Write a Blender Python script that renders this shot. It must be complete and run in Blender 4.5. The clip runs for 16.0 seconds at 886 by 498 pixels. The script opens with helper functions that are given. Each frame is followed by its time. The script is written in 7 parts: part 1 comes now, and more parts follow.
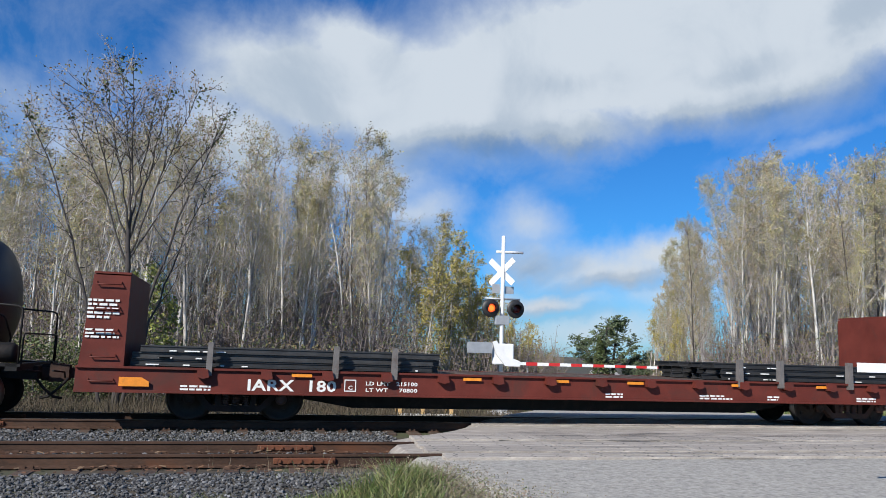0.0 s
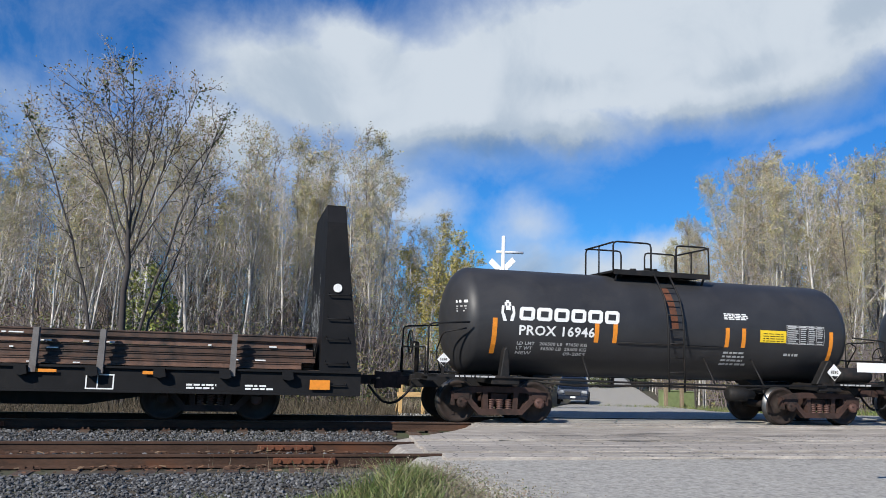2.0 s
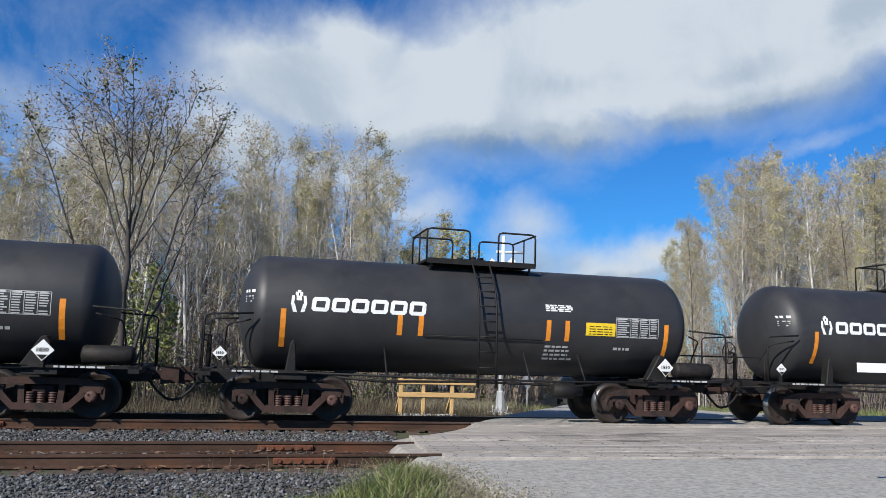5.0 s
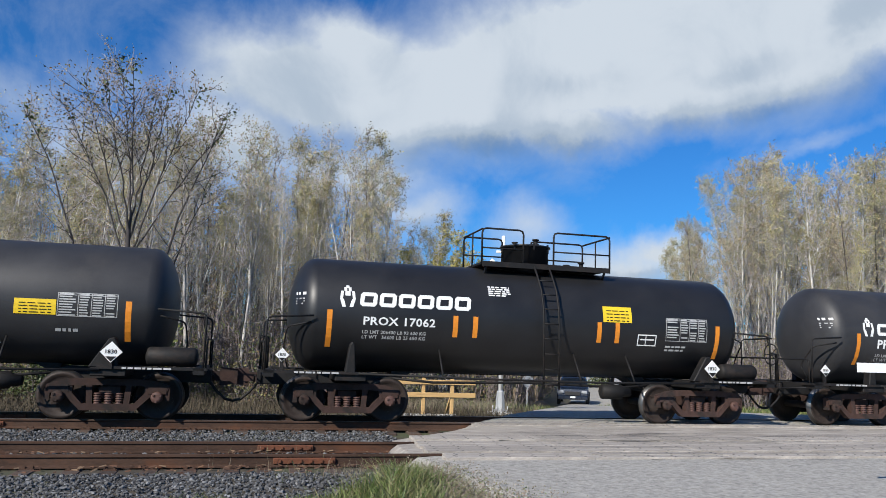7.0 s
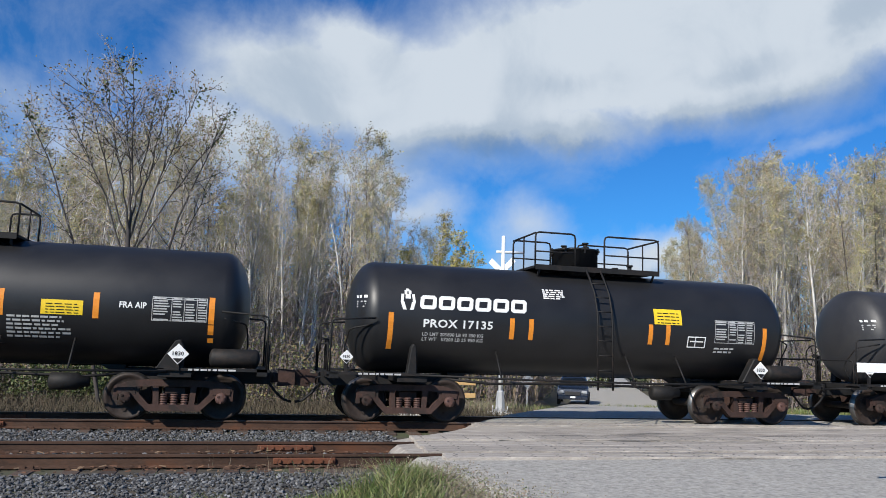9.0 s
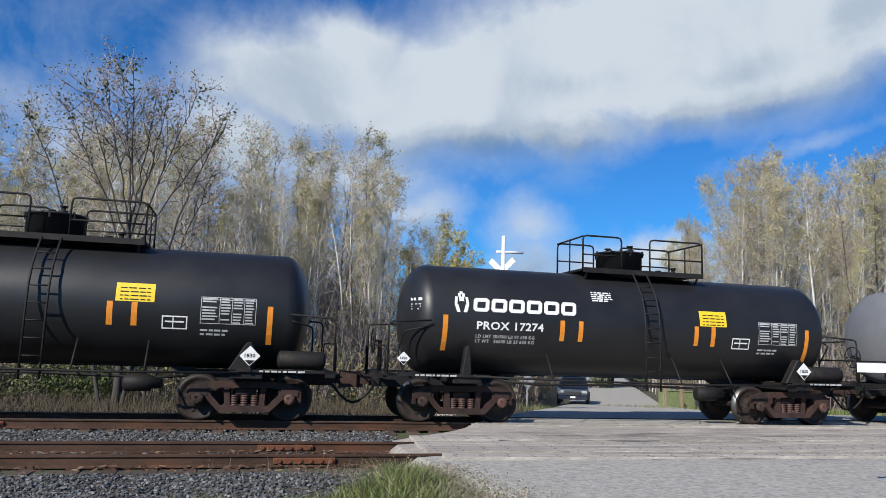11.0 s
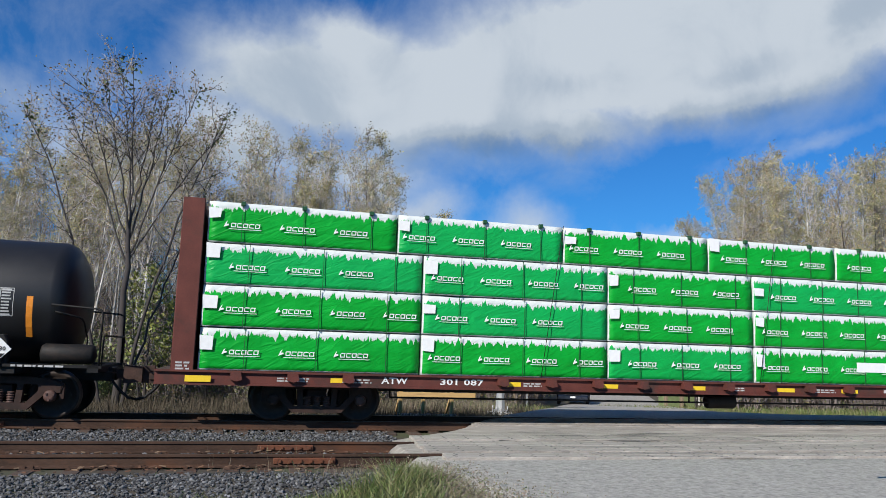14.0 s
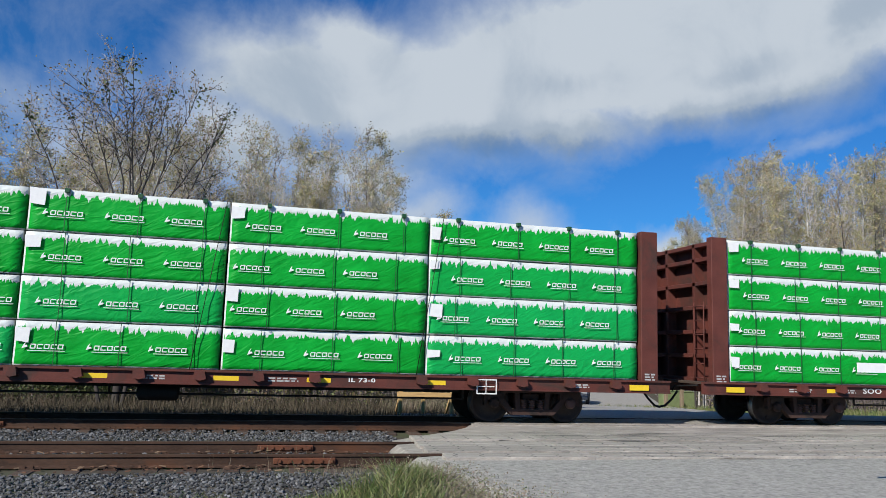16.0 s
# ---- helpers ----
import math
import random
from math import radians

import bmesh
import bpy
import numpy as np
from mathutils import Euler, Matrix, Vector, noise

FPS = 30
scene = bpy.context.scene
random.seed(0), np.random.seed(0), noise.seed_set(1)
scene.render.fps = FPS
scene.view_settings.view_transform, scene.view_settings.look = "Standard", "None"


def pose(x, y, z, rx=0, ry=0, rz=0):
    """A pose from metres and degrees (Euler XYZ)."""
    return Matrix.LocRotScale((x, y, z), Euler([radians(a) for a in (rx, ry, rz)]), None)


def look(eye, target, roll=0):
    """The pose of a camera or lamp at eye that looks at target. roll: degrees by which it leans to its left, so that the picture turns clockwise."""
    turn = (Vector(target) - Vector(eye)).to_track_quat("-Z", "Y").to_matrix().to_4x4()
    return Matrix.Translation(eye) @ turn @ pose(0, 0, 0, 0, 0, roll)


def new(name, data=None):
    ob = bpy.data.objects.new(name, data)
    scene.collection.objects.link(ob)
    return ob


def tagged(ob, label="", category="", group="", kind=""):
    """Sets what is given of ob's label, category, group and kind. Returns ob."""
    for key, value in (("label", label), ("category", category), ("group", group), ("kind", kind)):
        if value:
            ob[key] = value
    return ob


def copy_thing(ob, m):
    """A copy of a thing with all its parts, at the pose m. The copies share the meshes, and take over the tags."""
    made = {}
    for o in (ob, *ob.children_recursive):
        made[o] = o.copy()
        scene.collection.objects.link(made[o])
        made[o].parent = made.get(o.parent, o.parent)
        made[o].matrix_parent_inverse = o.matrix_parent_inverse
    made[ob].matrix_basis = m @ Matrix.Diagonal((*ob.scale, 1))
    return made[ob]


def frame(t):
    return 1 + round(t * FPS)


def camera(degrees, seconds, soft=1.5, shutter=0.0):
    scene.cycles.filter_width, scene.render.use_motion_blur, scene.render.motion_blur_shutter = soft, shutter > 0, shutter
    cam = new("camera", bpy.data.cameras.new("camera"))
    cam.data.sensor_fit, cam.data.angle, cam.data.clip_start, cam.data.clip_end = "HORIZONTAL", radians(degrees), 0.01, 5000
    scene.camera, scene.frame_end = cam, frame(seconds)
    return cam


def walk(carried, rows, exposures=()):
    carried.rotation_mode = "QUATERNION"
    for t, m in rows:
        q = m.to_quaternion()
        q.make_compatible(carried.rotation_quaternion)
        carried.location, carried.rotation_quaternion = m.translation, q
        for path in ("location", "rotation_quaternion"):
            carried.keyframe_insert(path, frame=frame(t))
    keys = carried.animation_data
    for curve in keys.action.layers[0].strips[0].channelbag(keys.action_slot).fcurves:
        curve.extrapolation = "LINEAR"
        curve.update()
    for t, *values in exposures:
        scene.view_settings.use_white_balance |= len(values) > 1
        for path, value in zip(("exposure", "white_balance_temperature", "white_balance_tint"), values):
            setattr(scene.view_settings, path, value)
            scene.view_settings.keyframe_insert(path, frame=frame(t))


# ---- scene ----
import itertools

SPEED = 18.757           # metres a second, towards -x
SECONDS = 16.0
TRACK_Y = 0.75           # centre line of the track that the train runs on
SIDING_Y = -4.04         # centre line of the rusty siding

cam = camera(60.58, SECONDS, soft=0.45)
EYE = Vector((0.0, -16.385, 1.5105))
YAW, PITCH, ROLL = radians(14.267), radians(7.75), 1.8137
AIM = EYE + Vector((math.sin(YAW) * math.cos(PITCH), math.cos(YAW) * math.cos(PITCH), math.sin(PITCH)))
walk(cam, [(0.0, look(EYE, AIM, ROLL)), (SECONDS, look(EYE, AIM, ROLL))], exposures=[(0.0, 0.30), (13.2, 0.30), (14.4, 0.10), (SECONDS, 0.10)])

# ---- world and sun ----
SUN_EL, SUN_AZ = radians(34), radians(228)     # azimuth clockwise from +y


def link(tree, a, b):
    tree.links.new(a, b)


def vec_dot(tree, v, c):
    n = tree.nodes.new("ShaderNodeVectorMath")
    n.operation = "DOT_PRODUCT"
    link(tree, v, n.inputs[0])
    n.inputs[1].default_value = c
    return n.outputs["Value"]


def mth(tree, op, a, b=None, c=None, clamp=False):
    n = tree.nodes.new("ShaderNodeMath")
    n.operation, n.use_clamp = op, clamp
    for i, v in enumerate((a, b, c)):
        if v is None:
            continue
        if isinstance(v, (int, float)):
            n.inputs[i].default_value = v
        else:
            link(tree, v, n.inputs[i])
    return n.outputs[0]


def noise_node(tree, vector, scale, detail=4.0, rough=0.55, distortion=0.0):
    n = tree.nodes.new("ShaderNodeTexNoise")
    n.inputs["Scale"].default_value, n.inputs["Detail"].default_value = scale, detail
    n.inputs["Roughness"].default_value, n.inputs["Distortion"].default_value = rough, distortion
    if vector is not None:
        link(tree, vector, n.inputs["Vector"])
    return n


def ramp(tree, fac, stops, smooth=False):
    n = tree.nodes.new("ShaderNodeValToRGB")
    n.color_ramp.interpolation = "EASE" if smooth else "LINEAR"
    els = n.color_ramp.elements
    while len(els) < len(stops):
        els.new(0.5)
    for e, (p, c) in zip(els, stops):
        e.position = p
        e.color = (*c, 1) if len(c) == 3 else c
    link(tree, fac, n.inputs[0])
    return n.outputs[0]


def mix(tree, fac, a, b, blend="MIX"):
    n = tree.nodes.new("ShaderNodeMix")
    n.data_type, n.blend_type = "RGBA", blend
    for sock, v in ((n.inputs["Factor"], fac), (n.inputs["A"], a), (n.inputs["B"], b)):
        if isinstance(v, (int, float)):
            sock.default_value = v
        elif isinstance(v, (tuple, list)):
            sock.default_value = (*v, 1) if len(v) == 3 else v
        else:
            link(tree, v, sock)
    return n.outputs["Result"]


def build_world():
    w = bpy.data.worlds.new("sky")
    w.use_nodes = True
    scene.world = w
    t = w.node_tree
    t.nodes.clear()
    out, bg = t.nodes.new("ShaderNodeOutputWorld"), t.nodes.new("ShaderNodeBackground")
    sky = t.nodes.new("ShaderNodeTexSky")
    sky.sky_type, sky.sun_disc = "NISHITA", False
    sky.sun_elevation, sky.sun_rotation = SUN_EL, SUN_AZ
    sky.air_density, sky.dust_density, sky.ozone_density = 1.0, 0.3, 2.5
    co = t.nodes.new("ShaderNodeTexCoord").outputs["Generated"]
    fwd = Vector((math.sin(YAW), math.cos(YAW), 0))
    right = Vector((math.cos(YAW), -math.sin(YAW), 0))
    # soft wobble of the cloud edges
    wob = noise_node(t, co, 5.0, 6.0, 0.62)
    sub = t.nodes.new("ShaderNodeVectorMath")
    sub.operation = "SUBTRACT"
    link(t, wob.outputs["Color"], sub.inputs[0])
    sub.inputs[1].default_value = (0.5, 0.5, 0.5)
    sc = t.nodes.new("ShaderNodeVectorMath")
    sc.operation = "MULTIPLY_ADD"
    link(t, sub.outputs[0], sc.inputs[0])
    sc.inputs[1].default_value = (0.13, 0.13, 0.10)
    link(t, co, sc.inputs[2])
    d = sc.outputs[0]
    side, up, ahead = vec_dot(t, d, right), vec_dot(t, d, (0, 0, 1)), vec_dot(t, d, fwd)

    def field(blobs, op):
        total = None
        for cx, cy, sx, sy, tilt, gain in blobs:
            a, b = mth(t, "SUBTRACT", side, cx), mth(t, "SUBTRACT", up, cy)
            c_, s_ = math.cos(radians(tilt)), math.sin(radians(tilt))
            p = mth(t, "ADD", mth(t, "MULTIPLY", a, c_ / sx), mth(t, "MULTIPLY", b, s_ / sx))
            q = mth(t, "SUBTRACT", mth(t, "MULTIPLY", b, c_ / sy), mth(t, "MULTIPLY", a, s_ / sy))
            r2 = mth(t, "ADD", mth(t, "MULTIPLY", p, p), mth(t, "MULTIPLY", q, q))
            g = mth(t, "MULTIPLY", mth(t, "EXPONENT", mth(t, "MULTIPLY", r2, -1.0)), gain)
            total = g if total is None else mth(t, op, total, g, 0.15 if op == "SMOOTH_MAX" else None)
        return total

    front = mth(t, "MULTIPLY", mth(t, "ADD", ahead, 0.05), 6.0, clamp=True)
    puff = noise_node(t, co, 2.6, 8.0, 0.6, 0.4).outputs["Fac"]
    fine = noise_node(t, co, 8.0, 9.0, 0.62, 0.4).outputs["Fac"]
    rest = mth(t, "MULTIPLY", mth(t, "SUBTRACT", puff, 0.52), 4.0)
    dens = mth(t, "ADD", mth(t, "MULTIPLY", field(CLOUDS, "SMOOTH_MAX"), front), mth(t, "MULTIPLY", rest, mth(t, "SUBTRACT", 1.0, front)))
    dens = mth(t, "ADD", dens, mth(t, "MULTIPLY", mth(t, "SUBTRACT", fine, 0.5), 0.8))
    cover = ramp(t, dens, [(0.12, (0, 0, 0)), (0.5, (0.42, 0.42, 0.42)), (1.0, (1, 1, 1))], False)
    # grey bellies where the cloud is thick and low
    low = noise_node(t, co, 6.0, 6.0, 0.6, 0.5).outputs["Fac"]
    shade = mth(t, "ADD", mth(t, "MULTIPLY", field(SHADES, "MAXIMUM"), front), mth(t, "MULTIPLY", mth(t, "SUBTRACT", low, 0.48), 1.0))
    cloud = ramp(t, shade, [(0.0, (0.79, 0.88, 0.985)), (0.4, (0.56, 0.67, 0.81)), (1.0, (0.27, 0.39, 0.56))], True)
    cloud_s = mix(t, 1.0, cloud, (CLOUD_GAIN,) * 3, "MULTIPLY")
    tint = mix(t, 1.0, sky.outputs[0], SKY_TINT, "MULTIPLY")
    link(t, mix(t, cover, tint, cloud_s), bg.inputs[0])
    bg.inputs[1].default_value = 0.085
    link(t, bg.outputs[0], out.inputs[0])


CLOUD_GAIN = 7.6
SKY_TINT = (0.20, 0.66, 1.18)
# sideways and upward parts of the direction, half widths, tilt in degrees, weight
CLOUDS = [
    (-0.168, 0.332, 0.137, 0.061, 2.2, 1.50),
    (-0.229, 0.352, 0.078, 0.042, -1.8, 1.20),
    (-0.111, 0.373, 0.079, 0.039, -7.8, 1.30),
    (0.006, 0.315, 0.168, 0.066, 0.2, 1.80),
    (0.147, 0.368, 0.157, 0.079, 6.2, 1.90),
    (0.266, 0.381, 0.166, 0.076, 6.2, 1.90),
    (0.396, 0.379, 0.144, 0.069, 6.2, 1.80),
    (0.138, 0.285, 0.109, 0.033, 4.2, 1.20),
    (0.315, 0.327, 0.152, 0.041, 6.2, 1.30),
    (-0.380, 0.305, 0.088, 0.034, -1.8, 0.42),
    (-0.473, 0.263, 0.071, 0.032, -1.8, 0.45),
    (-0.257, 0.256, 0.107, 0.064, -1.8, 1.10),
    (-0.371, 0.209, 0.152, 0.062, -1.8, 0.80),
    (-0.166, 0.421, 0.112, 0.015, -1.8, 0.28),
    (-0.323, 0.382, 0.041, 0.009, -11.8, 0.20),
    (-0.034, 0.186, 0.063, 0.033, -1.8, 0.72),
    (-0.124, 0.232, 0.110, 0.051, -1.8, 1.00),
    (-0.066, 0.271, 0.118, 0.044, -1.8, 0.90),
    (0.107, 0.167, 0.063, 0.037, -1.8, 0.72),
    (0.216, 0.118, 0.124, 0.035, 1.2, 0.95),
    (0.130, 0.124, 0.066, 0.030, -1.8, 0.85),
    (0.276, 0.135, 0.061, 0.027, 4.2, 1.15),
    (0.230, 0.110, 0.080, 0.025, 2.2, 0.95),
    (0.139, 0.076, 0.081, 0.019, -1.8, 1.00),
    (0.204, 0.031, 0.160, 0.036, -1.8, 0.75),
    (0.284, 0.082, 0.064, 0.029, -1.8, 0.70),
    (0.452, 0.263, 0.072, 0.014, 12.2, 0.42),
    (0.427, 0.163, 0.135, 0.040, -1.8, 0.45),
]
SHADES = [
    (-0.195, 0.303, 0.122, 0.065, -1.8, 0.35),
    (-0.257, 0.222, 0.108, 0.050, -1.8, 0.40),
    (0.030, 0.253, 0.148, 0.025, -1.8, 0.85),
    (0.167, 0.266, 0.102, 0.023, 4.2, 0.75),
    (0.287, 0.294, 0.105, 0.021, 7.2, 0.70),
    (0.405, 0.306, 0.107, 0.023, 8.2, 0.75),
    (0.476, 0.314, 0.057, 0.026, 12.2, 0.60),
    (-0.167, 0.264, 0.109, 0.036, -1.8, 0.45),
    (-0.019, 0.164, 0.060, 0.016, -1.8, 0.45),
    (0.123, 0.120, 0.059, 0.019, -1.8, 0.55),
    (0.244, 0.100, 0.087, 0.014, 2.2, 0.60),
    (0.146, 0.060, 0.081, 0.010, -1.8, 0.40),
    (-0.068, 0.352, 0.043, 0.043, 18.2, 0.25),
    (0.156, 0.336, 0.058, 0.019, 6.2, 0.25),
    (0.465, 0.389, 0.038, 0.025, -1.8, 0.50),
    (0.360, 0.354, 0.081, 0.012, 4.2, 0.20),
]


build_world()

sun = new("sun", bpy.data.lights.new("sun", "SUN"))
sun.data.energy, sun.data.angle, sun.data.color = 5.0, radians(0.6), (1.0, 0.95, 0.87)
SUN_DIR = Vector((math.sin(SUN_AZ) * math.cos(SUN_EL), math.cos(SUN_AZ) * math.cos(SUN_EL), math.sin(SUN_EL)))
sun.matrix_basis = look(SUN_DIR * 50, (0, 0, 0))

# ---- materials ----
MATS = {}


def material(name, color, rough=0.6, metal=0.0, vary=0.25, grain=6.0, bump=0.15, tint=None, tint_at=0.6, per_object=0.0,
             island=None, spec=0.5, stretch=(1, 1, 1), emit=0.0, fine=40.0, coat=0.0):
    """A procedural surface: base colour, two scales of variation, a second colour for dirt or wear, and fine relief."""
    if name in MATS:
        return MATS[name]
    m = bpy.data.materials.new(name)
    m.use_nodes = True
    t = m.node_tree
    b = t.nodes["Principled BSDF"]
    co = t.nodes.new("ShaderNodeTexCoord").outputs["Object"]
    mp = t.nodes.new("ShaderNodeMapping")
    mp.inputs["Scale"].default_value = stretch
    link(t, co, mp.inputs["Vector"])
    v = mp.outputs[0]
    big, small = noise_node(t, v, grain, 5.0, 0.6), noise_node(t, v, fine, 4.0, 0.6)
    s = mth(t, "ADD", mth(t, "MULTIPLY", big.outputs["Fac"], 0.65), mth(t, "MULTIPLY", small.outputs["Fac"], 0.35))
    lo, hi = tuple(c * (1 - vary) for c in color), tuple(min(1, c * (1 + vary)) for c in color)
    col = ramp(t, s, [(0.32, lo), (0.68, hi)])
    if island:
        g = t.nodes.new("ShaderNodeNewGeometry").outputs["Random Per Island"]
        n = len(island)
        col = mix(t, 0.85, col, ramp(t, g, [((i + 0.5) / n, c) for i, c in enumerate(island)]))
    if tint:
        dirt = noise_node(t, v, grain * 0.45, 7.0, 0.7, 0.6)
        k = ramp(t, dirt.outputs["Fac"], [(tint_at - 0.08, (0, 0, 0)), (tint_at + 0.1, (1, 1, 1))])
        col = mix(t, k, col, tint)
    if per_object:
        r = t.nodes.new("ShaderNodeObjectInfo").outputs["Random"]
        f = mth(t, "MULTIPLY_ADD", r, 2 * per_object, 1 - per_object)
        cmb = t.nodes.new("ShaderNodeCombineColor")
        for i in range(3):
            link(t, f, cmb.inputs[i])
        col = mix(t, 1.0, col, cmb.outputs[0], "MULTIPLY")
    link(t, col, b.inputs["Base Color"])
    b.inputs["Metallic"].default_value = metal
    link(t, mth(t, "MULTIPLY_ADD", s, 0.3, rough - 0.15, clamp=True), b.inputs["Roughness"])
    b.inputs["Specular IOR Level"].default_value = spec
    b.inputs["Coat Weight"].default_value = coat
    if bump:
        bp = t.nodes.new("ShaderNodeBump")
        bp.inputs["Strength"].default_value, bp.inputs["Distance"].default_value = bump, 0.02
        link(t, s, bp.inputs["Height"])
        link(t, bp.outputs[0], b.inputs["Normal"])
    if emit:
        b.inputs["Emission Color"].default_value = (*color, 1)
        b.inputs["Emission Strength"].default_value = emit
    MATS[name] = m
    return m


TANK = material("black_tank_paint", (0.027, 0.027, 0.029), 0.50, vary=0.3, grain=1.2, bump=0.04, tint=(0.040, 0.038, 0.037), tint_at=0.58, spec=0.4)
TANK_BLACK = material("glossy_black_tank_paint", (0.013, 0.013, 0.014), 0.44, vary=0.3, grain=1.2, bump=0.03, tint=(0.017, 0.016, 0.016), tint_at=0.6, spec=0.45)
TANK_GREY = material("faded_grey_paint", (0.13, 0.135, 0.145), 0.6, vary=0.12, grain=2.0, bump=0.04, tint=(0.17, 0.14, 0.12), tint_at=0.72)
STEEL = material("dark_steel", (0.012, 0.0115, 0.0115), 0.65, spec=0.25, vary=0.4, grain=5, bump=0.15, tint=(0.03, 0.022, 0.018), tint_at=0.6)
TRUCK = material("brown_cast_steel", (0.048, 0.028, 0.023), 0.8, spec=0.2, vary=0.35, grain=7, bump=0.3, tint=(0.024, 0.019, 0.017), tint_at=0.55, per_object=0.25)
SPRING = material("rusty_spring", (0.075, 0.036, 0.028), 0.7, vary=0.4, grain=8, bump=0.2)
WHEEL = material("wheel_steel", (0.034, 0.025, 0.021), 0.6, 0.1, spec=0.25, vary=0.35, grain=9, bump=0.2)
TREAD = material("bright_tread", (0.15, 0.145, 0.14), 0.35, 0.9, vary=0.2, grain=9, bump=0.05)
ORANGE = material("orange_reflector", (0.72, 0.24, 0.02), 0.5, vary=0.15, grain=12, bump=0.05, tint=(0.35, 0.14, 0.03), tint_at=0.66)
STAKESTEEL = material("weathered_stake_steel", (0.13, 0.12, 0.115), 0.7, vary=0.25, grain=5, bump=0.15, tint=(0.08, 0.05, 0.04), tint_at=0.62)
WHITE = material("white_lettering", (0.72, 0.72, 0.70), 0.6, vary=0.1, grain=10, bump=0.03, tint=(0.42, 0.42, 0.42), tint_at=0.68)
DIM = material("worn_grey_lettering", (0.40, 0.40, 0.39), 0.65, vary=0.3, grain=14, bump=0.03)
YELLOW = material("yellow_panel", (0.78, 0.53, 0.02), 0.5, vary=0.1, grain=9, bump=0.03)
RED = material("oxide_red_paint", (0.115, 0.025, 0.018), 0.6, spec=0.22, vary=0.25, grain=2.2, bump=0.08, tint=(0.075, 0.030, 0.024), tint_at=0.6)
BROWN = material("boxcar_brown_paint", (0.112, 0.034, 0.026), 0.65, spec=0.25, vary=0.25, grain=2.5, bump=0.1, tint=(0.06, 0.032, 0.026), tint_at=0.57)
BLACKCAR = material("flat_black_paint", (0.009, 0.009, 0.010), 0.65, spec=0.18, vary=0.35, grain=2.0, bump=0.08, tint=(0.02, 0.018, 0.017), tint_at=0.64)
RUSTRAIL = material("rusty_rail_steel", (0.055, 0.031, 0.021), 0.85, vary=0.6, grain=3, bump=0.3, tint=(0.105, 0.043, 0.022), tint_at=0.6, stretch=(0.4, 1, 1), spec=0.25)
JOINT = material("orange_rust", (0.12, 0.04, 0.018), 0.9, vary=0.4, grain=7, bump=0.4, tint=(0.07, 0.03, 0.018), tint_at=0.6)
RUSTLOAD = material("brown_rail_steel", (0.105, 0.056, 0.038), 0.7, vary=0.4, grain=4, bump=0.2, tint=(0.025, 0.02, 0.018), tint_at=0.55, per_object=0.4)
DARKLOAD = material("black_rail_steel", (0.028, 0.028, 0.029), 0.5, vary=0.4, grain=4, bump=0.15, per_object=0.4)
RAILHEAD = material("worn_rail_head", (0.16, 0.13, 0.115), 0.4, 0.6, vary=0.3, grain=6, bump=0.05)
TIE = material("weathered_tie", (0.065, 0.042, 0.030), 0.9, vary=0.4, grain=3, bump=0.5, tint=(0.11, 0.085, 0.065), tint_at=0.6, per_object=0.3, stretch=(4, 1, 4))
BALLAST = material("grey_ballast", (0.115, 0.115, 0.12), 0.9, vary=0.3, grain=18, bump=0.4,
                   island=[(0.018, 0.018, 0.019), (0.055, 0.056, 0.058), (0.105, 0.107, 0.11), (0.032, 0.032, 0.033), (0.22, 0.222, 0.225), (0.075, 0.071, 0.067)])
ASPHALT = material("pale_asphalt", (0.325, 0.308, 0.275), 0.9, vary=0.55, grain=14, bump=0.8, tint=(0.36, 0.342, 0.305), tint_at=0.58, fine=60)
CROSSING = material("worn_crossing_surface", (0.33, 0.297, 0.26), 0.9, vary=0.45, grain=3.5, bump=0.7, tint=(0.25, 0.225, 0.20), tint_at=0.6, fine=45, stretch=(0.4, 2.2, 1), per_object=0.16)
DEBRIS = material("rust_flakes", (0.12, 0.06, 0.03), 0.9, vary=0.4, grain=8, bump=0.2, island=[(0.05, 0.025, 0.016), (0.11, 0.05, 0.026), (0.17, 0.12, 0.075), (0.075, 0.033, 0.018)])
TAR = material("tar_seam", (0.03, 0.03, 0.03), 0.7, vary=0.3, grain=6, bump=0.3)
SOIL = material("dry_verge_soil", (0.06, 0.048, 0.033), 0.95, vary=0.4, grain=0.9, bump=0.5, tint=(0.06, 0.07, 0.028), tint_at=0.55, fine=25)
GALV = material("galvanised_steel", (0.42, 0.43, 0.44), 0.45, 0.4, vary=0.12, grain=7, bump=0.05)
MASTWHITE = material("white_signal_paint", (0.78, 0.78, 0.77), 0.5, vary=0.06, grain=8, bump=0.04)
SIGNALBLACK = material("black_signal_paint", (0.018, 0.018, 0.019), 0.5, vary=0.3, grain=8, bump=0.05)
GATERED = material("red_gate_sheeting", (0.55, 0.03, 0.03), 0.45, vary=0.12, grain=8, bump=0.03)
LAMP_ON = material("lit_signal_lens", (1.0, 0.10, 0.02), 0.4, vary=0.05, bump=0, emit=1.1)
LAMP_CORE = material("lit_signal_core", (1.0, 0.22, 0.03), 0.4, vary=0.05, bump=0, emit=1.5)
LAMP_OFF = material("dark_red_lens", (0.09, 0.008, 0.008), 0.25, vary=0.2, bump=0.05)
LUMBER = material("new_timber", (0.55, 0.36, 0.16), 0.7, vary=0.2, grain=3, bump=0.2, stretch=(1, 1, 6))
CONCRETE = material("pale_concrete", (0.55, 0.55, 0.53), 0.85, vary=0.12, grain=3, bump=0.2)
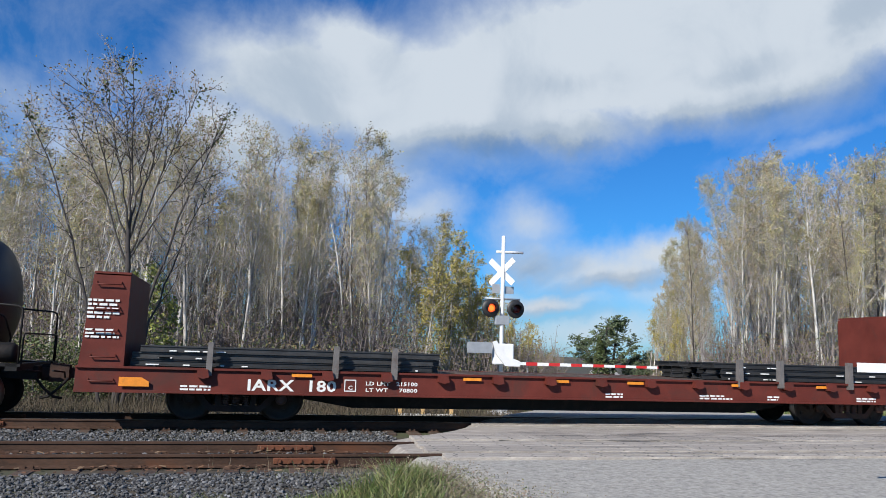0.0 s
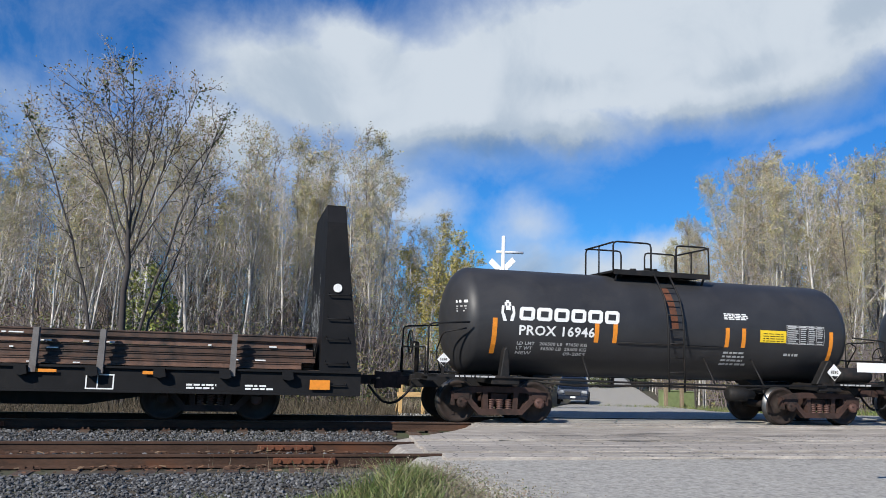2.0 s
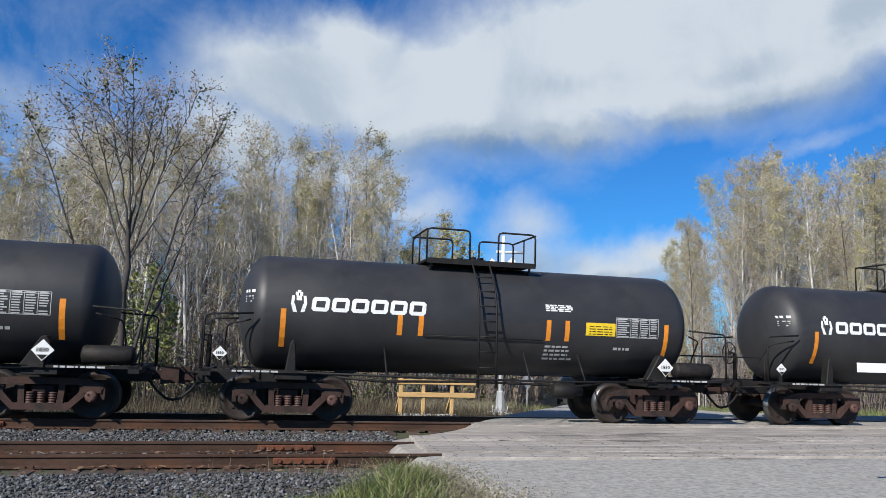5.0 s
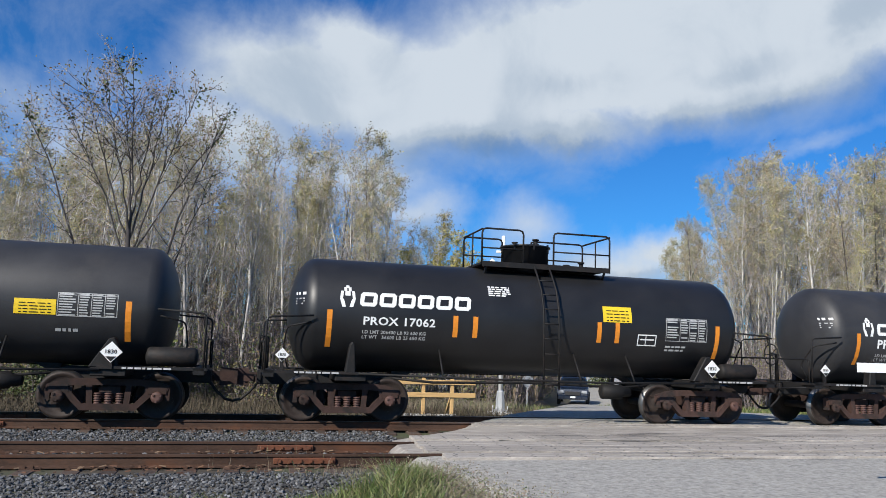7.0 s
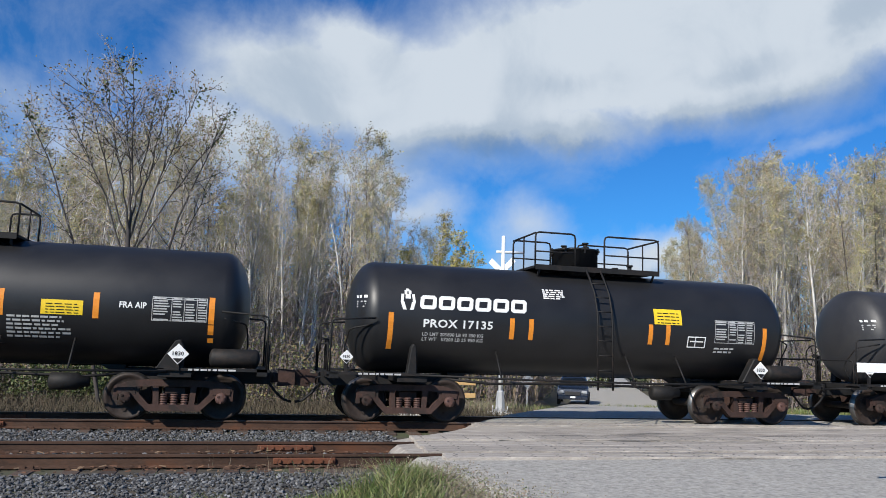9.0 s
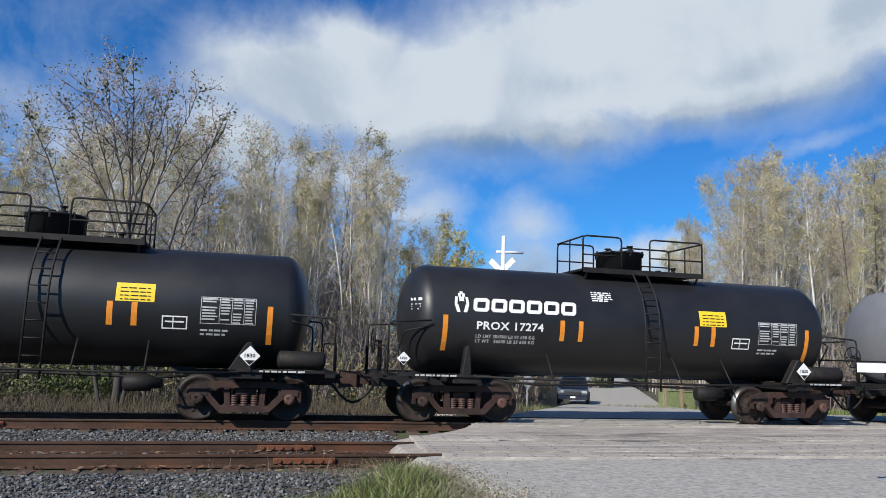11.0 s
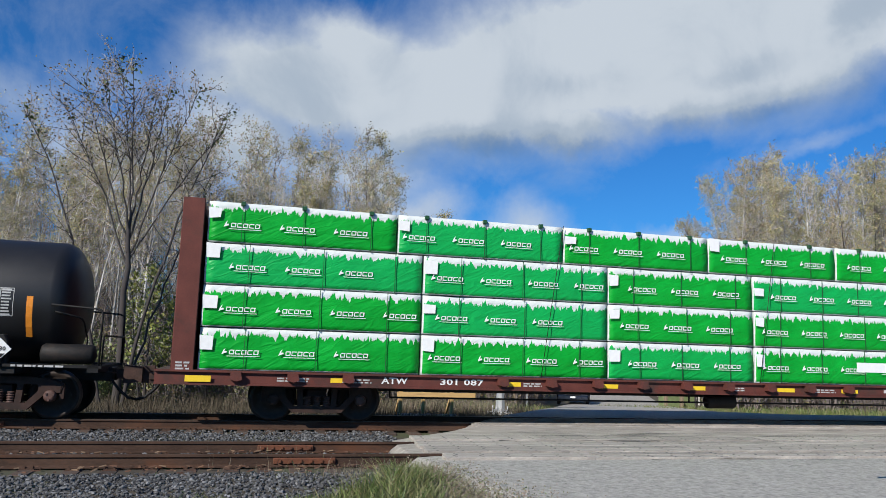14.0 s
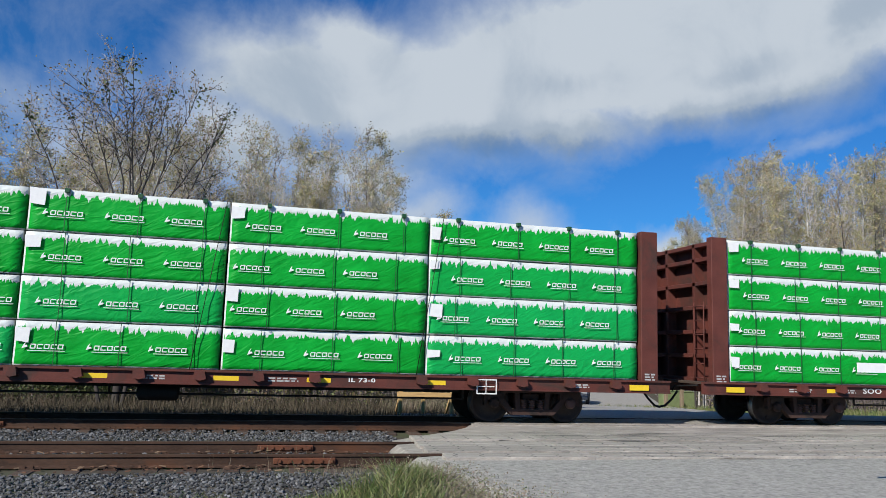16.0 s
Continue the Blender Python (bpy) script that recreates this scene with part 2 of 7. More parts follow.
PAPER = material("white_paper_tag", (0.78, 0.78, 0.77), 0.7, vary=0.06, grain=12, bump=0.1)
STRAP = material("dark_strap", (0.012, 0.07, 0.022), 0.5, vary=0.2, bump=0.0)
BIRCH = material("pale_birch_bark", (0.50, 0.475, 0.44), 0.85, vary=0.4, grain=1.6, bump=0.3, tint=(0.13, 0.115, 0.10), tint_at=0.55, stretch=(2, 2, 1), per_object=0.25)
BARK = material("grey_brown_bark", (0.055, 0.047, 0.044), 0.9, vary=0.35, grain=2.5, bump=0.4, per_object=0.2)
TWIG = material("grey_twigs", (0.50, 0.46, 0.475), 0.9, vary=0.3, grain=1.5, bump=0, per_object=0.25)
DARKTWIG = material("dark_twigs", (0.21, 0.175, 0.165), 0.9, vary=0.3, grain=1.5, bump=0)
BIGTWIG = material("brown_grey_twigs", (0.38, 0.345, 0.35), 0.9, vary=0.3, grain=1.5, bump=0)
LEAF_Y = material("yellowing_leaves", (0.16, 0.14, 0.035), 0.6, vary=0.3, bump=0, per_object=0.2,
                  island=[(0.26, 0.275, 0.12), (0.38, 0.36, 0.17), (0.48, 0.39, 0.14), (0.30, 0.30, 0.17), (0.38, 0.28, 0.16)])
LEAF_PALE = material("pale_thin_leaves", (0.25, 0.24, 0.10), 0.6, vary=0.3, bump=0, per_object=0.2,
                     island=[(0.36, 0.35, 0.20), (0.50, 0.46, 0.30), (0.29, 0.30, 0.14), (0.42, 0.34, 0.20), (0.38, 0.25, 0.17)])
LEAF_GOLD = material("golden_leaves", (0.36, 0.30, 0.07), 0.6, vary=0.3, bump=0, per_object=0.15,
                     island=[(0.28, 0.27, 0.07), (0.42, 0.36, 0.09), (0.50, 0.38, 0.08), (0.22, 0.23, 0.07), (0.36, 0.26, 0.08)])
LEAF_WOOD = material("mixed_autumn_leaves", (0.2, 0.17, 0.08), 0.7, vary=0.3, bump=0,
                     island=[(0.25, 0.26, 0.11), (0.36, 0.32, 0.16), (0.31, 0.20, 0.13), (0.45, 0.40, 0.23), (0.18, 0.19, 0.09), (0.40, 0.25, 0.16)])
LEAF_FAR = material("soft_green_leaves", (0.10, 0.14, 0.07), 0.7, vary=0.3, bump=0, island=[(0.08, 0.12, 0.06), (0.12, 0.16, 0.085), (0.15, 0.18, 0.09), (0.07, 0.10, 0.05)])
LEAF_BROWN = material("brown_leaves", (0.115, 0.09, 0.035), 0.7, vary=0.3, bump=0, per_object=0.2,
                      island=[(0.08, 0.08, 0.035), (0.19, 0.14, 0.075), (0.11, 0.12, 0.045), (0.22, 0.14, 0.09)])
LEAF_GREEN = material("green_leaves", (0.05, 0.075, 0.02), 0.6, vary=0.3, bump=0,
                      island=[(0.045, 0.07, 0.022), (0.08, 0.11, 0.03), (0.12, 0.14, 0.04), (0.06, 0.085, 0.028)])
LEAF_LIME = material("yellow_green_leaves", (0.16, 0.18, 0.04), 0.6, vary=0.3, bump=0,
                     island=[(0.11, 0.15, 0.03), (0.20, 0.22, 0.05), (0.30, 0.28, 0.06), (0.08, 0.12, 0.03), (0.16, 0.19, 0.05)])
LEAF_SCRUB = material("scrub_leaves", (0.11, 0.105, 0.035), 0.7, vary=0.3, bump=0,
                      island=[(0.11, 0.15, 0.045), (0.18, 0.19, 0.075), (0.26, 0.22, 0.07), (0.16, 0.11, 0.065), (0.22, 0.13, 0.08), (0.14, 0.15, 0.06)])
GRASS = material("green_grass", (0.09, 0.13, 0.025), 0.6, vary=0.3, bump=0,
                 island=[(0.03, 0.055, 0.012), (0.08, 0.13, 0.024), (0.16, 0.20, 0.05), (0.26, 0.24, 0.11), (0.05, 0.085, 0.018), (0.20, 0.16, 0.09)])
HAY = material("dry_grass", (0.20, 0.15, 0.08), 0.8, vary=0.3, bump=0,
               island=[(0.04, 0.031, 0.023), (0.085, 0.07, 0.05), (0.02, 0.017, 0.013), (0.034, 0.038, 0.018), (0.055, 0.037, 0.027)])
WEED = material("grey_brown_weeds", (0.16, 0.13, 0.09), 0.9, vary=0.3, bump=0,
                island=[(0.20, 0.165, 0.13), (0.34, 0.29, 0.23), (0.10, 0.085, 0.068), (0.13, 0.16, 0.065), (0.24, 0.16, 0.13), (0.16, 0.20, 0.08)])


def wrap_material():
    """Printed green tarpaulin with a ragged white tree-line along its top edge and taut wrinkles."""
    m = bpy.data.materials.new("green_lumber_wrap")
    m.use_nodes = True
    t = m.node_tree
    b = t.nodes["Principled BSDF"]
    co = t.nodes.new("ShaderNodeTexCoord").outputs["Object"]
    sep = t.nodes.new("ShaderNodeSeparateXYZ")
    link(t, co, sep.inputs[0])
    rnd = t.nodes.new("ShaderNodeObjectInfo").outputs["Random"]
    row = t.nodes.new("ShaderNodeCombineXYZ")
    link(t, mth(t, "ADD", sep.outputs["X"], mth(t, "MULTIPLY", rnd, 37.0)), row.inputs[0])
    jag = mth(t, "ADD", mth(t, "MULTIPLY", noise_node(t, row.outputs[0], 9.0, 3.0, 0.7).outputs["Fac"], 0.62),
              mth(t, "MULTIPLY", noise_node(t, row.outputs[0], 2.3, 2.0, 0.5).outputs["Fac"], 0.14))
    edge = mth(t, "GREATER_THAN", sep.outputs["Z"], mth(t, "SUBTRACT", 1.075, jag))
    foot = mth(t, "LESS_THAN", sep.outputs["Z"], 0.022)
    white = mth(t, "MAXIMUM", mth(t, "MAXIMUM", edge, foot), mth(t, "LESS_THAN", sep.outputs["X"], 0.03))
    big = noise_node(t, co, 1.3, 4.0, 0.6).outputs["Fac"]
    green = ramp(t, big, [(0.35, (0.002, 0.27, 0.022)), (0.65, (0.004, 0.35, 0.034))])
    green = mix(t, ramp(t, rnd, [(0.62, (0, 0, 0)), (0.9, (0.75, 0.75, 0.75))]), green, (0.006, 0.35, 0.085))
    f = mth(t, "MULTIPLY_ADD", noise_node(t, row.outputs[0], 0.9, 1.0).outputs["Fac"], 0.3, 0.85)
    cmb = t.nodes.new("ShaderNodeCombineColor")
    for i in range(3):
        link(t, f, cmb.inputs[i])
    green = mix(t, 1.0, green, cmb.outputs[0], "MULTIPLY")
    link(t, mix(t, white, green, (0.60, 0.63, 0.61)), b.inputs["Base Color"])
    b.inputs["Roughness"].default_value = 0.40
    b.inputs["Specular IOR Level"].default_value = 0.2
    def creases(angle, across, along, scale):
        turn, squash = t.nodes.new("ShaderNodeMapping"), t.nodes.new("ShaderNodeMapping")
        turn.inputs["Rotation"].default_value = (0, radians(angle), 0)
        squash.inputs["Scale"].default_value = (along, 1, across)
        shift = t.nodes.new("ShaderNodeVectorMath")
        link(t, co, shift.inputs[0])
        cx = t.nodes.new("ShaderNodeCombineXYZ")
        link(t, mth(t, "MULTIPLY", rnd, 53.0), cx.inputs[0])
        link(t, mth(t, "MULTIPLY", rnd, 29.0), cx.inputs[2])
        link(t, cx.outputs[0], shift.inputs[1])
        link(t, shift.outputs[0], turn.inputs[0])
        link(t, turn.outputs[0], squash.inputs[0])
        return noise_node(t, squash.outputs[0], scale, 2.5, 0.5, 0.6).outputs["Fac"]

    n1, n2 = creases(24, 2.2, 0.7, 2.4), creases(-62, 1.8, 0.7, 1.9)
    n1 = mth(t, "ABSOLUTE", mth(t, "SUBTRACT", n1, 0.5))
    bp = t.nodes.new("ShaderNodeBump")
    bp.inputs["Strength"].default_value, bp.inputs["Distance"].default_value = 0.42, 0.07
    link(t, mth(t, "SUBTRACT", mth(t, "MULTIPLY", n2, 0.7), mth(t, "MULTIPLY", n1, 1.6)), bp.inputs["Height"])
    link(t, bp.outputs[0], b.inputs["Normal"])
    return m


WRAP = wrap_material()

# ---- mesh helpers ----


def box(bm, x0, x1, y0, y1, z0, z1):
    vs = [bm.verts.new((x, y, z)) for z in (z0, z1) for y in (y0, y1) for x in (x0, x1)]
    for f in ((0, 2, 3, 1), (4, 5, 7, 6), (0, 1, 5, 4), (2, 6, 7, 3), (0, 4, 6, 2), (1, 3, 7, 5)):
        bm.faces.new([vs[i] for i in f])
    return bm


def bevel(bm, width=0.01):
    bmesh.ops.bevel(bm, geom=list(bm.edges), offset=width, segments=1, affect="EDGES", clamp_overlap=True)
    return bm


def boxes(*bs, round_by=0.0):
    bm = bmesh.new()
    for b in bs:
        box(bm, *b)
    return bevel(bm, round_by) if round_by else bm


def tube(bm, pts, r, n=8, caps=True, taper=None):
    """A round bar along points."""
    pts = [Vector(p) for p in pts]
    rings = []
    for i, p in enumerate(pts):
        d = (pts[min(i + 1, len(pts) - 1)] - pts[max(i - 1, 0)]).normalized()
        a = d.orthogonal().normalized() if not rings else (prev - d * prev.dot(d)).normalized()
        prev = a
        b = d.cross(a)
        rr = r if taper is None else r + (taper - r) * i / (len(pts) - 1)
        rings.append([bm.verts.new(p + (a * math.cos(k * math.tau / n) + b * math.sin(k * math.tau / n)) * rr) for k in range(n)])
    for q, s in zip(rings, rings[1:]):
        for k in range(n):
            f = bm.faces.new((q[k], q[(k + 1) % n], s[(k + 1) % n], s[k]))
            f.smooth = n > 4
    if caps:
        bm.faces.new(rings[0][::-1])
        bm.faces.new(rings[-1])
    return bm


def tubes(lines, r, n=8):
    bm = bmesh.new()
    for pts in lines:
        tube(bm, pts, r, n)
    return bm


def lathe(bm, profile, axis="x", at=(0, 0, 0), n=32, smooth=True):
    """Turns (along, radius) pairs round an axis through at."""
    at = Vector(at)
    rings = []
    for a, r in profile:
        ring = []
        for k in range(n):
            c, s = math.cos(k * math.tau / n) * r, math.sin(k * math.tau / n) * r
            v = {"x": (a, c, s), "y": (s, a, c), "z": (c, s, a)}[axis]
            ring.append(bm.verts.new(at + Vector(v)))
        rings.append(ring)
    for q, s in zip(rings, rings[1:]):
        for k in range(n):
            f = bm.faces.new((q[k], q[(k + 1) % n], s[(k + 1) % n], s[k]))
            f.smooth = smooth
    bm.faces.new(rings[0][::-1])
    bm.faces.new(rings[-1])
    return bm


def prism(bm, outline, y0, y1):
    """A flat outline of (x, z) given thickness from y0 to y1."""
    a = [bm.verts.new((x, y0, z)) for x, z in outline]
    b = [bm.verts.new((x, y1, z)) for x, z in outline]
    n = len(a)
    bm.faces.new(a)
    bm.faces.new(b[::-1])
    for i in range(n):
        bm.faces.new((a[i], b[i], b[(i + 1) % n], a[(i + 1) % n]))
    return bm


def beam(bm, pts, w, h):
    """A square-edged bar in the xz plane through (x, y, z) points: w across in y, h thick."""
    pts = [Vector(p) for p in pts]
    rings = []
    for i, p in enumerate(pts):
        d = (pts[min(i + 1, len(pts) - 1)] - pts[max(i - 1, 0)]).normalized()
        up = Vector((-d.z, 0, d.x)) * h / 2
        side = Vector((0, w / 2, 0))
        rings.append([bm.verts.new(p + q) for q in (up + side, up - side, -up - side, -up + side)])
    for q, s in zip(rings, rings[1:]):
        for k in range(4):
            bm.faces.new((q[k], q[(k + 1) % 4], s[(k + 1) % 4], s[k]))
    bm.faces.new(rings[0][::-1])
    bm.faces.new(rings[-1])
    return bm


def mesh_of(name, bm, mat):
    bmesh.ops.recalc_face_normals(bm, faces=list(bm.faces))
    me = bpy.data.meshes.new(name)
    bm.to_mesh(me)
    bm.free()
    for m in (mat if isinstance(mat, (list, tuple)) else [mat]):
        me.materials.append(m)
    return me


def part(name, bm, mat, parent, label="", at=None):
    ob = new(name, bm if isinstance(bm, bpy.types.Mesh) else mesh_of(name, bm, mat))
    ob.parent = parent
    if at is not None:
        ob.matrix_basis = at
    return tagged(ob, label)


def thing(name, label, category, group="", at=None, data=None, kind=""):
    ob = new(name, data)
    if at is not None:
        ob.matrix_basis = at
    return tagged(ob, label, category, group, kind)


def soup(name, verts, faces, mat, flat=False):
    """A mesh from arrays: verts (n, 3), faces (m, 3 or 4)."""
    verts, faces = np.asarray(verts, np.float32), np.asarray(faces, np.int32)
    me = bpy.data.meshes.new(name)
    k = faces.shape[1]
    me.vertices.add(len(verts))
    me.vertices.foreach_set("co", verts.ravel())
    me.loops.add(faces.size)
    me.loops.foreach_set("vertex_index", faces.ravel())
    me.polygons.add(len(faces))
    me.polygons.foreach_set("loop_start", np.arange(0, faces.size, k, dtype=np.int32))
    me.update(calc_edges=True)
    me.validate()
    if flat:
        me.shade_flat()
    me.materials.append(mat)
    return me


TEXTS = {}


def letters(text):
    """Vertices and faces of a line of bold lettering, scaled to a unit box."""
    if text not in TEXTS:
        cu = bpy.data.curves.new("lettering", "FONT")
        cu.body, cu.offset, cu.resolution_u, cu.space_character = text, 0.024, 2, 1.06
        ob = bpy.data.objects.new("lettering", cu)
        me = bpy.data.meshes.new_from_object(ob)
        v = np.array([p.co[:2] for p in me.vertices])
        f = [tuple(p.vertices) for p in me.polygons]
        bpy.data.objects.remove(ob)
        bpy.data.curves.remove(cu)
        bpy.data.meshes.remove(me)
        lo, hi = v.min(0), v.max(0)
        TEXTS[text] = ((v - lo) / (hi - lo), f)
    return TEXTS[text]


TANK_R, TANK_Z = 1.235, 2.27


def on_tank(x, z, lift=0.006):
    dz = z - TANK_Z
    return (x, -math.sqrt(max(0.05, (TANK_R + lift) ** 2 - dz * dz)), z)


def on_side(y):
    return lambda x, z, lift=0.006: (x, y - lift, z)


def text_bm(text, x0, x1, z0, z1, surf):
    v, f = letters(text)
    bm = bmesh.new()
    vs = [bm.verts.new(surf(x0 + (x1 - x0) * a, z0 + (z1 - z0) * b)) for a, b in v]
    for q in f:
        try:
            bm.faces.new([vs[i] for i in q])
        except ValueError:
            pass
    return bm


def patch(bm, x0, x1, z0, z1, surf, n=3, lift=0.005, skew=0.0):
    """A painted or stuck-on rectangle that follows a surface."""
    rows = []
    for j in range(n + 1):
        z = z0 + (z1 - z0) * j / n
        dx = skew * j / n
        rows.append([bm.verts.new(surf(x, z, lift)) for x in (x0 + dx, x1 + dx)])
    for a, b in zip(rows, rows[1:]):
        bm.faces.new((a[0], a[1], b[1], b[0]))
    return bm


def bars(x0, x1, z0, z1, rows, surf, seed=0, gap=0.45, dense=False):
    """Lines of unreadable small print as plain bars."""
    rnd = random.Random(seed)
    bm = bmesh.new()
    h = (z1 - z0) / rows
    for i in range(rows):
        z = z1 - (i + 1) * h
        x = x0
        end = x1 if dense else x1 - (x1 - x0) * rnd.uniform(0, 0.3)
        while x < end - 0.02:
            w = min(rnd.uniform(0.05, 0.16), end - x)
            patch(bm, x, x + w, z, z + h * (1 - gap), surf, 1)
            x += w + rnd.uniform(0.02, 0.04)
    return bm

# ---- rolling stock ----
MOVERS = []        # thing, its x at the start, y, z
WHEELSETS = []     # wheelset, x of its car at the start


def make_truck(parent, x, half_base=0.89):
    """A two-axle freight truck: bolster with side frames, springs, bearing caps and wheelsets."""
    bm = boxes((-0.2, 0.2, -1.0, 1.0, 0.42, 0.66), (-0.28, 0.28, -0.3, 0.3, 0.6, 0.74), round_by=0.015)
    truck = part("truck", bm, TRUCK, parent, "brown cast-steel freight truck", at=pose(x, 0, 0))
    b = half_base
    for s in (-1, 1):
        y = 1.03 * s
        bm = bmesh.new()
        beam(bm, [(-b - 0.2, y, 0.62), (-b + 0.12, y, 0.72), (-0.45, y, 0.74), (0.45, y, 0.74), (b - 0.12, y, 0.72), (b + 0.2, y, 0.62)], 0.16, 0.13)
        beam(bm, [(-b + 0.1, y, 0.58), (-0.48, y, 0.26), (0.48, y, 0.26), (b - 0.1, y, 0.58)], 0.16, 0.13)
        for e in (-1, 1):
            beam(bm, [(e * 0.33, y, 0.28), (e * 0.36, y, 0.72)], 0.15, 0.11)
            box(bm, e * b - 0.17, e * b + 0.17, y - 0.09, y + 0.09, 0.52, 0.68)
            beam(bm, [(e * (b + 0.19), y, 0.66), (e * (b + 0.19), y, 0.40)], 0.13, 0.08)
            beam(bm, [(e * (b - 0.2), y, 0.66), (e * (b - 0.19), y, 0.44)], 0.13, 0.08)
        part("side_frame", bm, TRUCK, truck)
        for k in (-0.2, 0.0, 0.2):
            coil = []
            for c in range(5):
                coil += [(0.31 + c * 0.046, 0.055), (0.322 + c * 0.046, 0.08), (0.336 + c * 0.046, 0.08), (0.347 + c * 0.046, 0.055)]
            part("spring", lathe(bmesh.new(), coil, "z", (k, 1.04 * s, 0), 10), SPRING, truck, "rusty coil spring")
        for e in (-1, 1):
            bm = bmesh.new()
            lathe(bm, [(0, 0.115), (0.06, 0.115), (0.09, 0.095), (0.10, 0.05)] if s > 0 else [(-0.10, 0.05), (-0.09, 0.095), (-0.06, 0.115), (0, 0.115)],
                  "y", (e * b, 1.10 * s, 0.457), 16)
            for k in range(3):
                a = k * math.tau / 3 + 0.4
                box(bm, e * b + math.cos(a) * 0.075 - 0.018, e * b + math.cos(a) * 0.075 + 0.018, 1.20 * s - 0.02, 1.20 * s + 0.02,
                    0.457 + math.sin(a) * 0.075 - 0.018, 0.457 + math.sin(a) * 0.075 + 0.018)
            part("bearing_cap", bm, SPRING if e > 0 else TRUCK, truck)
    for e in (-1, 1):
        bm = boxes((e * 0.47 - 0.03, e * 0.47 + 0.03, -0.85, 0.85, 0.34, 0.44), round_by=0.01)
        part("brake_beam", bm, STEEL, truck)
        bm = bmesh.new()
        lathe(bm, [(-1.0, 0.07), (-0.72, 0.085), (0.72, 0.085), (1.0, 0.07)], "y", (0, 0, 0), 12)
        for s in (-1, 1):
            pr = [(0.655, 0.15), (0.66, 0.2), (0.70, 0.24), (0.70, 0.36), (0.66, 0.40), (0.66, 0.487), (0.692, 0.487), (0.705, 0.459),
                  (0.80, 0.452), (0.80, 0.39), (0.765, 0.36), (0.765, 0.2), (0.80, 0.16), (0.80, 0.10)]
            n0 = len(bm.faces)
            lathe(bm, [(a * s, r) for a, r in (pr if s > 0 else pr[::1])], "y", (0, 0, 0), 28)
            bm.faces.ensure_lookup_table()
            for f in list(bm.faces)[n0:]:
                rr = [math.hypot(v.co.x, v.co.z) for v in f.verts]
                if min(rr) > 0.445:
                    f.material_index = 1
            for k in range(5):
                a = k * math.tau / 5
                box(bm, math.cos(a) * 0.27 - 0.03, math.cos(a) * 0.27 + 0.03, s * 0.735, s * 0.785, math.sin(a) * 0.27 - 0.03, math.sin(a) * 0.27 + 0.03)
        ws = part("wheelset", bm, [WHEEL, TREAD], truck, "pair of steel wheels on an axle", at=pose(e * b, 0, 0.457))
    return truck


def couplers(car, half, z=0.86):
    for e in (-1, 1):
        bm = bmesh.new()
        box(bm, min(e * (half - 0.75), e * (half - 0.2)), max(e * (half - 0.75), e * (half - 0.2)), -0.09, 0.09, z - 0.1, z + 0.1)
        prism(bm, [(e * (half - 0.3), z - 0.19), (e * (half + 0.06), z - 0.16), (e * (half + 0.06), z + 0.16), (e * (half - 0.3), z + 0.19)], -0.17 if e > 0 else -0.05, 0.05 if e > 0 else 0.17)
        part("coupler", bm, TRUCK, car, "brown knuckle coupler")
        bm = bmesh.new()
        pts = [(e * (half - 0.5), -0.35, z - 0.1), (e * (half - 0.34), -0.36, z - 0.3), (e * (half - 0.16), -0.34, z - 0.46), (e * (half), -0.3, z - 0.5)]
        tube(bm, pts, 0.028, 8)
        part("air_hose", bm, STEEL, car, "black rubber brake hose")
        bm = tubes([[(e * (half - 0.42), -1.35, z + 0.08), (e * (half - 0.42), -0.35, z + 0.02), (e * (half - 0.42), -0.25, z - 0.1)]], 0.018, 6)
        part("uncoupling_lever", bm, STEEL, car)


def tank_shell(car, half, head, paint):
    bm = bmesh.new()
    body = [(-half + head * (1 - math.cos(i / 8 * math.pi / 2)), max(0.02, TANK_R * math.sin(i / 8 * math.pi / 2))) for i in range(9)]
    prof = body + [(-2.6, TANK_R), (0, TANK_R), (2.6, TANK_R)] + [(-x, r) for x, r in body[::-1]]
    lathe(bm, prof, "x", (0, 0, TANK_Z), 64)
    return part("tank_shell", bm, paint, car, "matte black cylindrical steel tank" if paint is TANK else "glossy black cylindrical steel tank")


def ladder(car, x, w=0.40, top=3.5, bottom=0.78):
    line = [(-0.72, top + 0.1), (-0.98, 3.30), (-1.24, 2.95), (-1.38, 2.55), (-1.42, 2.2), (-1.44, bottom)]
    lad = part("ladder", tubes([[(x - w / 2, y, z) for y, z in line], [(x + w / 2, y, z) for y, z in line]], 0.024, 6), STEEL, car, "black steel side ladder")
    z = bottom + 0.1
    while z < top - 0.15:
        i = next(k for k in range(len(line) - 1) if line[k + 1][1] <= z <= line[k][1] + 1e-6)
        (y0, z0), (y1, z1) = line[i], line[i + 1]
        y = y0 + (y1 - y0) * (z - z0) / (z1 - z0)
        part("rung", tubes([[(x - w / 2, y, z), (x + w / 2, y, z)]], 0.016, 6), STEEL, lad)
        z += 0.33
    return lad


def rail_loop(car, pts, r=0.022):
    """A bent pipe handrail, its corners rounded."""
    out = []
    pts = [Vector(p) for p in pts]
    for i, p in enumerate(pts):
        if 0 < i < len(pts) - 1:
            a, b = (pts[i - 1] - p), (pts[i + 1] - p)
            k = min(0.1, a.length / 2, b.length / 2)
            a, b = p + a.normalized() * k, p + b.normalized() * k
            out += [a, (a + b + p * 2) / 4, b]
        else:
            out.append(p)
    return part("handrail", tubes([out], r, 6), STEEL, car)


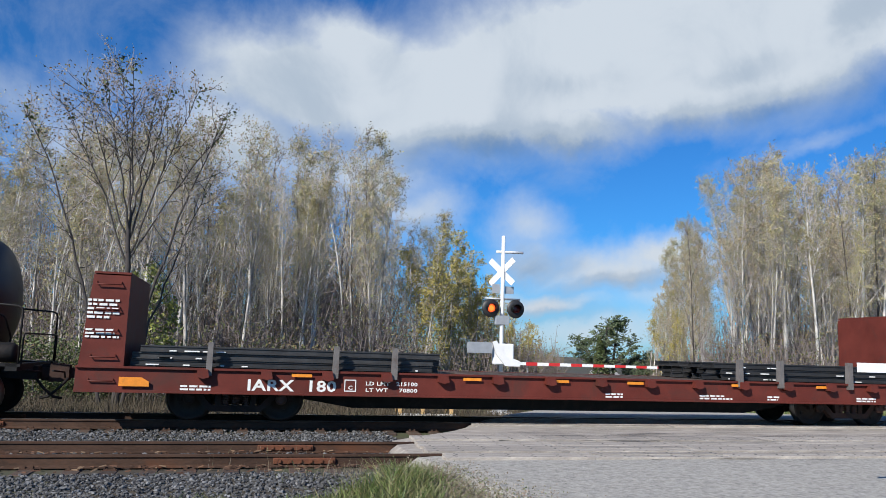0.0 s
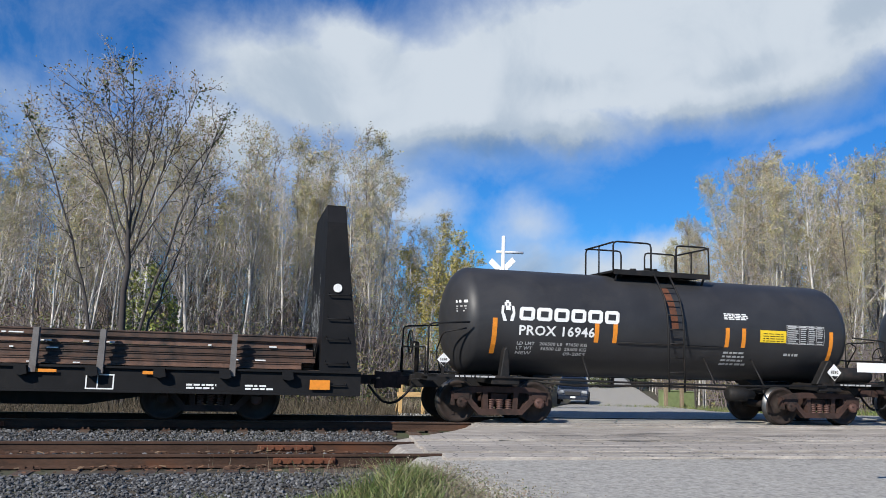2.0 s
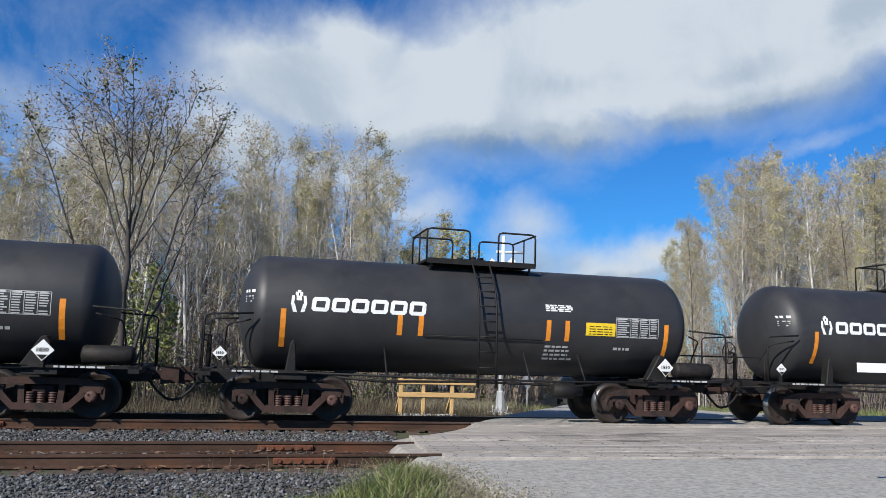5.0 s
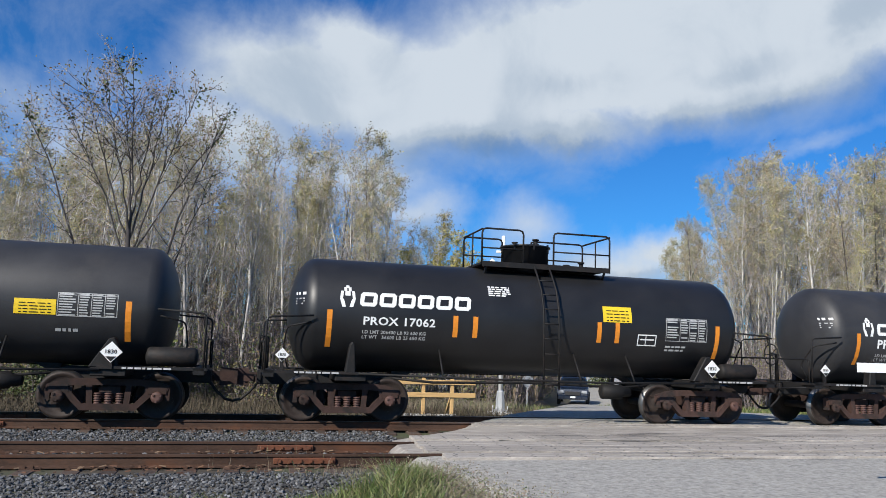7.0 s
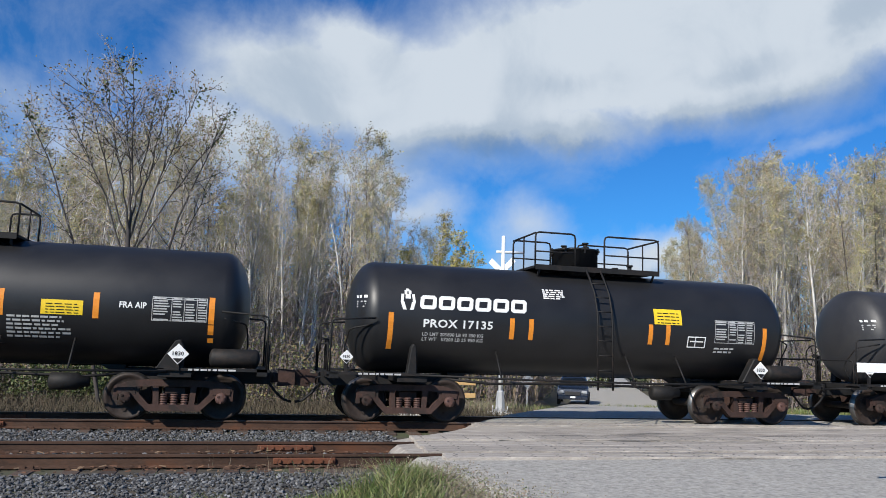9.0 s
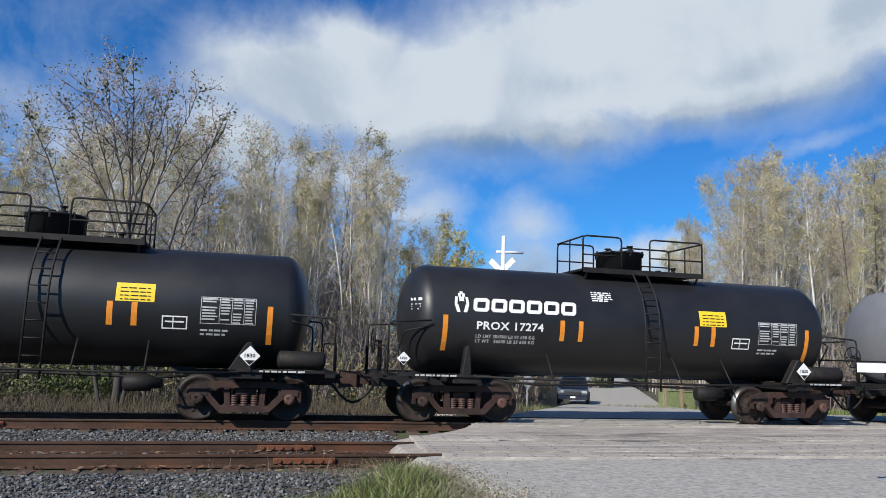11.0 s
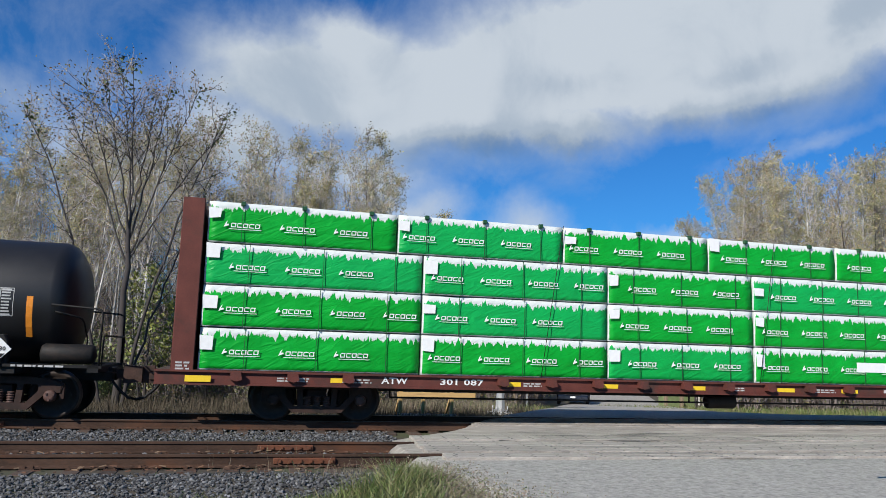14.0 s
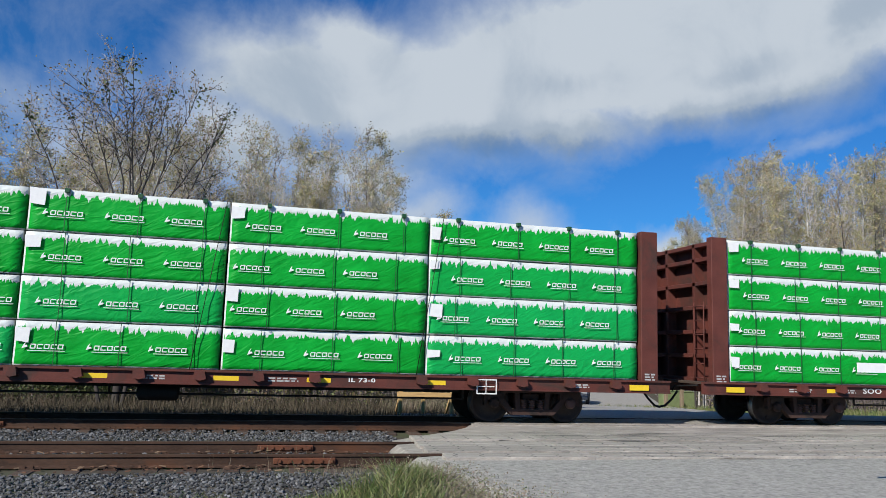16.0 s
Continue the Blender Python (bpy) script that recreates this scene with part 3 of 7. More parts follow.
def tank_platform(car, x0, x1, z, gap, rail_top, mid_rail):
    bm = boxes((x0, x1, -0.78, 0.78, z, z + 0.05), (x0, x1, -0.80, -0.78, z - 0.05, z + 0.07), (x0, x1, 0.78, 0.80, z - 0.05, z + 0.07))
    part("platform", bm, STEEL, car, "black steel walkway over the tank")
    for x in (x0 + 0.12, x1 - 0.12):
        for s in (-1, 1):
            part("platform_bracket", tubes([[(x, 0.75 * s, z), (x, 0.55 * s, z - 0.28)]], 0.03, 6), STEEL, car)
    for y in (-0.76, 0.76):
        for a, b in ((x0, gap[0]), (gap[1], x1)):
            rail_loop(car, [(a, y, z), (a, y, rail_top), (b, y, rail_top), (b, y, z)])
            if mid_rail:
                rail_loop(car, [(a, y, z + 0.38), (b, y, z + 0.38)], 0.018)
    for x in (x0, x1):
        rail_loop(car, [(x, -0.76, rail_top - 0.02), (x, 0.76, rail_top - 0.02)])
        rail_loop(car, [(x, 0.0, z), (x, 0.0, rail_top - 0.02)], 0.018)


def valves(car, x, z, n, seed):
    rnd = random.Random(seed)
    for i in range(n):
        dx, dy = rnd.uniform(-0.35, 0.35), rnd.uniform(-0.3, 0.3)
        h = rnd.uniform(0.14, 0.3)
        bm = bmesh.new()
        lathe(bm, [(0, 0.09), (h * 0.4, 0.09), (h * 0.45, 0.05), (h * 0.8, 0.05), (h * 0.82, 0.08), (h, 0.08)], "z", (x + dx, dy, z), 12)
        part("valve", bm, STEEL, car, "dark fitting on top of the tank")


def manway(car, x, r, z0, z1):
    bm = bmesh.new()
    lathe(bm, [(z0, r), (z1 - 0.06, r), (z1 - 0.055, r + 0.05), (z1 - 0.02, r + 0.05), (z1, r * 0.9), (z1 + 0.02, r * 0.4)], "z", (x, 0, 0), 28)
    dome = part("manway_dome", bm, TANK_BLACK, car, "round black manway dome")
    for k in range(8):
        a = k * math.tau / 8
        bm = boxes((x + math.cos(a) * (r + 0.03) - 0.02, x + math.cos(a) * (r + 0.03) + 0.02, math.sin(a) * (r + 0.03) - 0.02, math.sin(a) * (r + 0.03) + 0.02, z1 - 0.14, z1 + 0.01))
        part("bolt", bm, STEEL, dome)


def placard(car, x, y, z, text="1830", size=0.2):
    bm = prism(bmesh.new(), [(x, z - size), (x + size, z), (x, z + size), (x - size, z)], y, y + 0.012)
    p = part("placard", bm, WHITE, car, "white diamond hazard placard")
    bm = prism(bmesh.new(), [(x, z - size * 0.92), (x + size * 0.5, z - size * 0.42), (x - size * 0.5, z - size * 0.42)], y - 0.004, y - 0.001)
    part("symbol", bm, STEEL, p)
    part("number", text_bm(text, x - size * 0.52, x + size * 0.52, z - size * 0.16, z + size * 0.24, on_side(y)), STEEL, p)


def stripes(car, xs, z0=1.84, z1=2.30):
    for x in xs:
        part("reflector", patch(bmesh.new(), x - 0.055, x + 0.055, z0, z1, on_tank, 4), ORANGE, car, "orange reflective stripe")


def tank_base(half=5.25, head=0.55, paint=TANK):
    """Everything that all the tank cars share."""
    car = new("tank_car")
    tank_shell(car, half, head, paint)
    for e in (-1, 1):
        bm = boxes((min(e * 3.1, e * 6.0), max(e * 3.1, e * 6.0), -0.32, 0.32, 0.72, 1.0), (e * 4.15 - 0.32, e * 4.15 + 0.32, -1.42, 1.42, 0.86, 1.02), round_by=0.015)
        prism(bm, [(e * 3.1, 0.78), (e * 2.6, 1.06), (e * 3.1, 1.06)], -0.3, 0.3)
        part("stub_sill", bm, STEEL, car)
        bm = boxes((min(e * 3.95, e * 5.95), max(e * 3.95, e * 5.95), -1.47, -1.05, 1.0, 1.05), (min(e * 3.95, e * 5.95), max(e * 3.95, e * 5.95), 1.05, 1.47, 1.0, 1.05), (e * 5.8 - 0.1, e * 5.8 + 0.1, -1.47, 1.47, 0.92, 1.05))
        part("end_platform", bm, STEEL, car, "black end running board")
        part("board_lettering", bars(min(e * 4.4, e * 5.3), max(e * 4.4, e * 5.3), 1.005, 1.045, 1, on_side(-1.47), 3, 0.1, True), DIM, car)
        for s in (-1, 1):
            bm = bmesh.new()
            y0, y1 = sorted((s * 1.18, s * 1.40))
            prism(bm, [(-4.27, 1.02), (-4.05, 1.02), (-4.08, 1.58), (-4.13, 1.68), (-4.19, 1.60)] if e < 0 else [(3.78, 1.02), (4.30, 1.02), (4.30, 1.45), (4.22, 1.60), (4.12, 1.58)], y0, y1)
            bmesh.ops.bevel(bm, geom=list(bm.edges), offset=0.02, segments=1, affect="EDGES")
            part("saddle", bm, STEEL, car)
            x = e * 5.88
            rail_loop(car, [(x, s * 1.36, 1.0), (x, s * 1.36, 2.12), (e * 4.95, s * 1.30, 2.18)], 0.02)
        rail_loop(car, [(e * 5.92, -1.30, 1.0), (e * 5.92, -1.30, 1.62), (e * 5.92, 1.30, 1.62), (e * 5.92, 1.30, 1.0)], 0.018)
        rail_loop(car, [(e * 5.0, -1.2, 2.05), (e * 5.45, -0.9, 1.95), (e * 5.5, -0.5, 1.5), (e * 5.4, -0.6, 1.1)], 0.018)
        make_truck(car, e * 4.15)
    part("side_pipe", tubes([[(-4.0, -1.46, 1.02), (-1.5, -1.48, 0.97), (1.5, -1.48, 0.95), (4.0, -1.46, 0.98)], [(-4.0, 1.46, 1.0), (4.0, 1.46, 1.0)]], 0.024, 6), STEEL, car)
    part("brake_pipe", tubes([[(-3.2, -0.6, 0.92), (-2.2, -0.62, 0.84), (0, -0.6, 0.88), (2.4, -0.62, 0.82), (3.2, -0.6, 0.9)]], 0.03, 6), STEEL, car)
    for x in (-2.2, 0.95, 2.25):
        part("pipe_strut", tubes([[(x, -1.02, 1.56), (x, -1.46, 0.98)]], 0.022, 6), STEEL, car)
    bm = bmesh.new()
    lathe(bm, [(-0.5, 0.06), (-0.47, 0.16), (-0.42, 0.19), (0.42, 0.19), (0.47, 0.16), (0.5, 0.06)], "x", (5.25, -0.92, 1.25), 20)
    part("air_reservoir", bm, STEEL, car, "dark brake air reservoir on the end board")
    bm = bmesh.new()
    lathe(bm, [(-0.32, 0.1), (-0.28, 0.17), (0.2, 0.17), (0.24, 0.12), (0.42, 0.1)], "x", (2.1, -0.7, 0.72), 16)
    part("brake_cylinder", bm, STEEL, car)
    bm = bmesh.new()
    ring = [(-5.98, math.cos(k * math.tau / 20) * 0.27, 1.72 + math.sin(k * math.tau / 20) * 0.27) for k in range(21)]
    tube(bm, ring, 0.016, 6)
    for k in range(5):
        a = k * math.tau / 5
        tube(bm, [(-5.98, 0, 1.72), (-5.98, math.cos(a) * 0.26, 1.72 + math.sin(a) * 0.26)], 0.011, 5)
    tube(bm, [(-5.98, 0, 1.72), (-5.82, 0, 1.72), (-5.82, 0, 1.0)], 0.05, 8)
    part("brake_wheel", bm, STEEL, car, "spoked hand brake wheel")
    couplers(car, 6.47)
    placard(car, 4.2, -1.52, 1.32)
    part("placard_bracket", boxes((4.17, 4.23, -1.50, -1.38, 1.0, 1.45)), STEEL, car)
    placard(car, -5.55, -1.42, 1.36, size=0.14)
    part("placard_bracket", boxes((-5.58, -5.52, -1.40, -1.34, 1.02, 1.4)), STEEL, car)
    def on_head(x, z, lift=0.006):
        e = min(0.0, (x + half - head) / head)
        return (x, -math.sqrt(max(0.02, (TANK_R + lift) ** 2 * (1 - e * e) - (z - TANK_Z) ** 2)), z)

    part("head_mark", bars(-half + 0.13, -half + 0.36, 2.62, 2.69, 1, on_head, 8, 0.15, True), WHITE, car, "white stencilled line on the tank end")
    part("head_lettering", bars(-half + 0.13, -half + 0.31, 2.42, 2.58, 3, on_head, 9, 0.5), DIM, car)
    return car


def data_table(car, x0, x1, z0, z1, seed):
    bm = bmesh.new()
    rnd = random.Random(seed)
    rows = 9
    h = (z1 - z0) / rows
    for z in (z0, z1 - h * 0.9, z1 - 0.008):
        patch(bm, x0, x1, z, z + 0.012, on_tank, 1)
    for x in (x0, x0 + 0.36, x0 + 0.6, x0 + 0.84, x1 - 0.012):
        patch(bm, x, x + 0.012, z0 + 0.012, z1 - 0.008, on_tank, 4, 0.004)
    for i in range(rows):
        z = z0 + i * h
        for x, w in ((x0 + 0.03, 0.30), (x0 + 0.39, 0.19), (x0 + 0.63, 0.19), (x0 + 0.87, 0.17)):
            if x + w < x1 + 0.02 and rnd.random() < 0.93:
                patch(bm, x, x + w * rnd.uniform(0.75, 1), z + h * 0.28, z + h * 0.78, on_tank, 1, 0.007)
    part("test_table", bm, DIM, car, "pale stencilled test table")


def brand_blocks(car, x0, x1, z0, z1):
    """The owner's mark as plain white shapes: a cupped emblem and six rounded rings."""
    w = (x1 - x0 - 0.42) / 6
    h, t = z1 - z0, 0.088
    for i in range(6):
        a = x0 + 0.42 + i * w
        bm = bmesh.new()
        b = a + w * 0.88
        inner, outer = [], []
        for cx, cz, sx, sz in ((a, z0, 1, 1), (b, z0, -1, 1), (b, z1, -1, -1), (a, z1, 1, -1)):
            lean = 0.02 * (cz - z0) / h
            k = 0.05
            corner = [(cx, cz + sz * k), (cx + sx * k, cz)]
            if sx * sz < 0:
                corner.reverse()
            outer += [bm.verts.new(on_tank(px + lean, pz)) for px, pz in corner]
            inner += [bm.verts.new(on_tank(cx + sx * t + lean, cz + sz * t * 0.92)) for _ in range(2)]
        for q in range(8):
            r = (q + 1) % 8
            ring = [outer[q], outer[r], inner[r]] + ([inner[q]] if q % 2 else [])
            bm.faces.new(ring)
        bmesh.ops.remove_doubles(bm, verts=list(bm.verts), dist=1e-5)
        part("owner_mark", bm, WHITE, car, "white ring-shaped mark on the tank side")
    bm = bmesh.new()
    for a, b, c, d, k in ((0.05, 0.13, 0.0, 0.17, -0.05), (0.20, 0.28, 0.0, 0.17, 0.05), (0.0, 0.06, 0.17, 0.34, 0.02), (0.27, 0.33, 0.17, 0.34, -0.02), (0.11, 0.22, 0.24, 0.34, 0.0), (0.09, 0.15, 0.34, 0.42, 0.0), (0.18, 0.24, 0.34, 0.42, 0.0), (0.13, 0.20, 0.40, 0.46, 0.0)):
        patch(bm, x0 + a, x0 + b, z0 - 0.03 + c, z0 - 0.03 + d, on_tank, 1, skew=k)
    part("emblem", bm, WHITE, car)


def yellow_panel(car, x0, x1, z0, z1):
    p = part("notice_panel", patch(bmesh.new(), x0, x1, z0, z1, on_tank, 3), YELLOW, car, "yellow emergency notice panel")
    tagged(part("panel_print", bars(x0 + 0.08, x1 - 0.08, z0 + 0.03, z1 - 0.03, 4, lambda x, z, l=0: on_tank(x, z, 0.011), 5, 0.74, True), STEEL, p), kind="stuff")


def outlined_box(car, x0, x1, z0, z1):
    bm = bmesh.new()
    for a, b, c, d in ((x0, x1, z0, z0 + 0.025), (x0, x1, z1 - 0.025, z1), (x0, x0 + 0.025, z0 + 0.025, z1 - 0.025), (x1 - 0.025, x1, z0 + 0.025, z1 - 0.025),
                       (x0 + 0.2, x0 + 0.22, z0 + 0.025, z1 - 0.025), (x0 + 0.06, x1 - 0.06, (z0 + z1) / 2, (z0 + z1) / 2 + 0.03)):
        patch(bm, a, b, c, d, on_tank, 1)
    part("lube_stencil", bm, WHITE, car)


def number_texts(car, mark, mx, mz, lines, lz):
    part("reporting_mark", text_bm(mark, mx[0], mx[1], mz[0], mz[1], on_tank), WHITE, car, "white reporting mark")
    for i, (a, b, text) in enumerate(lines):
        part("weight_lettering", text_bm(text, a, b, lz - i * 0.105, lz + 0.075 - i * 0.105, on_tank), DIM, car)


def tank_small_valves():
    car = tank_base(5.25)
    tank_platform(car, -1.28, 1.30, 3.53, (-0.28, 0.40), 4.27, False)
    valves(car, 0.05, 3.5, 7, 2)
    bm = bmesh.new()
    lathe(bm, [(3.48, 0.3), (3.62, 0.3), (3.63, 0.34), (3.68, 0.34)], "z", (0.0, 0, 0), 20)
    part("manway_cover", bm, STEEL, car)
    ladder(car, -0.02)
    stripes(car, (-1.92, -1.46, 1.47, 1.92))
    stripes(car, (-4.36, 4.40), 1.52, 2.30)
    brand_blocks(car, -4.22, -1.32, 2.27, 2.57)
    part("shell_lettering", bars(1.40, 2.05, 2.50, 2.66, 4, on_tank, 4, 0.3, True), WHITE, car)
    part("coating_lettering", bars(1.42, 2.2, 1.42, 1.78, 4, on_tank, 6, 0.5), DIM, car)
    part("seam_rod", tubes([[on_tank(-1.4, 1.86, 0.03), on_tank(1.35, 1.84, 0.03)]], 0.012, 5), STEEL, car)
    yellow_panel(car, 2.37, 3.10, 1.99, 2.28)
    data_table(car, 3.12, 4.20, 1.97, 2.42, 1)
    part("stencil_frame", bars(3.1, 3.5, 1.68, 1.74, 1, on_tank, 9, 0.0, True), DIM, car)
    return car


def tank_dome():
    car = tank_base(5.42, paint=TANK_BLACK)
    tank_platform(car, -1.2, 1.98, 3.53, (-0.2, 0.55), 4.36, True)
    manway(car, 0.12, 0.56, 3.42, 4.10)
    valves(car, 0.15, 4.08, 2, 8)
    valves(car, 1.2, 3.55, 2, 9)
    ladder(car, 0.25, 0.36)
    stripes(car, (-1.90, -1.45, 1.50, 1.95))
    stripes(car, (-4.62, 4.55), 1.55, 2.32)
    brand_blocks(car, -4.42, -1.52, 2.42, 2.72)
    part("shell_lettering", bars(-1.13, -0.58, 2.78, 3.02, 5, on_tank, 4, 0.4), WHITE, car)
    yellow_panel(car, 1.59, 2.31, 2.31, 2.67)
    data_table(car, 3.19, 4.27, 1.93, 2.46, 2)
    outlined_box(car, 2.47, 2.95, 1.80, 2.06)
    part("coating_lettering", bars(3.2, 3.9, 1.70, 1.86, 2, on_tank, 6, 0.5), DIM, car)
    return car


def tank_plain(grey=False, marks=(-2.30, -0.85, 0.93, 2.60)):
    car = tank_base(5.5, paint=TANK_BLACK)
    tank_platform(car, -0.95, 0.97, 3.5, (-0.15, 0.40), 4.18, False)
    bm = bmesh.new()
    lathe(bm, [(3.45, 0.26), (3.66, 0.26), (3.67, 0.31), (3.72, 0.31), (3.80, 0.15)], "z", (0.05, 0, 0), 20)
    part("manway_cover", bm, STEEL, car)
    valves(car, 0.0, 3.52, 4, 12)
    ladder(car, 0.05, 0.44)
    stripes(car, marks, 1.95, 2.45)
    stripes(car, (-4.72, 4.75), 1.55, 2.45)
    data_table(car, 3.62, 4.66, 1.95, 2.42, 5)
    part("warning_lettering", bars(1.05, 2.3, 1.55, 2.0, 6, on_tank, 6, 0.5), DIM, car)
    part("seam_rod", tubes([[on_tank(-1.0, 1.42, 0.03), on_tank(1.0, 1.42, 0.03)]], 0.012, 5), STEEL, car)
    if grey:
        bm = bmesh.new()
        for a, b in ((-4.95, -0.86), (0.95, 4.95)):
            cols = []
            for j in range(9):
                an = radians(26 + j * 4.4)
                cols.append([bm.verts.new((x, -math.cos(an) * (TANK_R + 0.006), TANK_Z + math.sin(an) * (TANK_R + 0.006))) for x in (a, (a + b) / 2, b)])
            for q, s in zip(cols, cols[1:]):
                for i in range(2):
                    bm.faces.new((q[i], q[i + 1], s[i + 1], s[i])).smooth = True
        part("faded_band", bm, TANK_GREY, car, "faded grey paint patch along the upper side")
        for e in (-1, 1):
            bm = bmesh.new()
            prof = [(e * (5.5 - 0.55 * (1 - math.cos(i / 8 * math.pi / 2)) + 0.006), max(0.02, (TANK_R + 0.004) * math.sin(i / 8 * math.pi / 2))) for i in range(9)]
            lathe(bm, prof, "x", (0, 0, TANK_Z), 48)
            part("faded_head", bm, TANK_GREY, car, "faded grey tank end")
    return car


def roll(car, x):
    tagged(car, group="freight train")
    MOVERS.append((car, x, TRACK_Y, 0.0))
    for o in car.children_recursive:
        if o.name.startswith("wheelset"):
            WHEELSETS.append((o, x))


def build_tanks():
    a, b = tank_small_valves(), tank_dome()
    mx_a, mz_a = (-3.79, -1.97), (1.94, 2.17)
    mx_b, mz_b = (-3.91, -2.35), (2.03, 2.21)
    rows = [
        ("b", -9.95, None, None), ("a", 47.15, "PROX 16946", ("LD LMT   206500 LB  93650 KG", "LT WT     56500 LB  25600 KG", "NEW                09-2005")),
        ("a", 60.18, "PROX 16813", ("LD LMT   207200 LB  94000 KG", "LT WT     55800 LB  25300 KG", "NEW                08-2006")),
        ("a", 73.08, "PROX 15386", ("LD LMT   203800 LB  92450 KG", "LT WT     59200 LB  26850 KG", "NEW                03-1994")),
        ("a", 85.95, "PROX 15352", ("LD LMT   204190 LB  92600 KG", "LT WT     58800 LB  26700 KG", "NEW                03-1994")),
        ("a", 98.86, None, None), ("a", 111.76, None, None),
        ("a", 124.65, "PROX 15169", ("LD LMT   203700 LB  92400 KG", "LT WT     59300 LB  26900 KG", "PRO                07-1992")),
        ("b", 137.58, "PROX 17062", ("LD LMT 206400 LB 93 600 KG", "LT WT   56600 LB 25 650 KG")),
        ("a", 150.52, "PROX 15149", ("LD LMT   205200 LB  93100 KG", "LT WT     57800 LB  26200 KG", "NEW                05-1992")),
        ("b", 176.39, "PROX 17135", ("LD LMT 205800 LB 93 350 KG", "LT WT   57200 LB 25 950 KG")),
        ("a", 189.33, None, None), ("b", 202.23, None, None),
        ("b", 215.10, "PROX 17274", ("LD LMT 206500 LB 93 650 KG", "LT WT   56500 LB 25 650 KG")),
        ("b", 254.04, "PROX 17230", ("LD LMT 206200 LB 93 550 KG", "LT WT   56800 LB 25 750 KG")),
    ]
    for kind, x, mark, lines in rows:
        proto = a if kind == "a" else b
        car = copy_thing(proto, pose(x, TRACK_Y, 0))
        if kind == "a":
            tagged(car, "black tank car with orange stripes and low valve cage, on rails", "tank car")
            if mark:
                number_texts(car, mark, mx_a, mz_a, [(-3.81, -2.12, t) for t in lines], 1.73)
            if mark in ("PROX 15386", "PROX 16946"):
                part("rust_streak", patch(bmesh.new(), -0.02, 0.16, 2.2 if mark[-1] == "6" else 2.6, 3.2, on_tank, 6, 0.007, -0.05), JOINT, car, "orange rust streak behind the ladder")
        else:
            tagged(car, "black tank car with large manway dome and long walkway, on rails", "tank car")
            if mark:
                number_texts(car, mark, mx_b, mz_b, [(-3.92, -2.55, t) for t in lines], 1.85)
        roll(car, x)
    for p in (a, b):
        for o in [*p.children_recursive, p]:
            bpy.data.objects.remove(o)

    g = tagged(tank_plain(), "glossy black tank car with slim ladder and reflectors, on rails", "tank car")
    number_texts(g, "GATX 6862", (-4.10, -2.56), (1.93, 2.18), [(-4.12, -2.55, "LD LMT   208300 LB   94500 KG"), (-4.12, -2.58, "LT  WT    54700 LB   24800 KG")], 1.76)
    yellow_panel(g, 1.63, 2.37, 2.0, 2.28)
    part("inspection_lettering", text_bm("FRA AIP", 3.02, 3.52, 2.18, 2.30, on_tank), WHITE, g)
    bm = bmesh.new()
    lathe(bm, [(-0.07, 0.03), (-0.07, 0.055), (0.07, 0.055), (0.07, 0.03)], "x", (-4.13, -1.32, 1.72), 12)
    part("red_cap", bm, GATERED, g, "red cap on the saddle")
    roll(g, 163.37)
    g = tagged(tank_plain(True), "black tank car with faded grey upper bands, on rails", "tank car")
    number_texts(g, "GATX 6877", (-4.19, -2.38), (2.02, 2.27), [(-4.05, -2.15, "LD LMT  208500 LBS  94600 KGS"), (-4.05, -1.5, "LT  WT   54500 LBS  24700 KGS  OKLA 11-93")], 1.84)
    yellow_panel(g, 2.70, 3.33, 1.96, 2.30)
    roll(g, 228.08)
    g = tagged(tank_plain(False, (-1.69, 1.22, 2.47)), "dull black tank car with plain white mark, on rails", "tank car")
    number_texts(g, "TILX 100368", (-4.15, -2.04), (2.10, 2.34), [(-4.12, -2.45, "LD LMT 207100 LB  93950KG"), (-4.12, -2.45, "LT WT   55900 LB  25350KG")], 1.92)
    yellow_panel(g, 1.30, 2.10, 2.03, 2.34)
    outlined_box(g, 2.86, 3.28, 1.75, 2.04)
    roll(g, 241.06)


def flat_frame(car, half, mat, pockets, side_z=(0.57, 1.06), label=""):
    for s in (-1, 1):
        z0, z1 = side_z
        sec = [(1.44, z0), (1.58, z0), (1.58, z0 + 0.03), (1.52, z0 + 0.03), (1.52, z1 - 0.04), (1.58, z1 - 0.04), (1.58, z1), (1.44, z1)]
        bm = bmesh.new()
        a, b = ([bm.verts.new((x, s * y, z)) for y, z in sec] for x in (-half, half))
        bm.faces.new(a)
        bm.faces.new(b[::-1])
        for i in range(8):
            bm.faces.new((a[i], b[i], b[(i + 1) % 8], a[(i + 1) % 8]))
        part("side_sill", bm, mat, car, label)
    bm = bmesh.new()
    box(bm, 0.004, 0.246, -1.44, 1.44, -0.058, 0.0)
    board = mesh_of("deck_plank", bm, TIE)
    for i in range(int(2 * half / 0.25)):
        part("deck_plank", board, None, car, at=pose(-half + i * 0.25, 0, side_z[1] - 0.002 - 0.004 * (i % 3)))
    for x in pockets:
        bm = bmesh.new()
        prism(bm, [(x - 0.1, side_z[1] - 0.02), (x + 0.1, side_z[1] - 0.02), (x + 0.13, side_z[1] - 0.17), (x + 0.02, side_z[1] - 0.2), (x - 0.1, side_z[1] - 0.17)], -1.68, -1.52)
        part("stake_pocket", bm, mat, car)


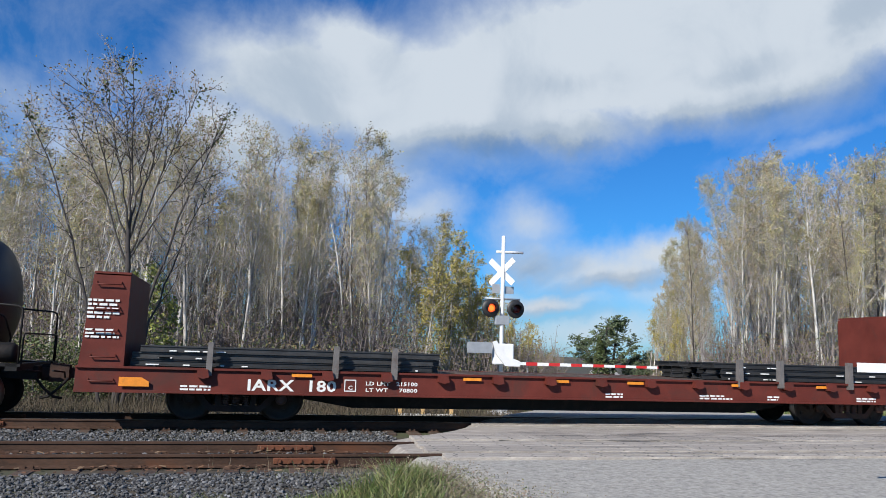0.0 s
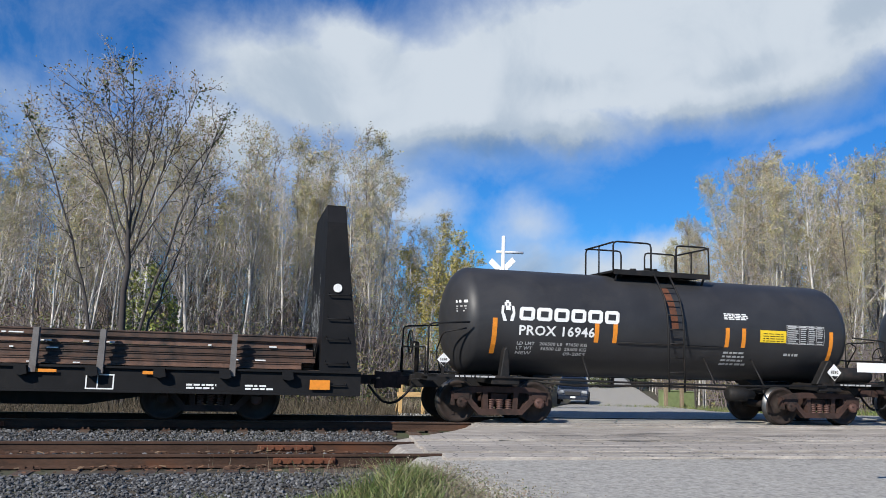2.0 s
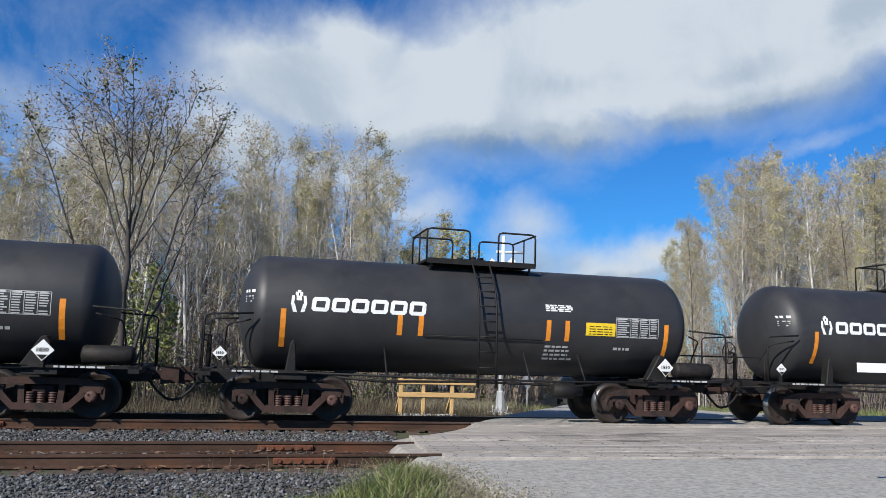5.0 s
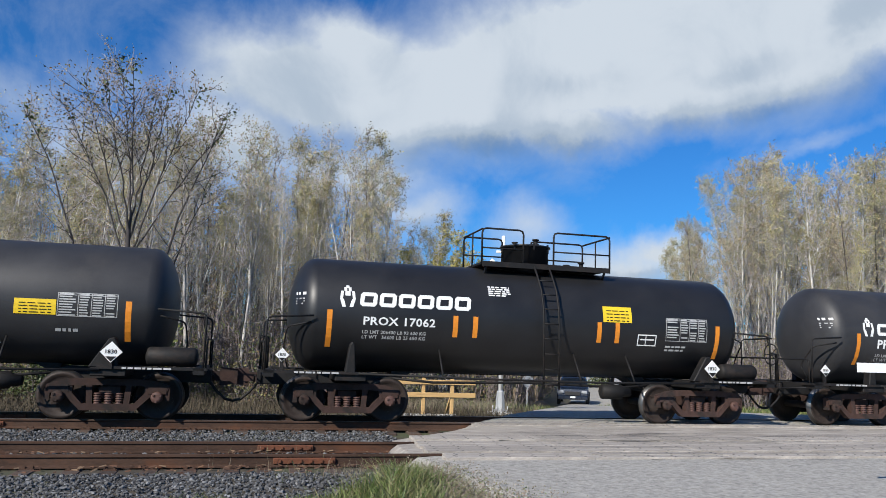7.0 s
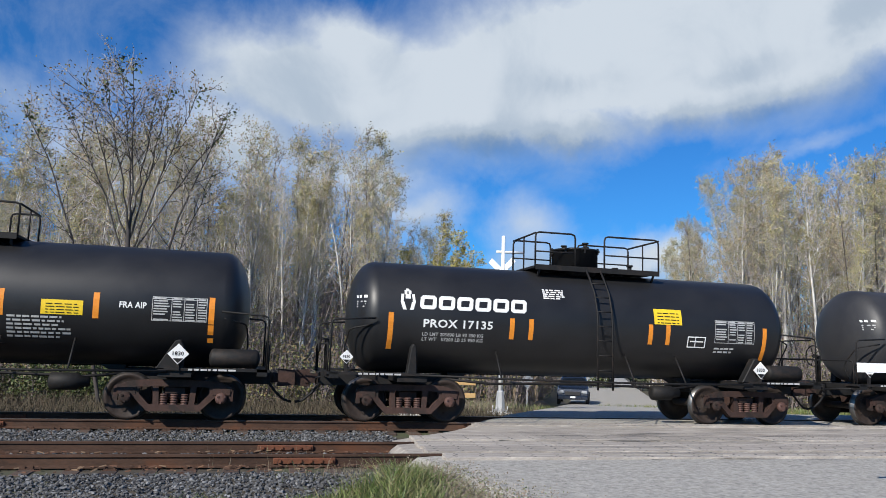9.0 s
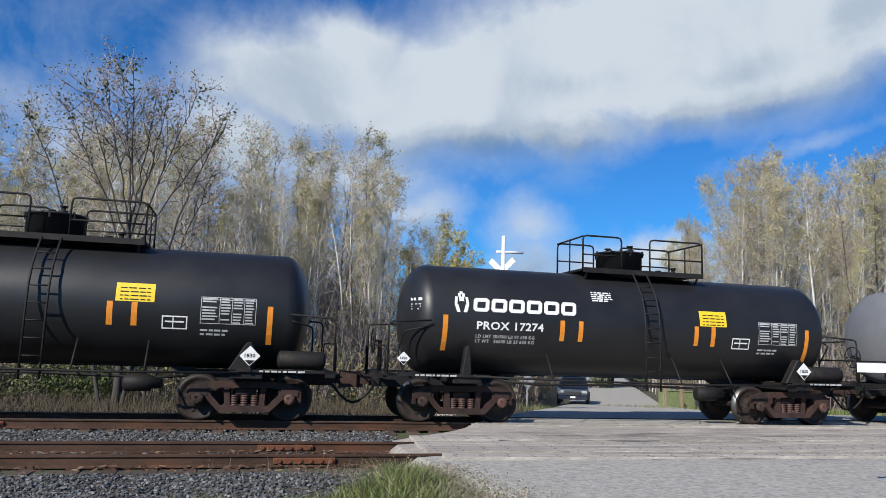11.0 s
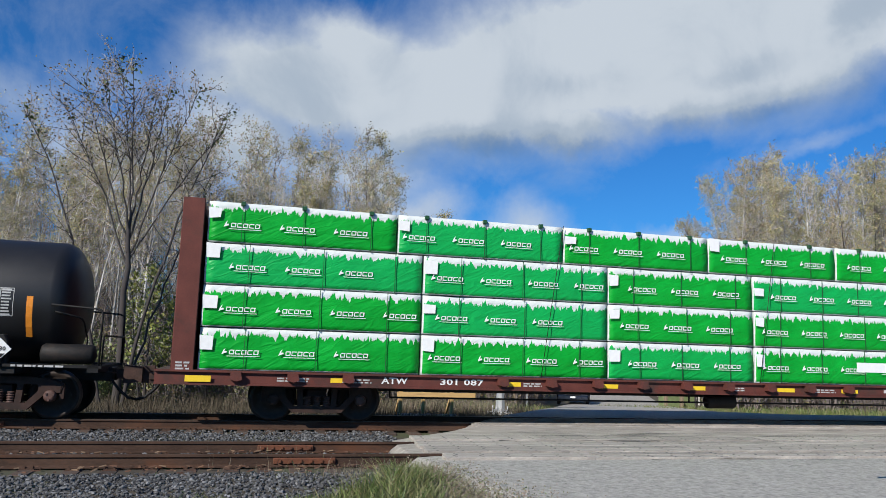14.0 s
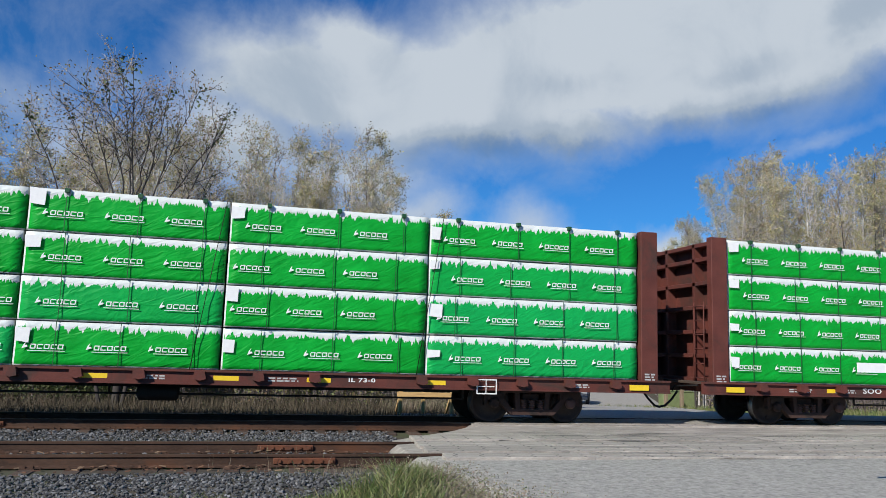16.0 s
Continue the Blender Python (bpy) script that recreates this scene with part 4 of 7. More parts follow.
def center_sill(car, mat, deep, x_flat, x_end, z_end=0.45):
    bm = prism(bmesh.new(), [(-x_end, z_end), (-x_flat, deep), (x_flat, deep), (x_end, z_end), (x_end, 0.95), (-x_end, 0.95)], -0.38, 0.38)
    part("center_sill", bm, mat, car, "fish-belly centre sill")


def bulkhead_solid(car, e, half, depth0, depth1, top, mat, chamfer):
    """An end bulkhead: a tapering braced box with rungs and ribs."""
    x0, x1, x2 = e * half, e * (half + depth0), e * (half + depth1)
    c = chamfer
    bm = bmesh.new()
    outline = [(-1.42, 0.6), (1.42, 0.6), (1.42, top - c), (1.42 - c, top + c * 0.35), (-1.42 + c, top + c * 0.35), (-1.42, top - c)]
    a = [bm.verts.new((x0, y, z)) for y, z in outline]
    b = [bm.verts.new((x0 + e * 0.08, y, z)) for y, z in outline]
    bm.faces.new(a)
    bm.faces.new(b[::-1])
    for i in range(6):
        bm.faces.new((a[i], b[i], b[(i + 1) % 6], a[(i + 1) % 6]))
    side = part("bulkhead", bm, mat, car, "steel end bulkhead")
    for y in (-1.5, 1.42):
        part("side_plate", prism(bmesh.new(), [(x0, 0.60), (x1, 0.60), (x2, top - c), (x0, top - c)], y, y + 0.08), mat, side)
    if c > 0.1:
        for y in (-1, 1):
            bm = bmesh.new()
            vs = [bm.verts.new((x, y * (1.5 - d * c), top - c + d * c * 1.35)) for d in (0, 1) for x in (x0, x2)]
            lo = [bm.verts.new((v.co.x, v.co.y - y * 0.05, v.co.z - 0.05)) for v in vs]
            for f in ((0, 1, 3, 2),):
                bm.faces.new([vs[i] for i in f])
                bm.faces.new([lo[i] for i in f][::-1])
            for p, q in ((0, 1), (1, 3), (3, 2), (2, 0)):
                bm.faces.new((vs[p], lo[p], lo[q], vs[q]))
            part("shoulder_plate", bm, mat, side)
    for y in (-0.75, 0.0, 0.75):
        bm = prism(bmesh.new(), [(x0 + e * 0.08, 0.6), (x1 - e * 0.1, 0.6), (x2 - e * 0.06, top - 0.1), (x0 + e * 0.08, top - 0.1)], y - 0.06, y + 0.06)
        part("rib", bm, mat, side)
    part("cap", boxes((min(x0, x2), max(x0, x2), -1.5 + c, 1.5 - c, top + c * 0.3, top + c * 0.3 + 0.04)), mat, side)
    if c > 0.1:
        bulkhead_rungs(side, e, x0, x1, x2, top, mat)
        return side
    # outer skin closes the box between the side plates
    bm = bmesh.new()
    vs = [bm.verts.new(p) for p in ((x1, -1.42, 0.6), (x1, 1.42, 0.6), (x2, 1.42, top), (x2, -1.42, top),
                                    (x1 - e * 0.03, -1.42, 0.6), (x1 - e * 0.03, 1.42, 0.6), (x2 - e * 0.03, 1.42, top), (x2 - e * 0.03, -1.42, top))]
    for f in ((0, 1, 2, 3), (7, 6, 5, 4), (0, 4, 5, 1), (1, 5, 6, 2), (2, 6, 7, 3), (3, 7, 4, 0)):
        bm.faces.new([vs[i] for i in f])
    part("outer_skin", bm, mat, side)
    bulkhead_rungs(side, e, x0, x1, x2, top, mat)
    return side


def bulkhead_rungs(side, e, x0, x1, x2, top, mat):
    mid, w = (x0 + (x1 + x2) / 2) / 2, 0.22
    for z in (0.78, 1.22, 1.70, 2.12, 2.6):
        if z < top - 0.1:
            bm = tubes([[(mid - w, -1.50, z + 0.05), (mid - w, -1.57, z), (mid + w, -1.57, z), (mid + w, -1.50, z + 0.05)]], 0.014, 6)
            part("grab_iron", bm, mat, side)
    if top > 4:
        part("white_rod", tubes([[(x1 - e * 0.1, -1.1, 2.05), (x1 - e * 0.1, 0.9, 2.05)]], 0.014, 6), WHITE, side)
        face = x0 + e * 0.087
        part("notice_lettering", bars(-0.6, -0.15, 1.1, 1.9, 10, lambda a, z, l=0: (face, a, z), 4, 0.45), WHITE, side)
        for z in (1.0, 2.3, 3.4):
            a, b = sorted((x0 + e * 0.08, x0 + e * 0.22))
            part("gusset", boxes((a, b, -1.42, 1.42, z - 0.03, z + 0.03)), mat, side)


def rail_stack(car_x, x0, x1, layers, mat, seed, label):
    """A bundle of used rails laid head up in tiers, carried on a flat car."""
    rnd = random.Random(seed)
    root = thing("rail_stack", label, "rail stack", "rail loads")
    h = 0.135
    prof = [(-0.066, 0), (0.066, 0), (0.066, 0.018), (0.012, 0.034), (0.012, 0.092), (0.034, 0.1), (0.034, 0.126), (-0.034, 0.126), (-0.034, 0.1), (-0.012, 0.092), (-0.012, 0.034), (-0.066, 0.018)]
    bm = bmesh.new()
    L = x1 - x0
    a = [bm.verts.new((0, y, z)) for y, z in prof]
    b = [bm.verts.new((L, y, z)) for y, z in prof]
    bm.faces.new(a)
    bm.faces.new(b[::-1])
    for i in range(len(prof)):
        bm.faces.new((a[i], b[i], b[(i + 1) % 12], a[(i + 1) % 12]))
    me = mesh_of("rail", bm, mat)
    for k in range(layers):
        z = 1.075 + k * h
        for y in np.linspace(-1.28, 1.28, 13):
            part("rail", me, None, root, at=pose(x0 + rnd.uniform(-0.22, 0.22), float(y) + rnd.uniform(-0.02, 0.02), z, 0, 0, rnd.uniform(-0.12, 0.12)))
    for i in range(14):
        x, k = rnd.uniform(x0 + 0.1, x0 + 1.6) if i < 9 else rnd.uniform(x0, x1 - 0.4), rnd.randrange(layers)
        w = rnd.uniform(0.05, 0.3)
        part("paint_mark", boxes((x, x + w, -1.352, -1.349, 1.09 + k * h, 1.09 + k * h + 0.025)), WHITE, root, "white paint mark")
    MOVERS.append((root, car_x, TRACK_Y, 0.0))


def stake(car, x, top, mat, lean=0.06):
    bm = prism(bmesh.new(), [(x - 0.07, 0.92), (x + 0.05, 0.92), (x + 0.05 + lean, top), (x - 0.05 + lean, top)], -1.62, -1.48)
    part("stake", bm, mat, car, "steel side stake")


def build_flats():
    side = on_side(-1.52)
    # oxide red flat car
    car = thing("bulkhead_flat_car", "oxide red bulkhead flat car with orange reflectors, on rails", "flat car", "freight train")
    pockets = [-8.0 + 1.2 * i for i in range(15)]
    flat_frame(car, 10.28, RED, pockets, label="red side sill")
    center_sill(car, STEEL, 0.25, 4.9, 6.1)
    for e in (-1, 1):
        bulkhead_solid(car, e, 9.45, 0.84, 0.66, 2.80, RED, 0.02)
        make_truck(car, e * 7.35)
        part("reflector", prism(bmesh.new(), [(-9.5, 0.86), (-9.1, 0.86), (-8.96, 0.78), (-8.96, 0.69), (-9.5, 0.69)] if e < 0 else [(8.95, 0.69), (9.45, 0.69), (9.45, 0.86), (8.95, 0.86)], -1.586, -1.58), ORANGE, car, "orange reflective plate")
        if e > 0:
            continue
        part("bulkhead_lettering", bars(e * 9.87 - 0.3, e * 9.87 + 0.3, 1.95, 2.35, 5, side, 4, 0.45), WHITE, car)
        part("bulkhead_lettering", bars(e * 9.87 - 0.3, e * 9.87 + 0.3, 1.58, 1.78, 3, side, 5, 0.45), WHITE, car)
    for x in (-6.1, -2.55, -0.55, 1.25, 3.9, 6.2):
        part("reflector", patch(bmesh.new(), x - 0.2, x + 0.2, 0.93, 0.99, side, 1, 0.064), ORANGE, car, "orange reflective strip")
    part("reporting_mark", text_bm("IARX  180", -7.14, -5.40, 0.64, 0.87, side), WHITE, car, "large white reporting mark")
    part("weight_lettering", text_bm("LD LMT   215100", -4.80, -3.72, 0.79, 0.87, side), WHITE, car)
    part("weight_lettering", text_bm("LT WT     70800", -4.80, -3.72, 0.66, 0.74, side), WHITE, car)
    bm = bmesh.new()
    for a, b, c, d in ((-5.24, -5.0, 0.66, 0.68), (-5.24, -5.0, 0.88, 0.9), (-5.24, -5.22, 0.68, 0.88), (-5.02, -5.0, 0.68, 0.88)):
        patch(bm, a, b, c, d, side, 1)
    part("plate_frame", bm, WHITE, car)
    part("plate_lettering", text_bm("C", -5.16, -5.07, 0.70, 0.78, side), WHITE, car)
    for x, w in ((-8.4, 0.7), (0.55, 0.45), (2.9, 0.9), (4.7, 0.4), (7.2, 0.7)):
        part("small_lettering", bars(x, x + w, 0.63, 0.75, 2, side, int(x * 7) % 9, 0.4), WHITE, car)
    for x in (-7.88, -5.43, -4.22, 3.95, 5.05, 7.0):
        stake(car, x, 1.56, STAKESTEEL, 0.0)
    couplers(car, 11.12)
    roll(car, 7.235)
    rail_stack(7.235, -9.2, -3.2, 3, DARKLOAD, 1, "tiers of dark steel rails tied on a flat car")
    rail_stack(7.235, 3.45, 9.38, 3, DARKLOAD, 2, "tiers of dark steel rails with white paint marks")
    # graffiti and a reflector disc on the trailing bulkhead
    for k in range(5):
        scrawl(car, 9.72 + 0.14 * (k % 3), 2.52 - 0.14 * k, 0.24, 3 + k, side)
    scrawl(car, 9.87, 1.0, 0.2, 12, side)
    disc(car, 9.85, 1.85, 0.085, side)

    car = thing("bulkhead_flat_car", "black bulkhead flat car with tall end walls, on rails", "flat car", "freight train")
    flat_frame(car, 10.28, BLACKCAR, pockets, label="black side sill")
    center_sill(car, STEEL, 0.25, 4.9, 6.1)
    for e in (-1, 1):
        bulkhead_solid(car, e, 9.45, 0.82, 0.40, 4.40, BLACKCAR, 0.28)
        make_truck(car, e * 7.35)
        part("reflector", prism(bmesh.new(), [(e * 9.45 - 0.2, 0.69), (e * 9.45 + 0.2, 0.69), (e * 9.45 + 0.2, 0.88), (e * 9.45 - 0.2, 0.88)], -1.586, -1.58), ORANGE, car, "orange reflective plate")
    for x in (-5.9, -3.4, -1.3, 0.6, 2.4, 4.4, 6.3):
        part("reflector", patch(bmesh.new(), x - 0.2, x + 0.2, 0.92, 0.98, side, 1, 0.064), ORANGE, car, "orange reflective strip")
    part("reporting_mark", text_bm("IARX", -7.25, -6.65, 0.72, 0.88, side), WHITE, car, "large white reporting mark")
    part("fleet_number", text_bm("025", -5.90, -5.22, 0.66, 0.89, side), WHITE, car)
    part("weight_lettering", text_bm("LD LMT  211200", -4.2, -3.35, 0.80, 0.88, side), WHITE, car)
    part("weight_lettering", text_bm("LT WT    74800", -4.2, -3.35, 0.67, 0.75, side), WHITE, car)
    bm = bmesh.new()
    for a, b, c, d in ((-4.72, -4.42, 0.65, 0.67), (-4.72, -4.42, 0.89, 0.91), (-4.72, -4.70, 0.67, 0.89), (-4.44, -4.42, 0.67, 0.89)):
        patch(bm, a, b, c, d, side, 1)
    part("plate_frame", bm, WHITE, car)
    part("plate_lettering", text_bm("PLATE", -4.67, -4.47, 0.83, 0.87, side), WHITE, car)
    part("plate_lettering", text_bm("C", -4.61, -4.53, 0.70, 0.79, side), WHITE, car)
    part("code_lettering", text_bm("FBS", -2.35, -2.12, 0.67, 0.74, side), WHITE, car)
    for x, w in ((-8.7, 0.6), (-8.0, 0.35), (-1.2, 0.45), (-0.2, 0.6), (2.3, 0.7), (6.9, 0.6), (8.0, 0.6)):
        part("small_lettering", bars(x, x + w, 0.66, 0.78, 2, side, int(x * 7) % 9, 0.4), WHITE, car)
    bm = bmesh.new()
    for a, b, c, d in ((5.1, 5.6, 0.62, 0.645), (5.1, 5.6, 0.88, 0.905), (5.1, 5.125, 0.645, 0.88), (5.575, 5.6, 0.645, 0.88), (5.3, 5.32, 0.645, 0.88)):
        patch(bm, a, b, c, d, side, 1)
    part("lube_stencil", bm, WHITE, car)
    for x in (-7.9, -5.6, -4.45, 4.2, 5.35, 7.75):
        stake(car, x, 1.74, STAKESTEEL, 0.0)
    couplers(car, 11.12)
    part("end_lettering", patch(bmesh.new(), -9.98, -9.62, 1.38, 1.5, side, 1), WHITE, car, "white data plate")
    disc(car, 9.72, 2.75, 0.09, side)
    # chalk scrawl on the inner face of the trailing bulkhead
    for k in range(4):
        scrawl(car, -0.6 + 0.5 * k, 2.1 + 0.2 * (k % 2), 0.6, 5 + k, lambda a, z, l=0: (9.443, a, z))
    roll(car, 29.56)
    rail_stack(29.56, -9.2, -3.3, 4, DARKLOAD, 3, "tiers of black steel rails held by stakes")
    rail_stack(29.56, 3.4, 9.2, 5, RUSTLOAD, 4, "tiers of rust-brown steel rails held by stakes")


def disc(car, x, z, r, surf):
    bm = bmesh.new()
    bm.faces.new([bm.verts.new(surf(x + math.cos(k * math.tau / 20) * r, z + math.sin(k * math.tau / 20) * r, 0.008)) for k in range(20)])
    part("reflector_disc", bm, WHITE, car, "round white reflector disc")


def scrawl(car, x, z, size, seed, surf):
    """Loose chalk-white spray strokes without any readable writing."""
    rnd = random.Random(seed)
    for k in range(7):
        px, pz = x + rnd.uniform(-0.55, 0.55) * size, z + rnd.uniform(-0.35, 0.35) * size
        ang, turn = rnd.uniform(1.0, 2.2) + (math.pi if k % 2 else 0), rnd.uniform(-0.12, 0.12)
        last, bm = None, bmesh.new()
        for i in range(22):
            turn = max(-0.5, min(0.5, turn + rnd.uniform(-0.09, 0.09)))
            if i in (8, 15) and rnd.random() < 0.6:
                turn = 0.48 * rnd.choice((-1, 1))
            ang += turn
            qx, qz = px + math.cos(ang) * 0.035 * size, pz + math.sin(ang) * 0.062 * size
            w = 0.011 if size > 0.4 else 0.006
            nx, nz = -math.sin(ang) * w, math.cos(ang) * w
            cur = [bm.verts.new(surf(qx + nx, qz + nz)), bm.verts.new(surf(qx - nx, qz - nz))]
            if last:
                bm.faces.new((last[0], cur[0], cur[1], last[1]))
            last, px, pz = cur, qx, qz
        part("spray_stroke", bm, DIM, car, "pale sprayed stroke")


def package_mesh(L):
    """A wrapped bundle of boards, bulging and slightly creased."""
    nx, nz, w, h = max(8, int(L / 0.18)), 8, 1.24, 0.822
    bm = bmesh.new()
    grid = []
    for j in range(nz + 1):
        row = []
        for i in range(nx + 1):
            u, v = i / nx, j / nz
            y = -0.012 * noise.noise((u * L * 1.7, v * 3.0, L)) - 0.014 * math.sin(math.pi * v) - 0.02 * noise.noise((u * L * 0.6 + v * 1.3, 0, L * 3))
            row.append(bm.verts.new((u * L, y, v * h)))
        grid.append(row)
    for j in range(nz):
        for i in range(nx):
            bm.faces.new((grid[j][i], grid[j][i + 1], grid[j + 1][i + 1], grid[j + 1][i])).smooth = True
    back = [[bm.verts.new((x, w, z)) for x in (0, L)] for z in (0, h)]
    bm.faces.new((back[0][1], back[0][0], back[1][0], back[1][1]))
    bm.faces.new([*grid[-1], back[1][1], back[1][0]])
    bm.faces.new([*grid[0][::-1], back[0][0], back[0][1]])
    bm.faces.new([*[r[0] for r in grid][::-1], back[0][0], back[1][0]][::-1])
    bm.faces.new([*[r[-1] for r in grid], back[1][1], back[0][1]])
    return mesh_of("wrap", bm, WRAP)


PACK_H = 0.845
PACKS = {}


def lumber_package(L, car_x, x, y, tier, seed, sides=True):
    rnd = random.Random(seed)
    key = round(L, 2)
    if key not in PACKS:
        PACKS[key] = package_mesh(key)
    root = thing("lumber_package", "green and white wrapped lumber package stacked on a flat car", "lumber package", "wrapped lumber")
    part("wrap", PACKS[key], None, root, "green wrap with ragged white top edge")
    if sides:
        bm = bmesh.new()
        x0 = rnd.uniform(0.08, 0.5)
        while x0 < key - 0.75:
            z0 = 0.31
            for k in range(5):
                a = x0 + 0.14 + k * 0.118
                box(bm, a, a + 0.090, -0.050, -0.044, z0, z0 + 0.018)
                box(bm, a + 0.012, a + 0.102, -0.050, -0.044, z0 + 0.072, z0 + 0.090)
                box(bm, a, a + 0.016, -0.050, -0.044, z0 + 0.018, z0 + 0.072)
                if k % 2 == 0:
                    box(bm, a + 0.078, a + 0.096, -0.050, -0.044, z0 + 0.018, z0 + 0.072)
            box(bm, x0 + 0.10, x0 + 0.74, -0.050, -0.044, z0 - 0.040, z0 - 0.029)
            prism(bm, [(x0, z0), (x0 + 0.10, z0 + 0.035), (x0 + 0.09, z0 + 0.065), (x0 + 0.05, z0 + 0.06), (x0 + 0.07, z0 + 0.13), (x0 + 0.03, z0 + 0.08)], -0.050, -0.044)
            x0 += 1.10
        tagged(part("print_mark", bm, PAPER, root), "small white printed mark", kind="stuff")
        n = max(2, int(key / 1.2))
        for i in range(n):
            xs = key * (i + 0.55) / n + rnd.uniform(-0.1, 0.1)
            part("strap", boxes((xs - 0.006, xs + 0.006, -0.052, 1.25, -0.004, 0.0), (xs - 0.006, xs + 0.006, -0.058, -0.046, 0, 0.83)), STRAP, root)
            if tier == 3:
                part("edge_protector", boxes((xs - 0.045, xs + 0.045, -0.075, 0.06, 0.76, 0.845), round_by=0.006), STRAP, root)
        if rnd.random() < 0.85:
            w, h = rnd.uniform(0.2, 0.28), rnd.uniform(0.16, 0.3)
            z0 = rnd.uniform(0.32, 0.55)
            bm = prism(bmesh.new(), [(0.02, z0), (0.02 + w, z0 + rnd.uniform(-0.03, 0.03)), (0.03 + w, z0 + h), (0.0, z0 + h * 1.05)], -0.062, -0.054)
            part("paper_tag", bm, PAPER, root, "white paper tag stapled at the end")
    MOVERS.append((root, car_x + x, TRACK_Y + y, 1.03 + tier * PACK_H))


def build_lumber_cars():
    layouts = [
        # (car centre, mark, per-tier package lengths from the ground up)
        (272.85, ("ATW", "301 087"), [(4.46, 4.3, 3.79, 4.84, 4.87)] * 3 + [(3.88, 3.79, 3.70, 3.60, 3.69, 3.64)]),
        (297.59, ("SOO", "601178"), [(4.9, 4.5, 3.66, 4.1, 4.9)] * 4),
        (322.25, ("SOO", "601597"), [(4.9, 4.5, 3.66, 4.1, 4.9)] * 4),
    ]
    for ci, (cx, (mark, number), tiers) in enumerate(layouts):
        car = thing("lumber_flat_car", "brown bulkhead flat car loaded with wrapped lumber, on rails", "flat car", "freight train")
        side = on_side(-1.50)
        pockets = [x for x in (-10.4 + 1.1 * i for i in range(20)) if not (-7.7 < x < -5.1 or 4.4 < x < 5.6)]
        flat_frame(car, 11.9, BROWN, pockets, (0.74, 1.025), "brown side sill")
        bm = prism(bmesh.new(), [(-8.2, 0.62), (8.2, 0.62), (8.2, 0.95), (-8.2, 0.95)], -0.35, 0.35)
        part("center_sill", bm, STEEL, car)
        part("brake_rod", tubes([[(-7.2, -0.9, 0.52), (7.2, -0.9, 0.52)], [(-7.2, -0.9, 0.52), (-7.2, -0.9, 0.8)], [(0, -0.9, 0.52), (0, -0.9, 0.8)], [(7.2, -0.9, 0.52), (7.2, -0.9, 0.8)]], 0.022, 6), STEEL, car)
        bm = bmesh.new()
        lathe(bm, [(-0.4, 0.1), (-0.35, 0.17), (0.35, 0.17), (0.4, 0.1)], "x", (0.9, -0.8, 0.55), 16)
        part("air_reservoir", bm, STEEL, car)
        for e in (-1, 1):
            x = e * 11.2
            a, b = sorted((x, x + e * 0.42))
            c0, c1 = sorted((x, x + e * 0.10))
            post = part("bulkhead", boxes((c0, c1, -1.30, 1.30, 0.76, 4.38)), BROWN, car, "brown ribbed end bulkhead")
            for y in (-1.50, 1.30):
                part("corner_post", boxes((a, b, y, y + 0.20, 0.74, 4.42), round_by=0.012), BROWN, post)
            a, b = sorted((x + e * 0.10, x + e * 0.34))
            for z in (1.05, 1.62, 2.2, 2.78, 3.36, 3.94, 4.3):
                part("rib", boxes((a, b, -1.30, 1.30, z - 0.05, z + 0.05), round_by=0.01), BROWN, post)
            for y in (-0.62, 0.62):
                part("rib", boxes((a, b - 0.04 if e > 0 else b, y - 0.05, y + 0.05, 0.8, 4.36)), BROWN, post)
            xo = x + e * 0.44
            lad = part("ladder", tubes([[(xo, -1.18, 1.0), (xo, -1.18, 2.9)], [(xo, -0.78, 1.0), (xo, -0.78, 2.9)]], 0.016, 6), BROWN, post)
            for k in range(6):
                part("rung", tubes([[(xo, -1.18, 1.1 + k * 0.34), (xo, -0.78, 1.1 + k * 0.34)]], 0.014, 6), BROWN, post)
            part("post_lettering", bars(x + e * 0.21 - 0.13, x + e * 0.21 + 0.13, 1.02, 1.2, 3, side, 5, 0.4, True), DIM, post)
            part("reflector", patch(bmesh.new(), e * 11.1 - 0.24, e * 11.1 + 0.24, 0.80, 0.92, on_side(-1.58), 1), YELLOW, car, "yellow reflective plate")
            make_truck(car, e * 8.75)
        for x in (-8.3, -4.7, -2.4, -0.2, 2.2, 4.0, 6.4):
            part("reflector", patch(bmesh.new(), x - 0.24, x + 0.24, 0.83, 0.92, side, 1, 0.022), YELLOW, car, "yellow reflective strip")
        part("reporting_mark", text_bm(mark, -7.5, -6.95, 0.83, 0.96, on_side(-1.52)), WHITE, car, "white reporting mark")
        part("fleet_number", text_bm(number, -6.25, -5.3, 0.83, 0.96, on_side(-1.52)), WHITE, car)
        part("length_lettering", text_bm("IL 73-0", 4.6 if ci else 5.0, 5.15 if ci else 5.45, 0.85, 0.94, on_side(-1.52)), WHITE, car)
        for x, w in ((-9.6, 0.7), (-8.3, 0.6), (-4.4, 0.55), (0.6, 0.5), (3.0, 0.6), (9.4, 0.6)):
            part("small_lettering", bars(x, x + w, 0.83, 0.93, 2, on_side(-1.52), int(x * 5) % 7, 0.4), DIM, car)
        bm = bmesh.new()
        for a, b, c, d in ((7.3, 7.75, 0.66, 0.685), (7.3, 7.75, 0.95, 0.975), (7.3, 7.325, 0.685, 0.95), (7.725, 7.75, 0.685, 0.95), (7.5, 7.52, 0.685, 0.95), (7.34, 7.7, 0.81, 0.83)):
            patch(bm, a, b, c, d, on_side(-1.585), 1)
        part("lube_stencil", bm, WHITE, car)
        couplers(car, 12.35)
